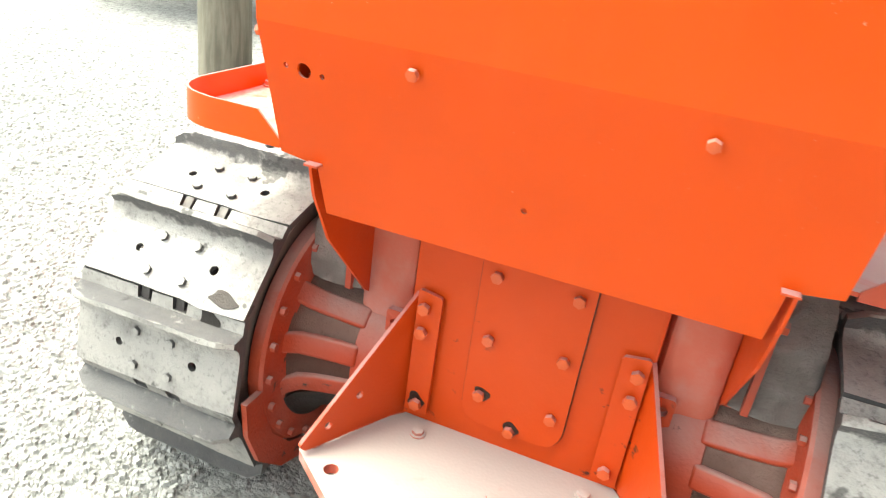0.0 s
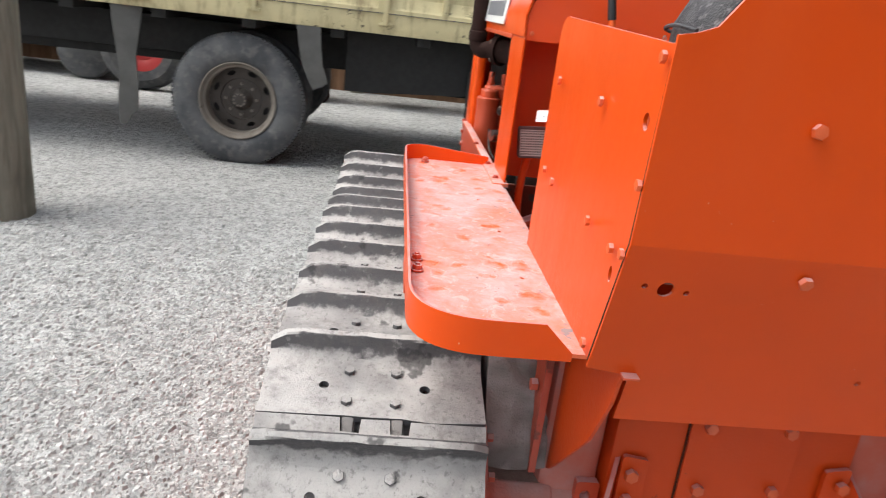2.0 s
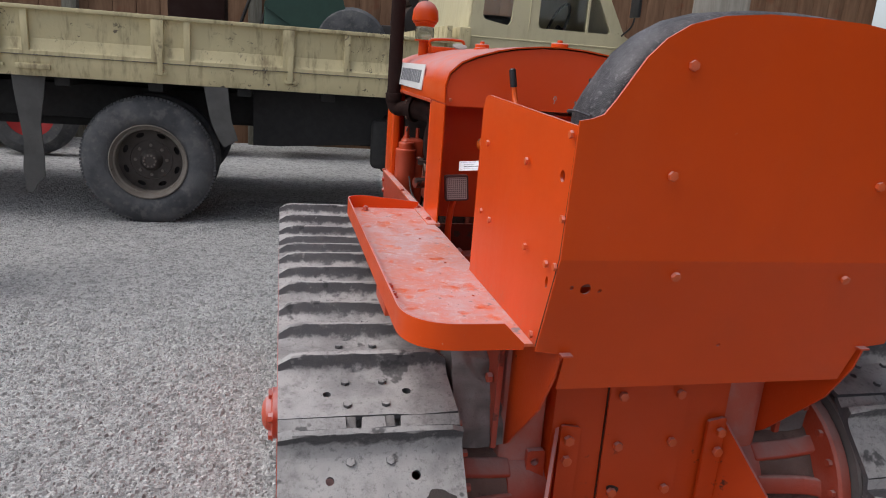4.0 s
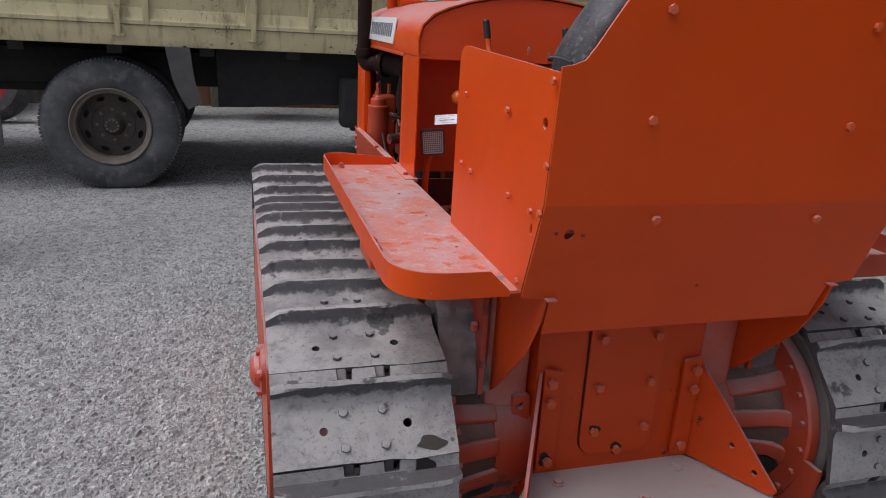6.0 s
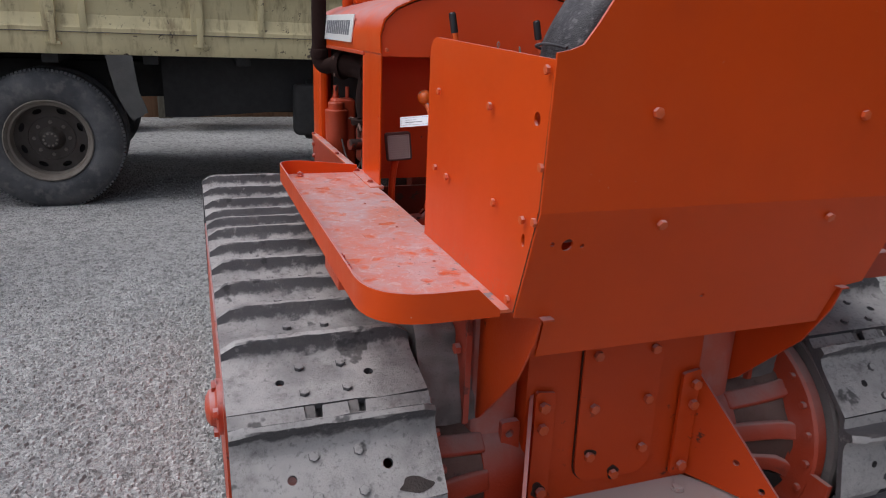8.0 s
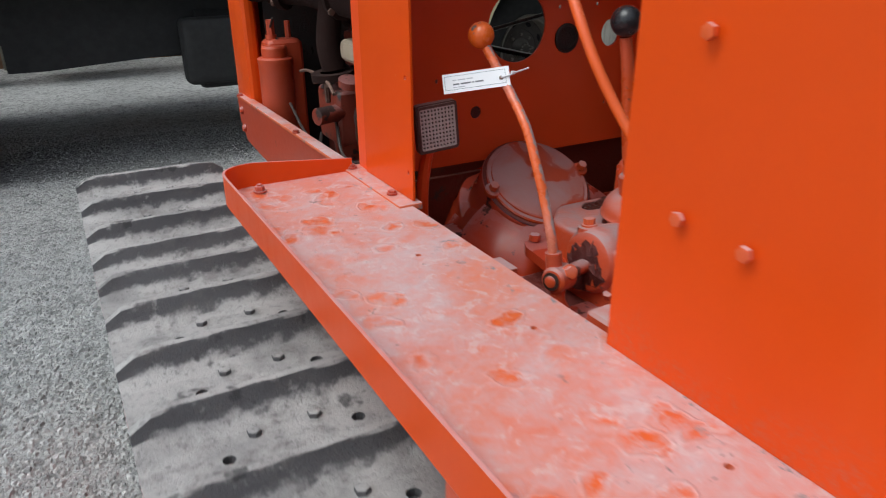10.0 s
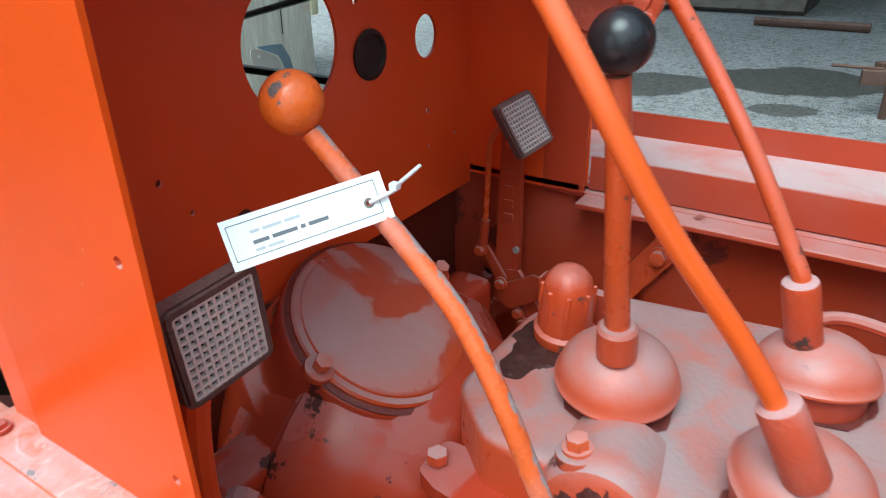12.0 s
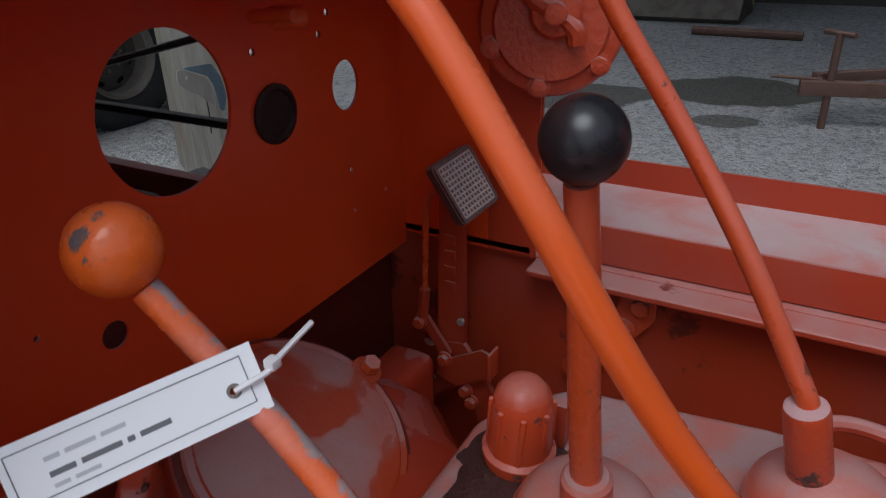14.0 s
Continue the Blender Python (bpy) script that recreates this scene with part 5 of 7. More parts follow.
    cyl(carb, 0.026, 0.016, facing((-0.262, 1.56, 0.945), (0, -0.3, 1)), 16)
    part("carburettor", carb, M_GRIMY, ob, "grimy orange carburettor")
    white = bm_new()
    box(white, -0.268, -0.21, 1.34, 1.60, 0.995, 1.045, 0.02, seg=3)
    part("fuel_pump", white, M_PUMP, ob, "cream dusty pump body")
    for line, rad in (([(-0.285, 1.60, 0.86), (-0.30, 1.53, 0.80), (-0.29, 1.45, 0.80), (-0.28, 1.42, 0.86)], 0.006),
                      ([(-0.30, 1.99, 1.06), (-0.30, 2.02, 1.02), (-0.275, 1.99, 0.99)], 0.005), ([(-0.30, 1.9, 0.85), (-0.31, 1.75, 0.80), (-0.27, 1.7, 0.75)], 0.006),
                      ([(-0.20, 1.44, 0.98), (-0.27, 1.46, 0.93), (-0.275, 1.50, 0.85), (-0.24, 1.54, 0.78)], 0.005), ([(-0.22, 1.90, 0.76), (-0.27, 1.78, 0.71), (-0.26, 1.60, 0.70)], 0.007)):
        pipes = bm_new()
        tube(pipes, line, rad * 0.65, 8)
        part("fuel_line", pipes, M_RUST if line[0][1] == 1.44 else M_GREASE, ob)
    dark = bm_new()
    box(dark, -0.24, -0.17, 1.40, 1.56, 0.66, 0.80, 0.02, seg=2)
    cyl(dark, 0.045, 0.13, facing((-0.235, 1.74, 0.70), (0, -1, 0)), 16, bevel=0.006)
    cyl(dark, 0.03, 0.07, facing((-0.20, 1.50, 0.88), (-1, 0, 0)), 14, bevel=0.005)
    part("magneto", dark, M_GREASE, ob)
    stack = bm_new()
    tube(stack, [(-0.33, 1.87, 1.145), (-0.368, 1.895, 1.138), (-0.385, 1.905, 1.165), (-0.385, 1.905, 1.21)], 0.030, 14)
    cyl(stack, 0.0285, 0.80, Matrix.Translation((-0.385, 1.905, 1.19)), 20)
    cyl(stack, 0.034, 0.035, Matrix.Translation((-0.385, 1.905, 1.165)), 20, bevel=0.004)
    part("exhaust_pipe", stack, M_EXHAUST, tractor, "dark rusty upright exhaust pipe")
    pre = bm_new()
    p = Matrix.Translation((-0.253, 2.0, 0.0))
    lathe(pre, [(0.022, 1.33), (0.022, 1.418), (0.040, 1.420), (0.040, 1.424), (0.0, 1.424)], p, 24)
    lathe(pre, [(0.0, 1.478), (0.040, 1.478), (0.044, 1.488), (0.050, 1.492), (0.050, 1.498), (0.056, 1.501), (0.056, 1.512), (0.052, 1.545), (0.036, 1.570), (0.018, 1.580), (0.0, 1.582)], p, 28)
    cap = part("air_precleaner", pre, M_PANEL, tractor, "orange air pre-cleaner with glass bowl")
    jar = bm_new()
    lathe(jar, [(0.036, 1.425), (0.0405, 1.435), (0.0405, 1.470), (0.036, 1.478), (0.033, 1.478), (0.037, 1.468), (0.037, 1.437), (0.033, 1.427)], p, 24)
    part("glass_bowl", jar, M_GLASS, cap, "clear dusty glass bowl")
    shell = bm_new()
    for sx in (-1, 1):
        box(shell, sx * 0.322, sx * 0.362, 2.06, 2.22, 0.735, 1.215, 0.02, seg=3)
    plate(shell, [(x * 0.99, z - 0.004) for x, z in ARCH] + [(0.355, 0.73), (-0.355, 0.73)], 0.05, ON_Y(2.215))
    part("radiator_shell", shell, M_PANEL, tractor, "orange radiator shell")
    core = bm_new()
    box(core, -0.298, 0.298, 2.085, 2.13, 0.50, 1.205, 0.004)
    part("radiator_core", core, M_GREASE, tractor, "dark oily radiator core")
    strut = bm_new()
    box(strut, 0.345, 0.362, 1.293, 2.06, 0.938, 0.951, 0.003)
    part("side_bar", strut, M_GREASE, tractor)
    rod = bm_new()
    tube(rod, [(0.355, 2.06, 0.968), (0.355, 1.30, 1.150)], 0.006, 8, steps=0)
    part("side_rod", rod, M_GREASE, tractor)
    edge = bm_new()
    box(edge, -0.362, -0.35, 1.262, 2.06, 1.205, 1.216, 0.002)
    part("hood_edge", edge, M_CAST, tractor)
    return ob


engine()


# clutch housing and gear case below the dash
def bell_housing():
    bm = bm_new()
    lathe(bm, [(0.0, 0.0), (0.15, 0.0), (0.175, 0.02), (0.20, 0.07), (0.235, 0.11), (0.24, 0.15), (0.225, 0.17), (0.215, 0.24), (0.0, 0.24)], facing((0.0, 1.045, 0.555), (0, 1, 0)), 44)
    box(bm, -0.28, 0.28, 1.20, 1.27, 0.46, 0.70, 0.02, seg=3)
    ob = part("bell_housing", bm, M_BELL, tractor, "glossy dusty orange clutch housing", angle=40)
    way = Vector((-0.04, -0.56, 0.83)).normalized()
    c = Vector((-0.019, 1.169, 0.798))
    root = facing(c - way * 0.03, way)
    pad = bm_new()
    lathe(pad, [(0.170, -0.23), (0.152, -0.15), (0.142, -0.098), (0.141, -0.084), (0.138, -0.077), (0.124, -0.072), (0.118, -0.060), (0.115, -0.03), (0.116, 0.008), (0.112, 0.012), (0.0, 0.014)], root, 48)
    part("cover_seat", pad, M_BELL, ob, angle=50)
    cover = bm_new()
    lathe(cover, [(0.107, 0.014), (0.1085, 0.016), (0.1085, 0.021), (0.106, 0.0235), (0.0995, 0.0240), (0.098, 0.0262), (0.094, 0.0280), (0.05, 0.0305), (0.0, 0.0315)], root, 48)
    part("inspection_cover", cover, M_COVER, ob, "round dusty inspection cover", angle=25)
    grime = bm_new()
    lathe(grime, [(0.100, 0.0125), (0.1135, 0.0125), (0.1145, 0.0155), (0.1085, 0.0175), (0.100, 0.0175)], root, 48)
    part("cover_grime", grime, M_OXIDE, ob, "dark oily grime round the cover")
    for target in ((-0.128, 1.168, 0.800), (0.100, 1.175, 0.800)):
        d = Vector(target) - c
        d -= way * d.dot(way)
        d = d.normalized() * 0.108
        ear = bm_new()
        cyl(ear, 0.0165, 0.010, facing(c - way * 0.014 + d, way), 18, bevel=0.002)
        part("cover_ear", ear, M_COVER, ob)
        bolts("cover_bolt", ob, [(c + d - way * 0.004, way)], M_BOLT, r=0.0095, h=0.013, washer=False)
    return ob


bell_housing()
bm = bm_new()
box(bm, -0.352, 0.352, 0.55, 2.05, 0.40, 0.412, 0.003)
part("belly_plate", bm, M_OILY, tractor, "oily belly plate under the engine")
bm = bm_new()
plate(bm, [(-0.36, 0.42), (0.36, 0.42), (0.36, 0.815), (0.10, 0.815), (0.05, 0.78), (-0.30, 0.78), (-0.36, 0.74)], 0.012, ON_Y(1.335))
part("engine_plate", bm, M_OILY, tractor, "dark oily engine end plate")


def gear_case():
    bm = bm_new()
    top = rounded([(-0.125, 0.56), (0.20, 0.56), (0.20, 0.80), (0.175, 0.985), (0.09, 1.045), (-0.07, 1.045), (-0.125, 0.985)], [0.02, 0.02, 0.05, 0.05, 0.05, 0.04, 0.04], seg=4)
    plate(bm, top, 0.24, Matrix.Translation((0, 0, 0.548)))
    es = [e for e in bm.edges if all(v.co.z > 0.78 for v in e.verts) and len(e.link_faces) == 2 and abs(e.link_faces[0].normal.dot(e.link_faces[1].normal)) < 0.5]
    bmesh.ops.bevel(bm, geom=es, offset=0.012, segments=3, affect="EDGES", profile=0.6)
    box(bm, -0.20, 0.24, 0.50, 1.06, 0.40, 0.66, 0.03, seg=3)
    ob = part("gear_case", bm, M_CASE, tractor, "dusty orange gearbox case", angle=40)
    flange = bm_new()
    plate(flange, rounded([(-0.168, 0.895), (-0.09, 0.895), (-0.09, 1.046), (-0.140, 1.046), (-0.152, 1.02)], 0.012, seg=3), 0.018, Matrix.Translation((0, 0, 0.712)))
    box(flange, -0.17, -0.11, 0.66, 0.88, 0.66, 0.68, 0.008)
    part("case_flange", flange, M_BELL, ob)
    bolts("case_bolt", ob, [((-0.124, 1.034, 0.731), (0, 0, 1)), ((-0.118, 0.832, 0.705), (-0.5, -0.1, 0.8)), ((0.098, 0.668, 0.789), (0, 0, 1)), ((-0.076, 0.670, 0.789), (0, 0, 1))], M_CAST, r=0.0105, h=0.012, washer=False)
    boss = bm_new()
    lathe(boss, [(0.0, -0.08), (0.056, -0.08), (0.056, -0.020), (0.054, -0.008), (0.048, 0.0), (0.040, 0.003), (0.0, 0.004)], facing((-0.137, 0.874, 0.756), (-1, -0.1, 0.1)), 36)
    cyl(boss, 0.019, 0.05, facing((-0.116, 0.894, 0.756), (0, 0.1, 1)), 20, bevel=0.004)
    part("cross_boss", boss, M_CASE, ob)
    bolts("case_bolt", ob, [((-0.1155, 0.899, 0.806), (0, 0.1, 1))], M_BOLT, r=0.010, h=0.011)
    grease = bm_new()
    lathe(grease, [(0.0, -0.01), (0.045, -0.008), (0.044, 0.002), (0.036, 0.005), (0.026, 0.0045), (0.016, 0.006), (0.0, 0.007)], facing((-0.1375, 0.876, 0.750), (-1, -0.1, 0.1)), 56)
    for v in grease.verts:
        v.co += Vector((noise.noise(v.co * 120) * 0.003, noise.noise(v.co * 60) * 0.014, noise.noise(v.co * 56 + Vector((3, 1, 0))) * 0.014))
    part("grease_ring", grease, M_OXIDE, ob, "dark red grease round the lever pivot")
    spill = bm_new()
    lathe(spill, [(0.10, -0.004), (0.097, 0.006), (0.08, 0.010), (0.06, 0.014), (0.04, 0.014), (0.0, 0.015)], Matrix.Translation((-0.13, 0.90, 0.662)) @ Matrix.Diagonal((0.62, 1.35, 1.0, 1.0)), 48)
    for v in spill.verts:
        v.co += Vector((noise.noise(v.co * 30) * 0.012, noise.noise(v.co * 33) * 0.012, noise.noise(v.co * 50) * 0.008))
    part("grease_smear", spill, M_OXIDE, ob, "thick dark grease below the lever pivot")
    cap = bm_new()
    lathe(cap, [(0.021, -0.02), (0.021, 0.004), (0.019, 0.006), (0.0155, 0.006), (0.0145, 0.003), (0.0145, -0.02)], Matrix.Translation((0.006, 0.612, 0.793)), 24)
    part("dipstick_ring", cap, M_SOOT, ob, "dark greasy filler ring")
    well = bm_new()
    cyl(well, 0.0146, 0.002, Matrix.Translation((0.006, 0.612, 0.7905)), 20)
    part("filler_lid", well, M_CASE, ob)
    for k in range(4):
        mark = bm_new()
        box(mark, 0.008 + 0.0005 * k, 0.020 + 0.0005 * k, 0.651 + 0.008 * k, 0.656 + 0.008 * k, 0.7875, 0.7890, 0.0006)
        part("cast_mark", mark, M_CASE, ob)
    plates = bm_new()
    box(plates, 0.056, 0.252, 0.525, 0.634, 0.800, 0.806, 0.002)
    part("floor_plate", plates, M_PINK, tractor, "dusty pink floor plate")
    lower = bm_new()
    box(lower, -0.215, -0.011, 0.50, 0.630, 0.797, 0.803, 0.002)
    lower_ob = part("floor_plate", lower, M_PINK, tractor, "dusty pink floor plate")
    bolts("plate_bolt", lower_ob, [((0.070, 0.622, 0.807), (0, 0, 1)), ((-0.18, 0.615, 0.804), (0, 0, 1))], M_RAIL, r=0.009, h=0.007, washer=False)
    block = bm_new()
    box(block, -0.212, -0.098, 0.640, 0.786, 0.60, 0.73, 0.012, seg=3)
    part("battery_box", block, M_PINK, tractor, "dusty pink cover box beside the gearbox")
    return ob


gear_case()


# control levers with domed boots
def dome(at, r, lean, parent):
    bm = bm_new()
    root = Matrix.Translation((at[0], at[1], at[2] + 0.005)) @ pose(0, 0, 0, *lean)
    prof = [(r * 0.96, 0.0), (r * 1.035, 0.0015), (r * 1.04, 0.004)] + [(r * math.cos(a), 0.004 + r * 0.76 * math.sin(a)) for a in np.linspace(0.08, 1.25, 10)] + [(0.0, 0.004 + r * 0.75)]
    lathe(bm, prof, root, 40)
    base = bm_new()
    lathe(base, [(r * 0.80, -0.030), (r * 0.84, -0.020), (r * 0.86, -0.010), (r * 0.88, -0.001), (0.0, 0.0)], root, 36)
    ring = bm_new()
    lathe(ring, [(0.0, 0.0), (r * 0.98, 0.0), (r * 0.99, 0.0012), (0.0, 0.0014)], Matrix.Translation((at[0], at[1] - 0.004, 0.7885)), 28)
    for v in ring.verts:
        v.co += Vector((noise.noise(v.co * 40) * 0.010, noise.noise(v.co * 42 + Vector((2, 5, 0))) * 0.010, 0)) if (v.co - Vector(at)).length > r * 0.5 else Vector()
    part("boot_ring", ring, M_OXIDE, parent, "dark red-brown ring under the boot")
    ob = part("lever_boot", bm, M_BOOT, parent, "dusty domed lever boot", angle=40)
    part("boot_seat", base, M_RAIL, parent)
    return ob


def shift_lever():
    bm = bm_new()
    tube(bm, [(-0.031, 0.902, 0.862), (-0.043, 0.905, 0.94), (-0.053, 0.909, 1.04), (-0.063, 0.911, 1.10)], 0.0112, 16, r_end=0.0094)
    ob = part("shift_lever", bm, M_LEVER_OLD, tractor, "upright orange gear lever with black ball knob")
    collar = bm_new()
    lathe(collar, [(0.0, -0.01), (0.0178, -0.01), (0.0182, 0.002), (0.0178, 0.020), (0.0150, 0.0235), (0.0, 0.0235)], Matrix.Translation((-0.032, 0.902, 0.858)) @ pose(0, 0, 0, 0, -8, 0), 24)
    part("collar", collar, M_CASE, ob)
    knob = bm_new()
    bmesh.ops.create_uvsphere(knob, u_segments=32, v_segments=20, radius=0.0232, matrix=Matrix.Translation((-0.066, 0.910, 1.1235)))
    part("ball_knob", knob, M_BLACK_KNOB, ob, "glossy black ball knob", angle=60)
    dome((-0.010, 0.906, 0.802), 0.056, (4, -8, 0), ob)
    return ob


shift_lever()


def steering_lever(x, collar_at, points, grip_at, dome_at, dome_r, lean):
    bm = bm_new()
    tube(bm, points, 0.0081, 16)
    ob = part("steering_lever", bm, M_LEVER if x < 0 else M_LEVER_OLD, tractor, "bent orange steering lever with black grip")
    collar = bm_new()
    a, b = Vector(points[0]), Vector(points[1])
    way = (b - a).normalized()
    lathe(collar, [(0.0, -0.050), (0.0150, -0.050), (0.0165, -0.046), (0.0160, 0.012), (0.0150, 0.0165), (0.0120, 0.018), (0.0, 0.018)], facing(collar_at, way), 24)
    part("collar", collar, M_CAST, ob)
    grip = bm_new()
    a, b = Vector(grip_at[0]), Vector(grip_at[1])
    lathe(grip, [(0.0, 0.0), (0.0095, 0.0), (0.0105, 0.004), (0.0100, (b - a).length * 0.92), (0.007, (b - a).length), (0.0, (b - a).length)], facing(a, b - a), 16)
    part("grip", grip, M_GRIP, ob, "black rubber grip")
    dome(dome_at, dome_r, lean, ob)
    return ob


steering_lever(-0.113, (-0.112, 0.757, 0.893), [(-0.108, 0.744, 0.862), (-0.114, 0.764, 0.905), (-0.125, 0.794, 0.956), (-0.143, 0.838, 1.022), (-0.157, 0.868, 1.076), (-0.163, 0.898, 1.128), (-0.161, 0.942, 1.190), (-0.161, 0.985, 1.238), (-0.168, 0.995, 1.285)],
               ((-0.167, 0.994, 1.280), (-0.175, 1.000, 1.334)), (-0.076, 0.740, 0.808), 0.052, (12, -6, 0))
steering_lever(0.073, (0.074, 0.776, 0.892), [(0.080, 0.768, 0.862), (0.074, 0.777, 0.905), (0.081, 0.796, 0.939), (0.094, 0.838, 1.008), (0.112, 0.892, 1.082), (0.116, 0.950, 1.162), (0.110, 0.972, 1.205), (0.098, 0.984, 1.240), (0.088, 0.990, 1.275)],
               ((0.0885, 0.9895, 1.270), (0.080, 0.994, 1.323)), (0.092, 0.752, 0.800), 0.055, (-4, 10, 0))


def clutch_lever():
    bm = bm_new()
    x = -0.213
    tube(bm, [(x + 0.004, 0.868, 0.775), (x + 0.001, 0.875, 0.815), (x + 0.002, 0.896, 0.862), (x, 0.917, 0.912), (x + 0.001, 0.949, 0.966), (x + 0.002, 0.990, 1.007), (x - 0.001, 1.028, 1.044), (x - 0.008, 1.057, 1.079)], 0.0080, 16, r_end=0.0074)
    ob = part("clutch_lever", bm, M_WORN, tractor, "chipped orange hooked clutch lever with ball knob")
    knob = bm_new()
    bmesh.ops.create_uvsphere(knob, u_segments=32, v_segments=20, radius=0.0212, matrix=Matrix.Translation((-0.225, 1.067, 1.098)))
    part("ball_knob", knob, M_BALL, ob, "chipped orange ball knob", angle=60)
    boss = bm_new()
    lathe(boss, [(0.0, -0.012), (0.017, -0.012), (0.021, -0.006), (0.021, 0.03), (0.017, 0.034), (0.0, 0.034)], facing((-0.193, 0.862, 0.748), (-1, -0.35, 0.1)), 22)
    tube(boss, [(x + 0.004, 0.866, 0.76), (x + 0.003, 0.87, 0.79)], 0.013, 14, steps=0)
    tube(boss, [(-0.205, 0.858, 0.74), (-0.21, 0.852, 0.715), (-0.20, 0.85, 0.695)], 0.012, 10)
    cyl(boss, 0.012, 0.08, facing((-0.13, 0.876, 0.75), (-1, -0.2, 0)), 12)
    part("lever_boss", boss, M_CASE, ob)
    ring = bm_new()
    lathe(ring, [(0.0, 0.035), (0.014, 0.035), (0.0145, 0.0375), (0.0, 0.038)], facing((-0.193, 0.862, 0.748), (-1, -0.35, 0.1)), 20)
    part("pivot_face", ring, M_SOOT, ob)
    pin = bm_new()
    lathe(pin, [(0.0, 0.036), (0.0095, 0.036), (0.0095, 0.0395), (0.008, 0.0405), (0.0, 0.041)], facing((-0.193, 0.862, 0.748), (-1, -0.35, 0.1)), 18)
    part("pivot_pin", pin, M_CASE, ob)
    bolts("clamp_bolt", ob, [((-0.196, 0.846, 0.762), (-0.3, -1, 0.4))], M_BOLT, r=0.010, h=0.010)
    return ob


clutch_lever()


# pedals with open tread plates
def pedal(at, x_way, up_way, arm, size=1.0, tall=1.0):
    u, v = Vector(x_way).normalized(), Vector(up_way).normalized()
    w = u.cross(v)
    m = Matrix((u, v, w)).transposed().to_4x4()
    m.translation = at
    m = m @ Matrix.Diagonal((size, size * tall, size, 1))
    arm_bm = bm_new()
    tube(arm_bm, arm, 0.011, 10)
    ob = part("foot_pedal", arm_bm, M_DASH, tractor, "foot pedal with square grid tread")
    pad = bm_new()
    plate(pad, rounded([(-0.042, -0.040), (0.042, -0.040), (0.042, 0.040), (-0.042, 0.040)], 0.006), 0.010, m @ Matrix.Translation((0, 0, -0.012)))
    part("pedal_pad", pad, M_PEDAL, ob)
    lip = bm_new()
    inner = rounded([(-0.0390, -0.0390), (0.0390, -0.0390), (0.0390, 0.0390), (-0.0390, 0.0390)], 0.004, seg=3)
    for low, high, out in ((-0.014, -0.001, 0.0460), (-0.001, 0.0030, 0.0440)):
        edge = [(-out, -out), (out, -out), (out, out), (-out, out)]
        plate(lip, rounded(edge, 0.009, seg=4), high - low, m @ Matrix.Translation((0, 0, low)), [inner])
    part("pedal_lip", lip, M_PEDAL_RIM, ob, "worn dark pedal rim")
    grid = bm_new()
    n = 10
    for k in range(n + 1):
        c = -0.0375 + 0.075 * k / n
        box(grid, c - 0.0013, c + 0.0013, -0.039, 0.039, -0.002, 0.0022, m=m)
        box(grid, -0.039, 0.039, c - 0.0013, c + 0.0013, -0.002, 0.0020, m=m)
    part("tread_grid", grid, M_TREADPLATE, ob, "worn metal grid tread")
    return ob


pedal((-0.294, 1.088, 0.952), (1, -0.03, 0.07), (-0.12, -0.08, 1), [(-0.29, 1.105, 0.93), (-0.295, 1.13, 0.89), (-0.30, 1.14, 0.80), (-0.29, 1.15, 0.68)], 0.837, 1.10)
pedal((0.281, 1.155, 0.944), (1, -0.17, 0.15), (-0.16, 0.44, 0.87), [(0.285, 1.163, 0.935), (0.295, 1.178, 0.922), (0.304, 1.186, 0.905)], 0.78, 1.1)


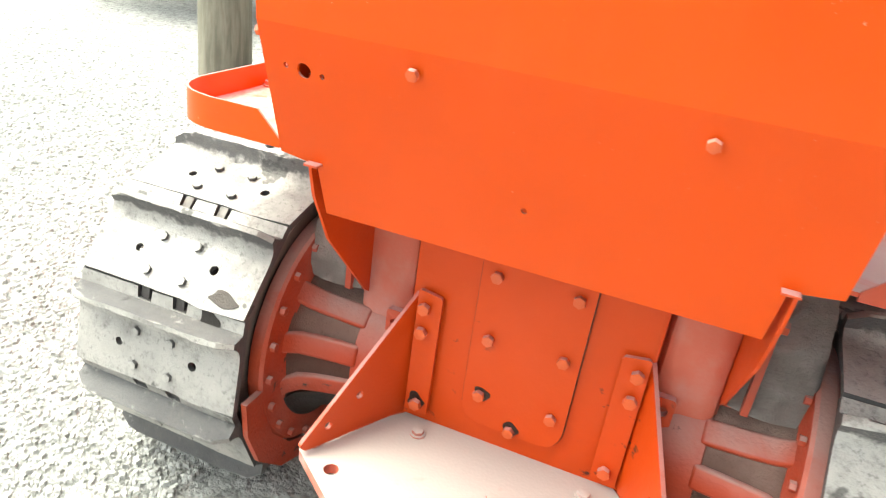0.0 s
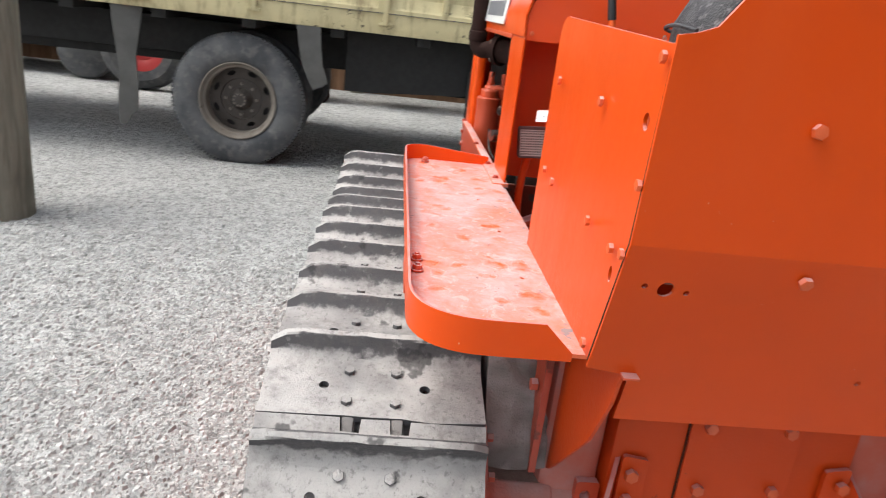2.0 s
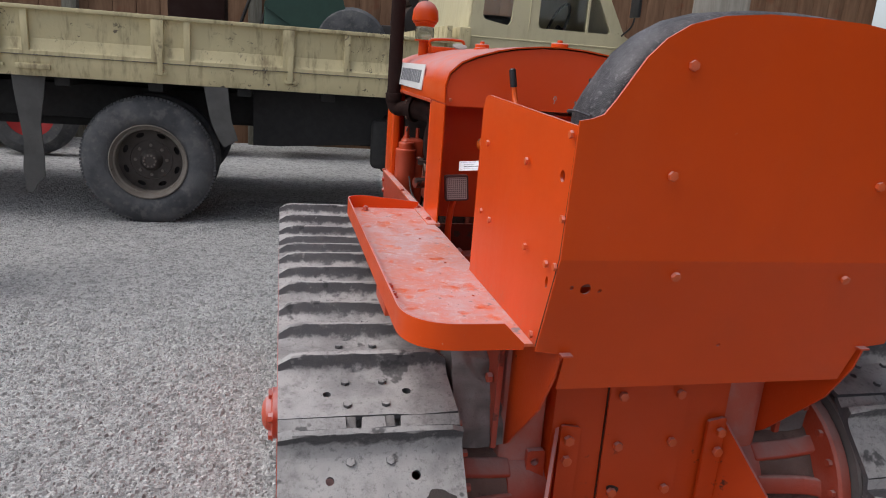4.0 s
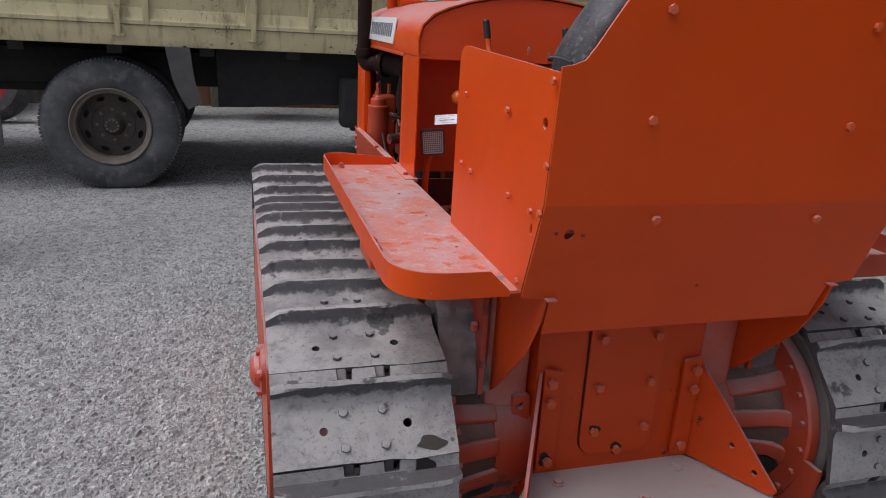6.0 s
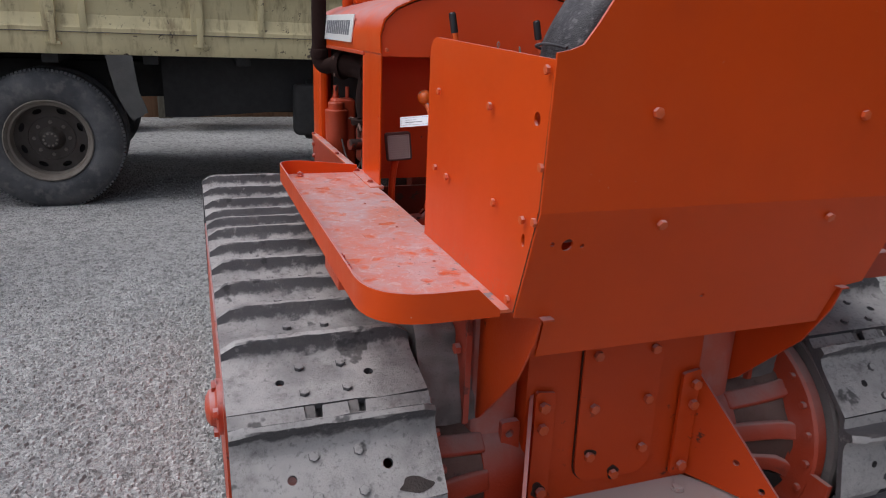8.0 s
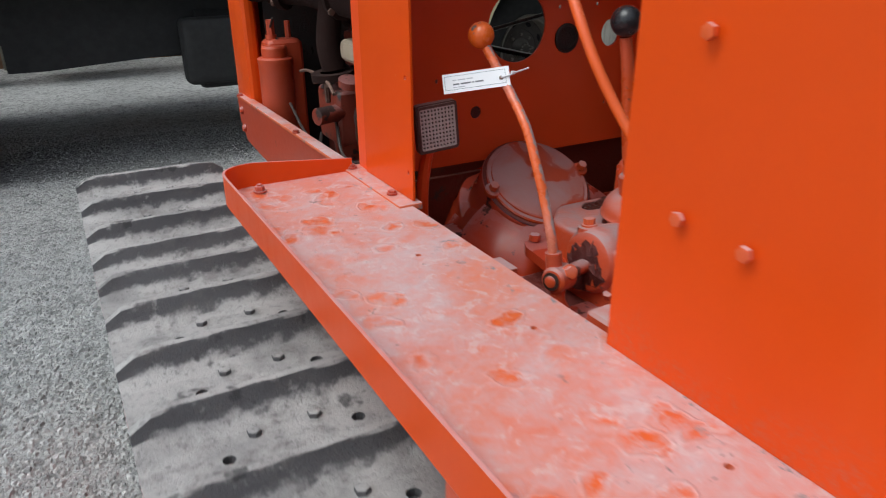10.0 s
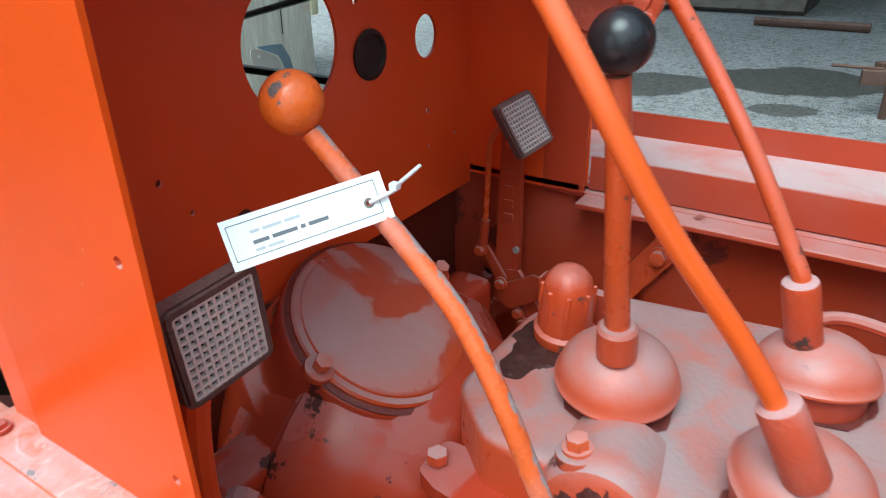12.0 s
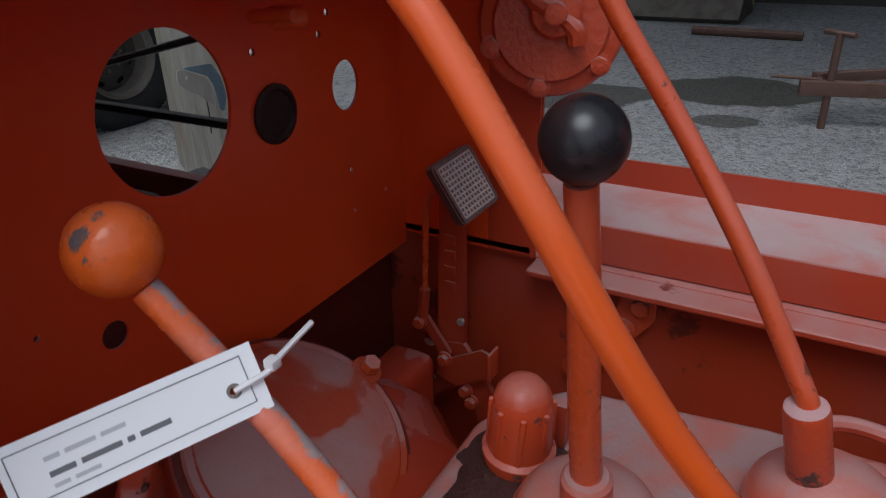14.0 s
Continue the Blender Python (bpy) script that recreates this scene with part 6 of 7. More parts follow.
def brake_linkage():
    """Pedal arm, pull rod, latch and toothed sector beside the right rail."""
    bm = bm_new()
    plate(bm, rounded([(1.172, 0.925), (1.203, 0.925), (1.211, 0.72), (1.196, 0.688), (1.172, 0.70)], 0.008, seg=3), 0.012, ON_X(0.302))
    ob = part("brake_arm", bm, M_RAIL, tractor, "dusty orange brake pedal arm with ratchet")
    for k in range(4):
        mark = bm_new()
        box(mark, 0.3000, 0.3025, 1.182, 1.198, 0.786 + 0.022 * k, 0.798 + 0.022 * k, 0.001)
        part("cast_mark", mark, M_RAIL, ob)
    rod = bm_new()
    tube(rod, [(0.268, 1.182, 0.945), (0.283, 1.210, 0.910), (0.289, 1.218, 0.85), (0.290, 1.222, 0.79), (0.290, 1.228, 0.735)], 0.0042, 8)
    part("pull_rod", rod, M_LEVER_OLD, ob)
    sleeve = bm_new()
    tube(sleeve, [(0.290, 1.222, 0.785), (0.290, 1.227, 0.742)], 0.0072, 10, steps=0)
    part("rod_sleeve", sleeve, M_RAIL, ob)
    link = bm_new()
    plate(link, rounded([(1.236, 0.742), (1.222, 0.742), (1.186, 0.692), (1.198, 0.678)], 0.005, seg=3), 0.006, ON_X(0.292))
    part("rod_link", link, M_RAIL, ob)
    latch = bm_new()
    plate(latch, rounded([(1.206, 0.676), (1.140, 0.714), (1.118, 0.708), (1.122, 0.678), (1.178, 0.645), (1.204, 0.655)], 0.005, seg=3), 0.004, ON_X(0.288))
    part("latch", latch, M_RAIL, ob)
    turned = bm_new()
    box(turned, 0.260, 0.287, 1.1135, 1.1175, 0.690, 0.730, 0.0015)
    part("latch_lip", turned, M_CASE, ob)
    strip = bm_new()
    plate(strip, rounded([(1.204, 0.702), (1.172, 0.708), (1.103, 0.602), (1.140, 0.570)], 0.008, seg=3), 0.008, ON_X(0.301))
    part("lower_arm", strip, M_RAIL, ob)
    bolts("link_bolt", ob, [((x, y, z), (-1, 0, 0)) for x, y, z in ((0.289, 1.193, 0.686), (0.289, 1.229, 0.735), (0.299, 1.167, 0.636), (0.299, 1.158, 0.620), (0.299, 1.124, 0.598))], M_CASE, r=0.008, h=0.009)
    gear = bm_new()
    outline = []
    for k in range(26):
        a = math.radians(2 + 88 * k / 25)
        reach = 0.120 if k % 2 else 0.111
        outline.append((1.15 + reach * math.cos(a), 0.543 + reach * math.sin(a)))
    outline += [(1.15 + 0.092 * math.cos(math.radians(a)), 0.543 + 0.092 * math.sin(math.radians(a))) for a in range(90, 0, -12)]
    plate(gear, outline, 0.007, ON_X(0.308))
    part("ratchet", gear, M_RAIL, ob)
    peg = bm_new()
    cyl(peg, 0.005, 0.005, facing((0.301, 1.174, 0.743), (-1, 0, 0)), 12)
    part("peg", peg, M_TIN, ob)
    return ob


brake_linkage()


def filter_bowl():
    bm = bm_new()
    root = Matrix.Translation((0.053, 0.988, 0.792)) @ pose(0, 0, 0, 4, -4, 0) @ Matrix.Diagonal((0.86, 0.86, 0.93, 1))
    lathe(bm, [(0.0, 0.0), (0.036, 0.0), (0.038, 0.008), (0.038, 0.013), (0.033, 0.017), (0.0315, 0.055), (0.0305, 0.068), (0.027, 0.080), (0.020, 0.089), (0.010, 0.0935), (0.0, 0.095)], root, 28)
    ob = part("breather_cap", bm, M_CAP, tractor, "ribbed orange breather cap", angle=45)
    for a in range(20, 380, 45):
        rib = bm_new()
        box(rib, 0.022, 0.0336, -0.0032, 0.0032, 0.011, 0.072, 0.0025, m=root @ pose(0, 0, 0, -2, 0, a))
        part("cap_rib", rib, M_CAP, ob)
    bolts("clamp_bolt", ob, [((0.092, 0.985, 0.80), (1, 0, 0.2))], M_CASE, r=0.012, h=0.012)
    # oil seeped out round the foot of the cap
    for x, y, r, stretch in ((0.046, 0.985, 0.050, 1.0), (0.0, 1.008, 0.024, 1.4)):
        seep = bm_new()
        lathe(seep, [(1.0, -0.002), (0.96, 0.0008), (0.6, 0.0016), (0.3, 0.0018), (0.0, 0.002)], Matrix.Translation((x, y, 0.7885)) @ Matrix.Diagonal((r * stretch, r, 1, 1)), 48)
        for v in seep.verts:
            v.co += Vector((noise.noise(v.co * 55) * 0.012, noise.noise(v.co * 50 + Vector((2, 0, 0))) * 0.012, 0))
        part("oil_seep", seep, M_SEEP, ob, "dark oil seeped round the cap")
    stay = bm_new()
    box(stay, 0.08, 0.094, 0.955, 1.0, 0.79, 0.836, 0.003)
    part("cap_stay", stay, M_RAIL, ob)
    return ob


filter_bowl()
bm = bm_new()
tube(bm, [(0.12, 0.775, 0.803), (0.172, 0.766, 0.815), (0.193, 0.738, 0.818), (0.190, 0.69, 0.815), (0.172, 0.632, 0.809)], 0.0075, 10)
part("shift_rod", bm, M_RAIL, tractor, "bent orange shift rod")
bm = bm_new()
box(bm, 0.262, 0.345, 0.618, 0.626, 0.80, 0.862, 0.003)
bracket_ob = part("rod_bracket", bm, M_CASE, tractor)
bolts("bracket_bolt", bracket_ob, [((0.325, 0.627, 0.845), (0, 1, 0)), ((0.325, 0.617, 0.845), (0, -1, 0))], M_CASE, r=0.010, h=0.009)


def round_housing():
    """Round cast cover on the inside of the cowl's right edge."""
    bm = bm_new()
    root = facing((0.345, 1.084, 1.118), (-1, -0.35, 0.05))
    lathe(bm, [(0.0, -0.06), (0.070, -0.06), (0.078, -0.05), (0.080, -0.006), (0.076, 0.0), (0.064, 0.003), (0.060, 0.010), (0.0, 0.012)], root, 40)
    ob = part("round_housing", bm, M_CAST, tractor, "round orange cast gear housing with bolts", angle=35)
    hub = bm_new()
    lathe(hub, [(0.026, 0.010), (0.028, 0.020), (0.024, 0.026), (0.012, 0.028), (0.011, 0.042), (0.0, 0.043)], root @ Matrix.Translation((0.005, 0.012, 0)), 22)
    tube(hub, [root @ Vector((0.005, 0.012, 0.02)), root @ Vector((-0.02, 0.03, 0.022)), root @ Vector((-0.03, 0.05, 0.02))], 0.012, 10)
    tube(hub, [root @ Vector((0.005, 0.012, 0.02)), root @ Vector((0.025, -0.005, 0.022)), root @ Vector((0.028, -0.02, 0.02))], 0.010, 10)
    part("hub_lug", hub, M_CAST, ob)
    way = root.to_3x3() @ Vector((0, 0, 1))
    bolts("housing_bolt", ob, [(root @ Vector((0.068 * math.cos(a), 0.068 * math.sin(a), 0.002)), way) for a in np.linspace(0.4, 5.6, 6)], M_CAST, r=0.010, h=0.010)
    return ob


round_housing()
bm = bm_new()
box(bm, -0.275, -0.215, 0.955, 1.01, 0.722, 0.730, 0.002, m=Matrix.Translation((0, 0, 0)))
box(bm, -0.365, -0.26, 0.965, 1.0, 0.716, 0.722, 0.002)
part("step_tab", bm, M_CAST, tractor, "small dusty pink step tab")
bm = bm_new()
tube(bm, [(-0.36, 0.84, 0.715), (-0.28, 0.83, 0.70), (-0.20, 0.80, 0.69)], 0.010, 8)
part("cross_link", bm, M_CAST, tractor)
bm = bm_new()
tube(bm, [(-0.345, 1.13, 0.69), (-0.28, 1.155, 0.705), (-0.242, 1.172, 0.716)], 0.018, 10)
part("link_stub", bm, M_CAST, tractor)


# cardboard tag tied to the clutch lever
def lever_tag():
    u = Vector((0.093, -0.055, 0.015)).normalized()
    v = Vector((0.0045, 0.015, 0.029))
    v = (v - u * v.dot(u)).normalized()
    w = u.cross(v)
    m = Matrix((u, v, w)).transposed().to_4x4()
    m.translation = Vector((-0.2005, 1.0215, 1.051)) + w * 0.010 - u * 0.001
    ob = thing("lever_tag", "white laminated card tag tied to the clutch lever", "tag", at=(-0.21, 1.03, 1.03))
    W, H = 0.106, 0.0315
    def sub(name, bm, mat, parent=ob, label=""):
        for vtx in bm.verts:
            vtx.co -= Vector(ob.location)
        return part(name, bm, mat, parent, label)
    bm = bm_new()
    plate(bm, [(-W, -H), (0, -H), (0, 0), (-W, 0)], 0.0008, m, [circle(-0.0135, -0.0178, 0.0020, seg=14)])
    card = sub("card", bm, M_TAG)
    ink = bm_new()
    for x0, x1, y0, y1 in ((-0.103, -0.006, -0.0045, -0.0040), (-0.103, -0.006, -0.0265, -0.0260), (-0.103, -0.1025, -0.026, -0.0045), (-0.0065, -0.006, -0.026, -0.0045)):
        box(ink, x0, x1, y0, y1, 0.0009, 0.0011, m=m)
    sub("border_line", ink, M_INK)
    words = bm_new()
    x = -0.090
    for w_len in (0.010, 0.016, 0.003, 0.013):
        box(words, x, x + w_len, -0.0192, -0.0168, 0.0009, 0.0011, m=m)
        x += w_len + 0.0022
    sub("printed_line", words, M_INK)
    pale = bm_new()
    x = -0.090
    for w_len in (0.006, 0.012, 0.010):
        box(pale, x, x + w_len, -0.0123, -0.0104, 0.0009, 0.0011, m=m)
        x += w_len + 0.002
    x = -0.090
    for w_len in (0.006, 0.010):
        box(pale, x, x + w_len, -0.0238, -0.0221, 0.0009, 0.0011, m=m)
        x += w_len + 0.002
    sub("printed_line", pale, M_INK_PALE)
    eye = bm_new()
    lathe(eye, [(0.0020, 0.0007), (0.0034, 0.0009), (0.0034, 0.0012), (0.0020, 0.0012)], m @ Matrix.Translation((-0.0135, -0.0178, 0)), 16)
    sub("eyelet", eye, M_RIM)
    tie = bm_new()
    a = m @ Vector((-0.0135, -0.0178, 0.002))
    b = m @ Vector((0.003, -0.0155, 0.004))
    tube(tie, [a, b, b + Vector((0.008, 0.001, 0.002)), b + Vector((0.033, 0.001, 0.007))], 0.0015, 6)
    box(tie, -0.003, 0.003, -0.003, 0.003, -0.002, 0.003, 0.0008, m=Matrix.Translation(b + Vector((0.003, 0, 0.002))))
    sub("cable_tie", tie, M_TIE)
    return ob


lever_tag()


# ---- flatbed truck ----
truck = thing("flatbed_truck", "old cream flatbed truck with weathered wooden drop sides", "truck", at=(0, 0, 0))
BED_Y = 4.44


def bed():
    z0, z1, xl, xr = 1.045, 1.515, -6.2, 0.42
    bm = bm_new()
    box(bm, xl, xr, BED_Y + 0.03, BED_Y + 2.25, 1.13, 1.17, 0.004)
    ob = part("bed_floor", bm, M_CHASSIS, truck)
    low = bm_new()
    box(low, xl, xr, BED_Y, BED_Y + 0.05, z0, 1.185, 0.008)
    part("bed_rail", low, M_CREAM, truck, "cream painted lower bed rail, chipped")
    board = bm_new()
    box(board, xl, xr, BED_Y + 0.018, BED_Y + 0.045, 1.19, 1.49, 0.003)
    side = part("drop_side", board, M_CREAM, truck, "weathered cream drop side")
    step = bm_new()
    plate(step, [(BED_Y + 0.018, 1.19), (BED_Y - 0.012, 1.19), (BED_Y - 0.012, 1.215), (BED_Y + 0.004, 1.235), (BED_Y + 0.012, 1.29), (BED_Y + 0.018, 1.30)], xr - xl, ON_X(xl))
    part("side_moulding", step, M_CREAM, side)
    top = bm_new()
    box(top, xl, xr, BED_Y - 0.022, BED_Y + 0.05, 1.488, z1, 0.006)
    part("top_rail", top, M_CREAM, side)
    for x, wide in ((-0.79, 0.085), (-1.70, 0.085), (-2.75, 0.085), (-3.8, 0.085)):
        post = bm_new()
        box(post, x - wide / 2, x + wide / 2, BED_Y - 0.020, BED_Y + 0.018, 1.195, 1.487, 0.005)
        part("side_post", post, M_CREAM, side)
        latch = bm_new()
        box(latch, x - 0.005, x + 0.035, BED_Y - 0.034, BED_Y - 0.021, 1.11, 1.30, 0.005)
        cyl(latch, 0.022, 0.03, facing((x + 0.015, BED_Y - 0.002, 1.125), (0, -1, 0)), 14, bevel=0.004)
        box(latch, x - 0.03, x + 0.06, BED_Y - 0.03, BED_Y - 0.001, 1.105, 1.125, 0.004)
        part("latch", latch, M_CREAM, side)
    for x in (-0.36, -1.50, -2.55):
        rib = bm_new()
        box(rib, x - 0.022, x + 0.022, BED_Y - 0.014, BED_Y + 0.018, 1.195, 1.487, 0.004)
        part("side_rib", rib, M_CREAM, side)
    far = bm_new()
    box(far, xl, xr, BED_Y + 2.22, BED_Y + 2.26, 1.045, 1.51, 0.004)
    part("far_side", far, M_CREAM, truck)
    head = bm_new()
    box(head, 0.40, 0.44, BED_Y, BED_Y + 2.26, 1.045, 1.62, 0.004)
    part("headboard", head, M_CREAM, truck)
    hook = bm_new()
    box(hook, -2.62, -2.40, BED_Y - 0.02, BED_Y - 0.001, 1.09, 1.13, 0.008)
    part("rope_hook", hook, M_CREAM, truck)
    for y in (BED_Y + 0.55, BED_Y + 1.55):
        beam = bm_new()
        box(beam, -5.0, 4.2, y, y + 0.12, 0.72, 0.98, 0.01)
        part("chassis_beam", beam, M_CHASSIS, truck, "dark dirty chassis beam")
    for x in np.arange(-5.5, 0.4, 0.62):
        bearer = bm_new()
        box(bearer, x, x + 0.10, BED_Y + 0.05, BED_Y + 2.2, 0.985, 1.125, 0.006)
        part("cross_bearer", bearer, M_CHASSIS, truck)
    # black box added as the deep shade under the bed
    box_bm = bm_new()
    box(box_bm, -5.4, -1.25, BED_Y + 0.70, BED_Y + 0.90, 0.64, 0.975, 0.02)
    part("underbed_backdrop", box_bm, M_CHASSIS, truck, "dark backdrop added for the shade under the bed")
    locker = bm_new()
    box(locker, -1.0, 0.5, BED_Y + 0.35, BED_Y + 0.53, 0.62, 0.97, 0.02)
    part("side_locker", locker, M_CHASSIS, truck)
    skirt = bm_new()
    plate(skirt, [(-1.05, 1.04), (-1.05, 0.60), (-0.85, 0.60), (0.40, 0.68), (0.40, 1.04)], 0.03, ON_Y(BED_Y + 0.28))
    part("side_skirt", skirt, M_CHASSIS, truck)
    return ob


bed()


def truck_wheel(x, y, dual=False, rubber=M_TYRE, iron=M_RIM):
    """Outer wheel with its face at y; the tyre's tread has side lugs."""
    root = facing((x, y, 0.464), (0, -1, 0))
    deep = root @ Matrix.Translation((0, 0, -0.045))
    bm = bm_new()
    R = 0.478
    lathe(bm, [(0.262, -0.20), (0.275, -0.235), (0.36, -0.245), (0.44, -0.225), (0.470, -0.19), (R, -0.17), (R, -0.045), (0.470, -0.022), (0.44, 0.008), (0.40, 0.022), (0.34, 0.026), (0.285, 0.014), (0.262, -0.02)], root, 72)
    wheel = part("wheel", bm_new(), rubber, truck, "dusty truck wheel with vented disc")
    tyre = part("tyre", bm, rubber, wheel, "dusty black tyre", angle=45)
    lug = bm_new()
    for k in range(110):
        t = root @ pose(0, 0, 0, 0, 0, 360 * k / 110)
        box(lug, R - 0.030, R + 0.003, -0.008, 0.008, -0.085, -0.016, m=t)
    part("tread_lug", lug, rubber, wheel)
    rim = bm_new()
    lathe(rim, [(0.278, 0.012), (0.278, 0.019), (0.271, 0.021), (0.263, 0.010), (0.252, -0.012), (0.240, -0.018), (0.236, -0.032), (0.236, -0.16), (0.30, -0.17)], root, 56)
    part("rim", rim, iron, wheel, "dusty brown wheel rim")
    disc = bm_new()
    hole_list = []
    for k in range(8):
        a = 2 * math.pi * (k + 0.5) / 8
        c, s = math.cos(a), math.sin(a)
        hole_list.append([(0.196 * c - (0.032 * math.cos(t)) * s + 0.017 * math.sin(t) * c, 0.196 * s + (0.032 * math.cos(t)) * c + 0.017 * math.sin(t) * s) for t in np.linspace(0, 2 * math.pi, 15)[:-1]])
    plate(disc, circle(0, 0, 0.238, seg=48), 0.008, deep @ Matrix.Translation((0, 0, -0.085)), hole_list)
    part("wheel_disc", disc, M_DISC, wheel)
    hub = bm_new()
    lathe(hub, [(0.15, -0.070), (0.145, -0.082), (0.135, -0.09), (0.09, -0.094), (0.074, -0.05), (0.058, -0.02), (0.054, -0.006), (0.047, -0.002), (0.0, 0.0)], deep, 32)
    part("hub", hub, M_HUB, wheel, "greasy wheel hub")
    for count, far, r, h, z in ((10, 0.042, 0.008, 0.012, -0.004), (8, 0.112, 0.013, 0.03, -0.094)):
        bolts("wheel_nut", wheel, [(deep @ Vector((far * math.cos(2 * math.pi * k / count), far * math.sin(2 * math.pi * k / count), z)), (0, -1, 0)) for k in range(count)], M_RIM, r=r, h=h, washer=False)
    # near-black disc that closes the view through the vent holes
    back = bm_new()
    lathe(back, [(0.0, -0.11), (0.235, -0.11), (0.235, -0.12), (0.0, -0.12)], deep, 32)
    part("backing_disc", back, M_HOLE, wheel)
    if dual:
        inner = bm_new()
        lathe(inner, [(0.262, -0.53), (0.36, -0.56), (0.44, -0.54), (R, -0.49), (R, -0.36), (0.44, -0.31), (0.36, -0.29), (0.262, -0.31)], root, 60)
        part("inner_tyre", inner, M_TYRE, wheel)
    return wheel


truck_wheel(-1.797, 4.50, dual=True)
# front tyre in chassis black: the wheel arch's shade put into its colour
truck_wheel(2.55, 4.80, rubber=M_CHASSIS)
# wheels of the far side
for wx in (-1.797, 2.55):
    bm = bm_new()
    lathe(bm, [(0.0, 0.0), (0.27, 0.0), (0.44, 0.02), (0.478, 0.06), (0.478, 0.2), (0.44, 0.25), (0.0, 0.26)], facing((wx, BED_Y + 2.2, 0.474), (0, -1, 0)), 40)
    part("far_tyre", bm, M_TYRE, truck)


def mudflap(outline, y, lean, curl):
    """A torn rubber sheet that hangs from the bed, leaning and curled."""
    bm = bm_new()
    plate(bm, outline, 0.012, ON_Y(y), cuts=(0.35, 0.45, 0.55, 0.65, 0.75, 0.85, 0.95), bend=lambda u, v: lean * (1.04 - v) + curl * math.sin(7 * v + 9 * u))
    return part("mudflap", bm, M_FLAP, truck, "torn grey rubber mudflap", angle=60)


mudflap([(-1.390, 1.045), (-1.222, 1.045), (-1.212, 0.93), (-1.196, 0.80), (-1.160, 0.70), (-1.150, 0.66), (-1.172, 0.655), (-1.190, 0.635), (-1.215, 0.628), (-1.252, 0.606), (-1.275, 0.640), (-1.325, 0.74), (-1.352, 0.82), (-1.372, 0.93)], 4.46, 0.05, 0.018)
mudflap([(-2.66, 1.045), (-2.455, 1.045), (-2.47, 0.90), (-2.495, 0.71), (-2.492, 0.50), (-2.503, 0.33), (-2.55, 0.285), (-2.585, 0.215), (-2.626, 0.222), (-2.640, 0.40), (-2.622, 0.60), (-2.638, 0.80)], 4.48, 0.0, 0.020)
bm = bm_new()
cyl(bm, 0.24, 1.0, facing((-0.02, BED_Y + 0.30, 0.66), (1, 0, 0)) , 28, bevel=0.02)
part("fuel_tank", bm, M_CHASSIS, truck)
bm = bm_new()
box(bm, -0.13, 0.22, 4.50, 4.66, 0.475, 0.86, 0.05, seg=4)
part("front_flap", bm, M_CHASSIS, truck, "dark rubber guard under the bed")


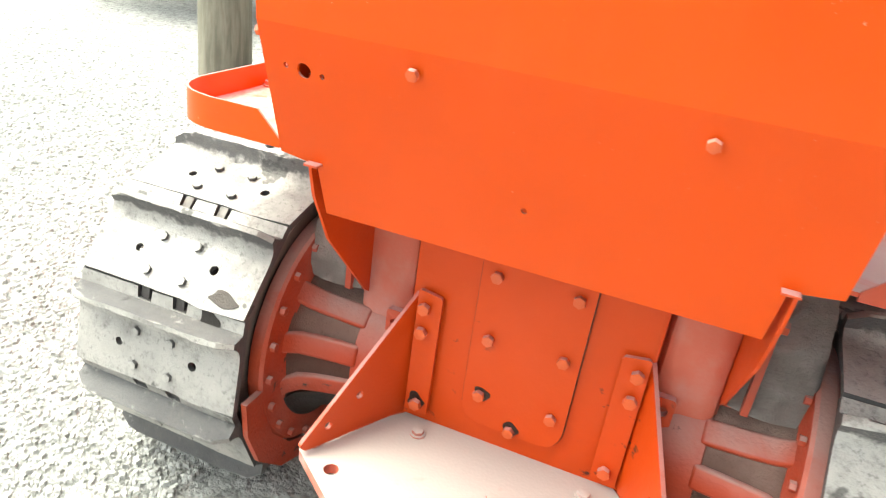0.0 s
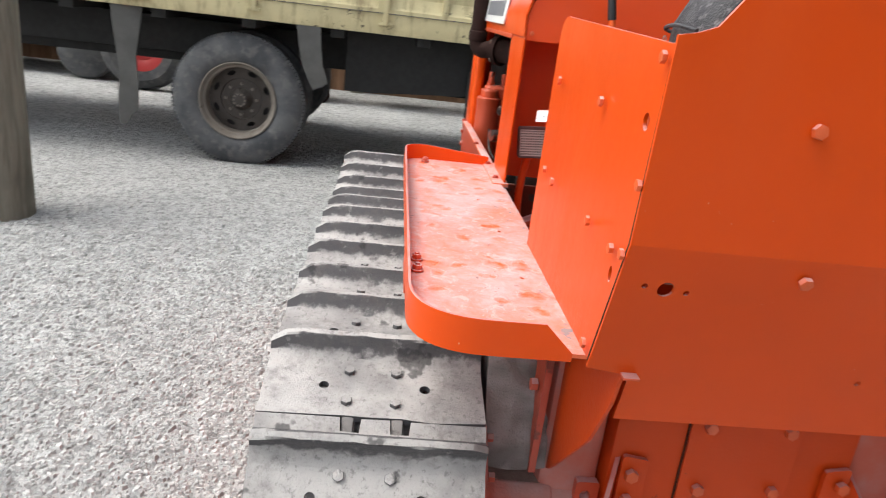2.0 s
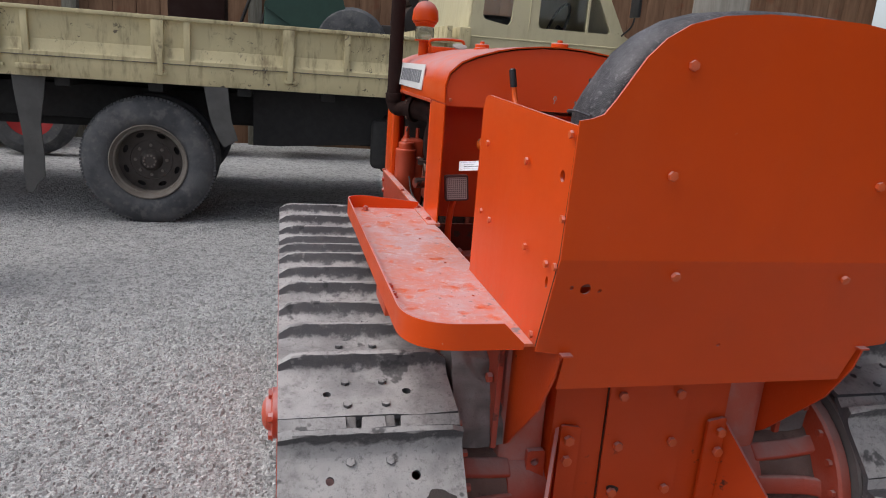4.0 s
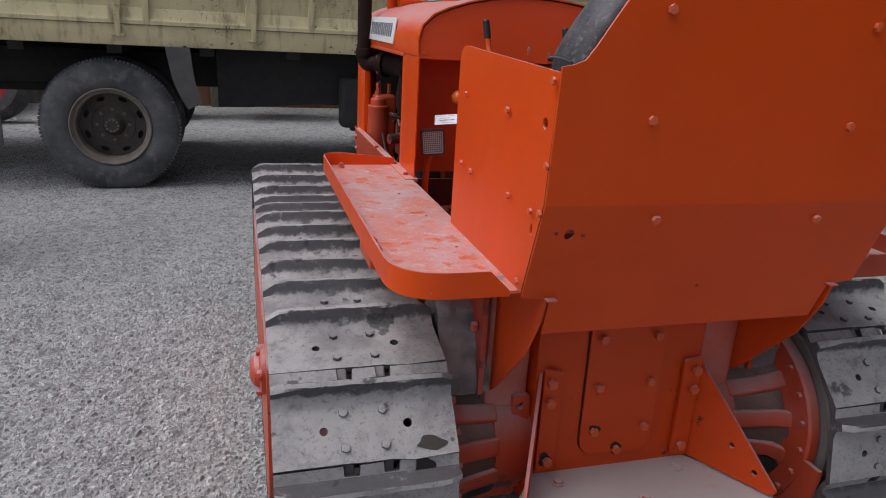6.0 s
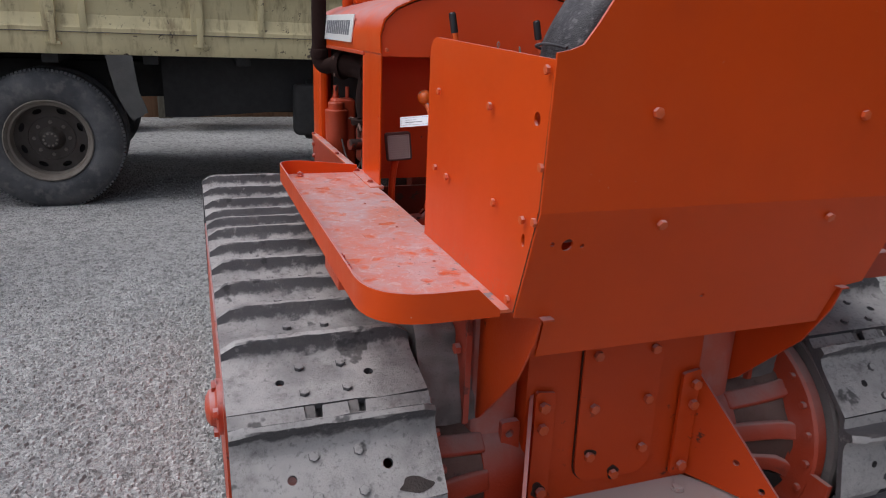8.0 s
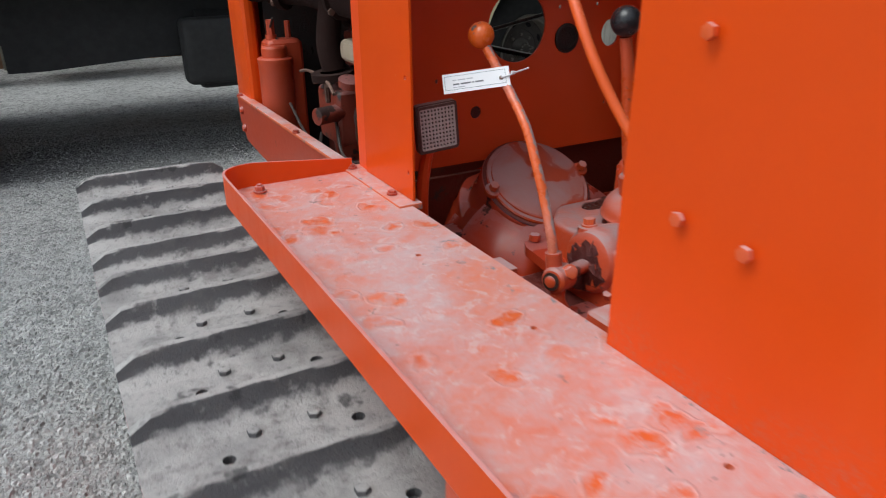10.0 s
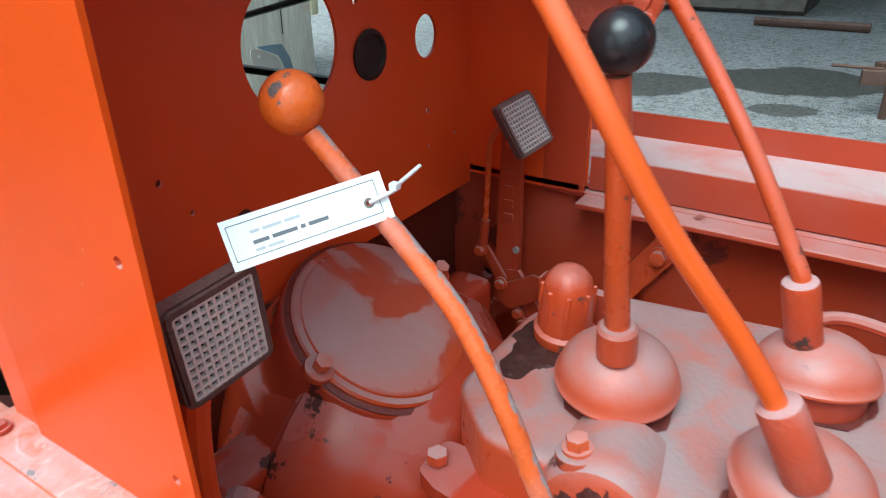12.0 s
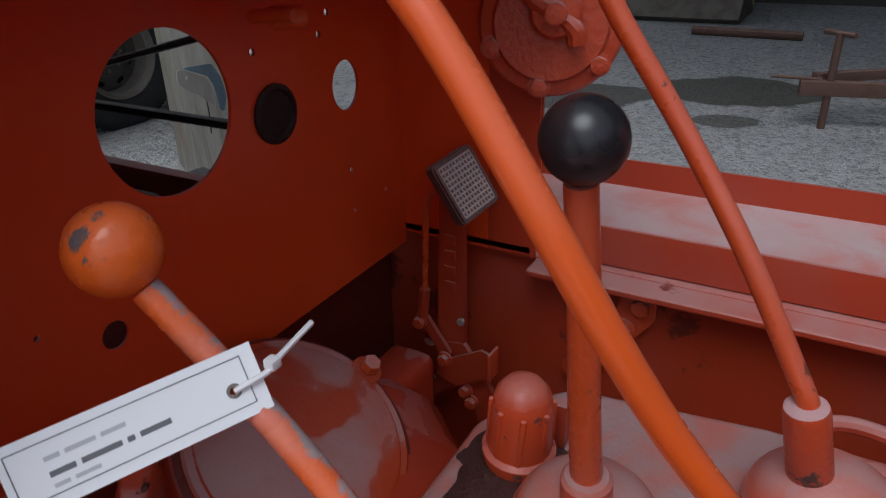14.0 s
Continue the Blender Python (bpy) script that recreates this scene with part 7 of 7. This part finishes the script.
def cab():
    y0, y1 = BED_Y + 0.10, BED_Y + 1.98
    bm = bm_new()
    prof = rounded([(0.60, 0.60), (0.58, 1.45), (0.66, 2.28), (1.55, 2.33), (1.93, 1.66), (2.05, 1.60), (3.35, 1.50), (3.45, 1.35), (3.45, 0.75)], [0.02, 0.05, 0.15, 0.15, 0.06, 0.03, 0.12, 0.1, 0.05])
    window = rounded([(1.17, 1.665), (1.17, 2.16), (1.53, 2.20), (1.815, 1.665)], 0.03)
    rear_window = rounded([(0.70, 1.70), (0.72, 2.15), (0.98, 2.17), (0.94, 1.66)], 0.05)
    opening = [(2.60 + 0.63 * math.cos(t), 0.50 + 0.63 * math.sin(t)) for t in np.linspace(radians(24), radians(170), 18)]
    plate(bm, prof + opening, 0.04, ON_Y(y0 + 0.04), [window, rear_window])
    body = part("cab", bm, M_CAB, truck, "cream rounded truck cab")
    far_side = bm_new()
    plate(far_side, prof + opening, 0.04, ON_Y(y1), [window])
    part("cab_far_side", far_side, M_CAB, body)
    skin = bm_new()
    pts = [(x, z) for x, z in prof if z > 0.61]
    a = [skin.verts.new((x, y0 + 0.004, z)) for x, z in pts]
    b = [skin.verts.new((x, y1 - 0.004, z)) for x, z in pts]
    for k in range(len(pts) - 1):
        x, z = pts[k]
        skin.faces.new((a[k], a[k + 1], b[k + 1], b[k]))
    part("cab_skin", skin, M_CAB, body)
    glass = bm_new()
    plate(glass, window, 0.004, ON_Y(y0 + 0.022))
    plate(glass, rear_window, 0.004, ON_Y(y0 + 0.022))
    pane = part("cab_glass", glass, M_GLASS, body)
    pane.visible_shadow = False
    trim = bm_new()
    box(trim, 1.585, 1.60, y0 - 0.006, y0 + 0.03, 1.665, 2.12, 0.003)
    tube(trim, [(1.09, y0 - 0.002, 1.62), (1.10, y0 - 0.002, 2.2)], 0.004, 6, steps=0)
    tube(trim, [(0.60, y0 - 0.002, 1.56), (1.95, y0 - 0.002, 1.56), (3.2, y0 - 0.002, 1.47)], 0.007, 6, steps=0)
    part("cab_trim", trim, M_CAB, body)
    inside = bm_new()
    box(inside, 0.75, 1.15, y0 + 0.2, y1 - 0.2, 1.0, 1.75, 0.06, seg=3)
    part("cab_seat", inside, M_GRIP, body)
    wheel_bm = bm_new()
    ring = [Vector((1.50, y0 + 0.45, 1.72)) + 0.2 * (math.cos(t) * Vector((0.35, 0, 0.94)) + math.sin(t) * Vector((0, 1, 0))) for t in np.linspace(0, 2 * math.pi, 25)]
    tube(wheel_bm, ring, 0.013, 8, steps=1)
    tube(wheel_bm, [(1.50, y0 + 0.45, 1.72), (1.75, y0 + 0.45, 1.55)], 0.02, 8, steps=0)
    part("steering_wheel", wheel_bm, M_GRIP, body)
    mirror = bm_new()
    tube(mirror, [(1.90, y0 - 0.01, 1.66), (1.93, y0 - 0.12, 1.75), (1.93, y0 - 0.15, 1.92)], 0.008, 6)
    box(mirror, 1.91, 1.94, y0 - 0.22, y0 - 0.08, 1.80, 2.05, 0.01)
    part("wing_mirror", mirror, M_GRIP, body)
    arch = bm_new()
    outer = [(2.60 + 0.69 * math.cos(t), 0.50 + 0.69 * math.sin(t)) for t in np.linspace(radians(168), radians(22), 22)]
    inner = [(2.60 + 0.632 * math.cos(t), 0.50 + 0.632 * math.sin(t)) for t in np.linspace(radians(22), radians(168), 22)]
    plate(arch, outer + inner, 0.05, ON_Y(y0 + 0.055))
    part("wheel_arch", arch, M_CAB, body)
    well = bm_new()
    plate(well, outer + inner, 0.60, ON_Y(y0 + 0.70))
    box(well, 1.96, 3.24, y0 + 0.71, y0 + 0.74, 0.42, 1.18)
    part("wheel_well", well, M_CHASSIS, body, "dark dirty wheel well")
    bumper = bm_new()
    box(bumper, 3.42, 3.50, y0 - 0.02, y1 + 0.02, 0.50, 0.68, 0.02)
    part("bumper", bumper, M_CAB, truck)
    tank = bm_new()
    box(tank, 0.18, 0.56, BED_Y + 0.02, BED_Y + 0.06, 1.37, 1.50, 0.01)
    box(tank, 0.50, 0.60, BED_Y + 0.02, BED_Y + 0.5, 1.37, 1.62, 0.015)
    part("cab_guard", tank, M_CREAM, truck)
    return body


cab()


# ---- the yard around ----
def pole():
    bm = bm_new()
    lathe(bm, [(0.0, -0.3), (0.170, -0.3), (0.166, 0.0), (0.161, 0.9), (0.158, 2.2), (0.150, 4.4), (0.0, 4.4)], Matrix.Translation((-2.665, 2.895, 0)), 28)
    for v in bm.verts:
        v.co.x += noise.noise(v.co * 1.7) * 0.012
    return tagged(part("timber_pole", bm, M_POST), "weathered round timber pole set in the gravel", "pole")


pole()


def yard_wall():
    bm = bm_new()
    box(bm, -16, 9.0, 9.6, 9.85, 0, 4.6)
    wall = tagged(part("wall_north", bm, M_WALL), "brown stained board wall of a long shed", "wall", kind="structure")
    first = None
    for x in np.arange(-8.0, 8.9, 0.30):
        if first is None:
            b = bm_new()
            box(b, -0.147, 0.147, -0.012, 0.012, 0.0, 4.6, 0.004)
            first = part("wall_board", b, M_WALL, wall)
            first.location = (x, 9.586, 0)
        else:
            again(first, Matrix.Translation((x, 9.586, 0)), wall)
    for x in (-3.55, -1.2, 1.2, 3.6):
        p = bm_new()
        box(p, x - 0.09, x + 0.09, 9.42, 9.57, 0, 4.6, 0.01)
        part("wall_post", p, M_POST, wall)
    return wall


yard_wall()


def dark_shed():
    """Open-sided shed over the east yard: back wall, rafters and a dark sheet roof on timber posts."""
    bm = bm_new()
    box(bm, 10.7, 10.9, -9.9, 9.4, 0, 5.2)
    tagged(part("wall_east", bm, M_SHED), "dark board back wall of an open shed", "wall", kind="structure")
    # roof, rafters and these posts are unseen, added to shade the east side
    bm = bm_new()
    box(bm, 1.95, 11.1, -9.9, 4.0, 5.42, 5.50)
    roof = tagged(part("shed_roof", bm, M_SHED), "unseen dark shed roof, added to shade the east yard", "roof", kind="structure")
    for y in (3.70, 0.3, -3.1, -6.5, -9.7):
        b = bm_new()
        box(b, 1.95, 10.7, y - 0.06, y + 0.06, 5.205, 5.415, 0.008)
        part("rafter", b, M_SHED, roof)
    for x, y in ((2.25, -3.1), (2.25, -9.7), (7.3, -3.1), (7.3, -9.7)):
        b = bm_new()
        box(b, x - 0.12, x + 0.12, y - 0.12, y + 0.12, -0.2, 5.2, 0.012)
        tagged(part("shed_post", b, M_PILLAR), "unseen grey timber post added under the shed roof", "post", group="shed posts")


dark_shed()
bm = bm_new()
box(bm, 7.14, 7.46, 3.70, 4.02, -0.2, 5.2, 0.02)
tagged(part("square_post", bm, M_PILLAR), "grey weathered square timber post", "post")


def red_can():
    ob = thing("jerry_can", "faded red plastic jerry can on the gravel", "can", at=(6.66, 3.28, 0))
    bm = bm_new()
    box(bm, -0.13, 0.13, -0.175, 0.175, 0.0, 0.40, 0.035, seg=4)
    part("can_body", bm, M_RED, ob)
    bm = bm_new()
    tube(bm, [(0, -0.15, 0.41), (0, -0.1, 0.45), (0, 0.04, 0.45), (0, 0.08, 0.41)], 0.014, 8)
    part("can_handle", bm, M_GRIP, ob)
    bm = bm_new()
    cyl(bm, 0.03, 0.035, Matrix.Translation((0, 0.12, 0.398)), 14, bevel=0.004)
    part("can_cap", bm, M_GRIP, ob)
    return ob


red_can()


def loader():
    ob = thing("front_loader", "yellow front loader bucket with muddy lower edge", "loader", at=(8.95, 2.78, 0))
    bm = bm_new()
    prof = [(0.75, 0.02), (-0.45, 0.02), (-0.50, 0.06), (-0.10, 0.55), (0.10, 1.0), (0.45, 1.18), (0.80, 1.1)]
    plate(bm, prof, 1.9, Matrix(((1, 0, 0, 0), (0, 0, 1, -0.9), (0, 1, 0, 0), (0, 0, 0, 1))))
    part("bucket", bm, M_YELLOW, ob)
    bm = bm_new()
    plate(bm, [(0.70, 0.01), (-0.50, 0.01), (-0.56, 0.06), (-0.20, 0.50), (-0.05, 0.62), (-0.02, 0.55)], 1.92, Matrix(((1, 0, 0, 0), (0, 0, 1, -0.91), (0, 1, 0, 0), (0, 0, 0, 1))))
    part("muddy_edge", bm, M_DRYMUD, ob, "mud-caked lower bucket")
    bm = bm_new()
    for y in (-0.4, 0.5):
        box(bm, 0.6, 1.2, y, y + 0.16, 0.7, 0.95, 0.02)
    box(bm, 0.9, 1.9, -0.6, 0.9, 0.5, 1.9, 0.08)
    part("loader_body", bm, M_YELLOW, ob)
    for x in (1.35,):
        for y in (-0.8, 0.9):
            bm = bm_new()
            lathe(bm, [(0.0, 0.0), (0.4, 0.0), (0.6, 0.05), (0.6, 0.25), (0.4, 0.3), (0.0, 0.3)], facing((x, y, 0.6), (0, 1, 0)), 28)
            part("loader_tyre", bm, M_TYRE, ob)
    return ob


loader()


def pipe_stand():
    ob = thing("pipe_stand", "rusty steel stand with a cross bar and tee top", "stand", at=(4.31, 0.82, 0))
    bm = bm_new()
    cyl(bm, 0.022, 0.56, seg=14)
    cyl(bm, 0.016, 0.22, facing((0.08, 0.08, 0.555), (-0.7, -0.75, 0)), 10)
    part("stand_post", bm, M_RUST, ob)
    bm = bm_new()
    box(bm, -0.035, 0.035, -1.6, 0.16, 0.20, 0.285, 0.006, m=pose(0, 0, 0, 0, 0, 12))
    part("cross_bar", bm, M_RUST, ob)
    bm = bm_new()
    box(bm, 0.05, 0.11, -1.5, 0.05, 0.26, 0.32, 0.006, m=pose(0, 0, 0, 0, 0, 38))
    part("cross_bar", bm, M_RUST, ob)
    bm = bm_new()
    tube(bm, [(-0.05, 0.32, 0.30), (0.0, 0.05, 0.29)], 0.010, 8, steps=0)
    part("stand_pin", bm, M_RUST, ob)
    bm = bm_new()
    box(bm, -0.03, 0.03, -1.58, -1.52, 0, 0.2, 0.006, m=pose(0, 0, 0, 0, 0, 12))
    part("stand_foot", bm, M_RUST, ob)
    return ob


pipe_stand()
bm = bm_new()
tube(bm, [(7.62, 2.22, 0.045), (7.59, 1.70, 0.045), (7.56, 1.15, 0.045)], 0.045, 10, steps=2)
tagged(part("steel_pipe", bm, M_RUST), "rusty steel pipe lying on the gravel", "pipe")


def parked_car():
    ob = thing("parked_car", "black parked car with a chrome bumper", "car", at=(-5.6, 9.0, 0))
    bm = bm_new()
    plate(bm, rounded([(-2.2, 0.35), (-2.25, 0.8), (-1.4, 0.95), (-0.8, 1.45), (0.8, 1.45), (1.4, 0.95), (1.85, 0.85), (1.85, 0.35)], 0.12), 1.3, ON_Y(0.4))
    part("car_body", bm, M_CAR, ob)
    bm = bm_new()
    tube(bm, [(1.0, -1.05, 0.50), (1.75, -1.0, 0.50), (1.98, -0.7, 0.50), (2.0, 0.2, 0.50)], 0.05, 12)
    part("car_bumper", bm, M_CHROME, ob)
    for x in (-1.4, 1.25):
        bm = bm_new()
        lathe(bm, [(0.0, 0.0), (0.2, 0.0), (0.31, 0.03), (0.33, 0.06), (0.33, 0.2), (0.0, 0.22)], facing((x, -0.98, 0.33), (0, 1, 0)), 28)
        part("car_tyre", bm, M_TYRE, ob)
    return ob


parked_car()


def old_machine():
    """Green machine behind the truck bed."""
    ob = thing("green_machine", "dark green old machine with a black wheel", "machine", at=(-0.55, 8.3, 0))
    bm = bm_new()
    box(bm, -0.5, 0.25, -0.25, 0.5, 0.5, 1.9, 0.05)
    plate(bm, [(-0.5, 1.85), (-0.35, 2.3), (0.35, 2.3), (0.6, 1.4), (0.2, 1.4)], 0.5, ON_Y(0.2))
    part("machine_body", bm, M_GREEN, ob)
    bm = bm_new()
    lathe(bm, [(0.0, 0.0), (0.3, 0.0), (0.42, 0.03), (0.46, 0.08), (0.46, 0.22), (0.0, 0.26)], facing((0.55, -0.35, 1.46), (0, 1, 0)), 32)
    part("machine_wheel", bm, M_TYRE, ob)
    bm = bm_new()
    cyl(bm, 0.26, 0.5, facing((1.45, -0.3, 1.8), (0, 1, 0)), 24, bevel=0.03)
    for k in range(6):
        a = k * math.pi / 3
        cyl(bm, 0.06, 0.5, facing((1.45 + 0.3 * math.cos(a), -0.32, 1.8 + 0.3 * math.sin(a)), (0, 1, 0)), 10)
    box(bm, 0.9, 2.0, -0.2, 0.6, 0.5, 1.75, 0.05)
    part("machine_engine", bm, M_GREASE, ob)
    bm = bm_new()
    tube(bm, [(-0.95, -0.1, 1.2), (-0.75, -0.1, 1.7), (-0.5, -0.1, 2.4)], 0.02, 8, steps=0)
    tube(bm, [(-0.65, -0.1, 1.3), (-0.45, -0.1, 1.9), (-0.2, -0.1, 2.4)], 0.02, 8, steps=0)
    part("machine_rail", bm, M_GREASE, ob)
    bm = bm_new()
    box(bm, -1.6, -0.95, -0.2, 0.3, 0.0, 2.2, 0.03)
    part("machine_cabinet", bm, M_EXHAUST, ob)
    for x in (-1.3, 1.6):
        bm = bm_new()
        box(bm, x - 0.1, x + 0.1, -0.2, 0.4, 0.0, 0.6, 0.01)
        part("machine_foot", bm, M_GREASE, ob)
    return ob


old_machine()


def red_truck_wheel():
    ob = thing("spare_wheel", "black tyre with a red painted rim behind the truck", "wheel", at=(-3.55, 7.6, 0))
    bm = bm_new()
    lathe(bm, [(0.26, 0.0), (0.36, -0.02), (0.44, 0.02), (0.47, 0.07), (0.47, 0.2), (0.26, 0.24)], facing((0, 0, 0.47), (0, 1, 0)), 40)
    part("tyre", bm, M_TYRE, ob)
    bm = bm_new()
    lathe(bm, [(0.0, 0.05), (0.14, 0.06), (0.2, 0.02), (0.26, 0.01), (0.26, 0.2), (0.0, 0.2)], facing((0, 0, 0.47), (0, 1, 0)), 32)
    part("rim", bm, M_RED_WHEEL, ob)
    return ob


red_truck_wheel()


# plain unseen wall behind the camera, added to darken rear-facing panels
def south_wall():
    bm = bm_new()
    box(bm, -16, 10.6, -10.3, -10.0, 0, 2.8)
    wall = tagged(part("wall_south", bm, M_SHED), "unseen dark board wall, added to block low light from behind", "wall", kind="structure")
    first = None
    for x in np.arange(-15.8, 10.5, 0.45):
        if first is None:
            b = bm_new()
            box(b, -0.22, 0.22, -0.012, 0.012, 0.0, 2.8, 0.004)
            first = part("wall_board", b, M_SHED, wall)
            first.location = (x, -9.986, 0)
        else:
            again(first, Matrix.Translation((x, -9.986, 0)), wall)
    return wall


south_wall()


# second timber post, with a bent tin guard hung on it
def tin_post():
    bm = bm_new()
    box(bm, -0.185, 0.185, -0.15, 0.15, -0.2, 5.2, 0.015, m=pose(2.225, 3.69, 0, 0, 0, -30))
    post = tagged(part("square_post", bm, M_PILLAR), "pale weathered square timber post with cracks", "post")
    for u, z0, z1 in ((0.02, 0.62, 1.10), (-0.05, 0.22, 0.46), (0.09, 0.10, 0.34)):
        crack = bm_new()
        tube(crack, [(u, -0.1505, z0), (u + 0.006, -0.151, (z0 + z1) / 2), (u - 0.003, -0.1505, z1)], 0.003, 5)
        crack.transform(pose(2.225, 3.69, 0, 0, 0, -30))
        part("crack", crack, M_HOLE, post)
    guard = thing("tin_guard", "bent blue-grey tin mudguard hung on a timber post", "mudguard", at=(1.965, 3.56, 0))
    sheet = bm_new()
    plate(sheet, rounded(BLUE, 0.02, seg=3), 0.004, ON_Y(-0.10), bend=lambda u, v: 0.06 * math.sin(9 * u + 4 * v))
    part("guard_sheet", sheet, M_GREYBLUE, guard)
    flap = bm_new()
    plate(flap, rounded(PALE, 0.02, seg=3), 0.006, ON_Y(-0.125), [circle(PALE[0][0] + 0.05, PALE[0][1] - 0.045, 0.008, seg=10)])
    part("guard_flap", flap, M_TIN, guard, "pale dented tin flap")
    return post


PALE = [(-0.14, 0.61), (-0.14, 0.55), (-0.09, 0.5), (-0.02, 0.47), (0.06, 0.38), (0.05, 0.49), (0.03, 0.54), (-0.07, 0.59)]
BLUE = [(-0.14, 0.62), (-0.01, 0.61), (0.11, 0.59), (0.17, 0.51), (0.17, 0.42), (0.09, 0.37), (0.06, 0.38), (0.06, 0.5), (0.03, 0.55), (-0.07, 0.59)]
tin_post()


# ---- loose gravel on the yard ----
def loose_gravel():
    """Loose stones on the yard beside the tracks, one piece of stuff."""
    rng = np.random.RandomState(11)
    n = 185000
    x = -0.64 - 4.6 * rng.rand(n) ** 1.5
    y = -1.3 + 8.0 * rng.rand(n) ** 1.35
    far_off = np.clip((y - 2.0) / 2.8, 0, 1)
    ahead = rng.rand(n) < far_off ** 0.8
    x[ahead] = 2.2 - 7.6 * rng.rand(ahead.sum())
    x[(y > 2.45) & ~ahead] += 0.5 * rng.rand(((y > 2.45) & ~ahead).sum())
    far = rng.rand(n) < 0.08
    x[far], y[far] = 1.0 + 2.7 * rng.rand(far.sum()), -0.5 + 4.5 * rng.rand(far.sum())
    size = (0.0030 + 0.0088 * rng.rand(n) ** 2.4) * (1 - 0.3 * far_off)
    size[far] *= 0.6
    ring = 2 * np.pi * (np.arange(4)[None] + 0.35 * rng.rand(n, 4)) / 4 + 2 * np.pi * rng.rand(n, 1)
    wide = size[:, None] * (0.75 + 0.5 * rng.rand(n, 4))
    stretch = 0.7 + 0.5 * rng.rand(n, 1)
    low = np.stack([wide * np.cos(ring), wide * np.sin(ring) * stretch, np.full((n, 4), -0.002)], -1)
    shrink = 0.45 + 0.3 * rng.rand(n, 4)
    tall = size[:, None] * (0.55 + 0.45 * rng.rand(n, 1)) * (0.75 + 0.4 * rng.rand(n, 4))
    high = np.stack([low[:, :, 0] * shrink, low[:, :, 1] * shrink, tall], -1)
    v = np.concatenate([low, high], 1)
    v[:, :, 0] += x[:, None]
    v[:, :, 1] += y[:, None]
    quad = np.array([(0, 1, 5, 4), (1, 2, 6, 5), (2, 3, 7, 6), (3, 0, 4, 7), (4, 5, 6, 7)])
    f = (quad[None] + 8 * np.arange(n)[:, None, None]).reshape(-1)
    me = bpy.data.meshes.new("loose_gravel")
    me.vertices.add(8 * n)
    me.vertices.foreach_set("co", v.reshape(-1))
    me.loops.add(len(f))
    me.loops.foreach_set("vertex_index", f)
    me.polygons.add(5 * n)
    me.polygons.foreach_set("loop_start", np.arange(0, len(f), 4))
    me.polygons.foreach_set("use_smooth", np.zeros(5 * n, bool))
    me.update(calc_edges=True)
    me.validate()
    me.materials.append(M_STONE)
    return tagged(new("loose_gravel", me), "loose crushed grey stones scattered on the yard", "gravel", kind="stuff")


loose_gravel()
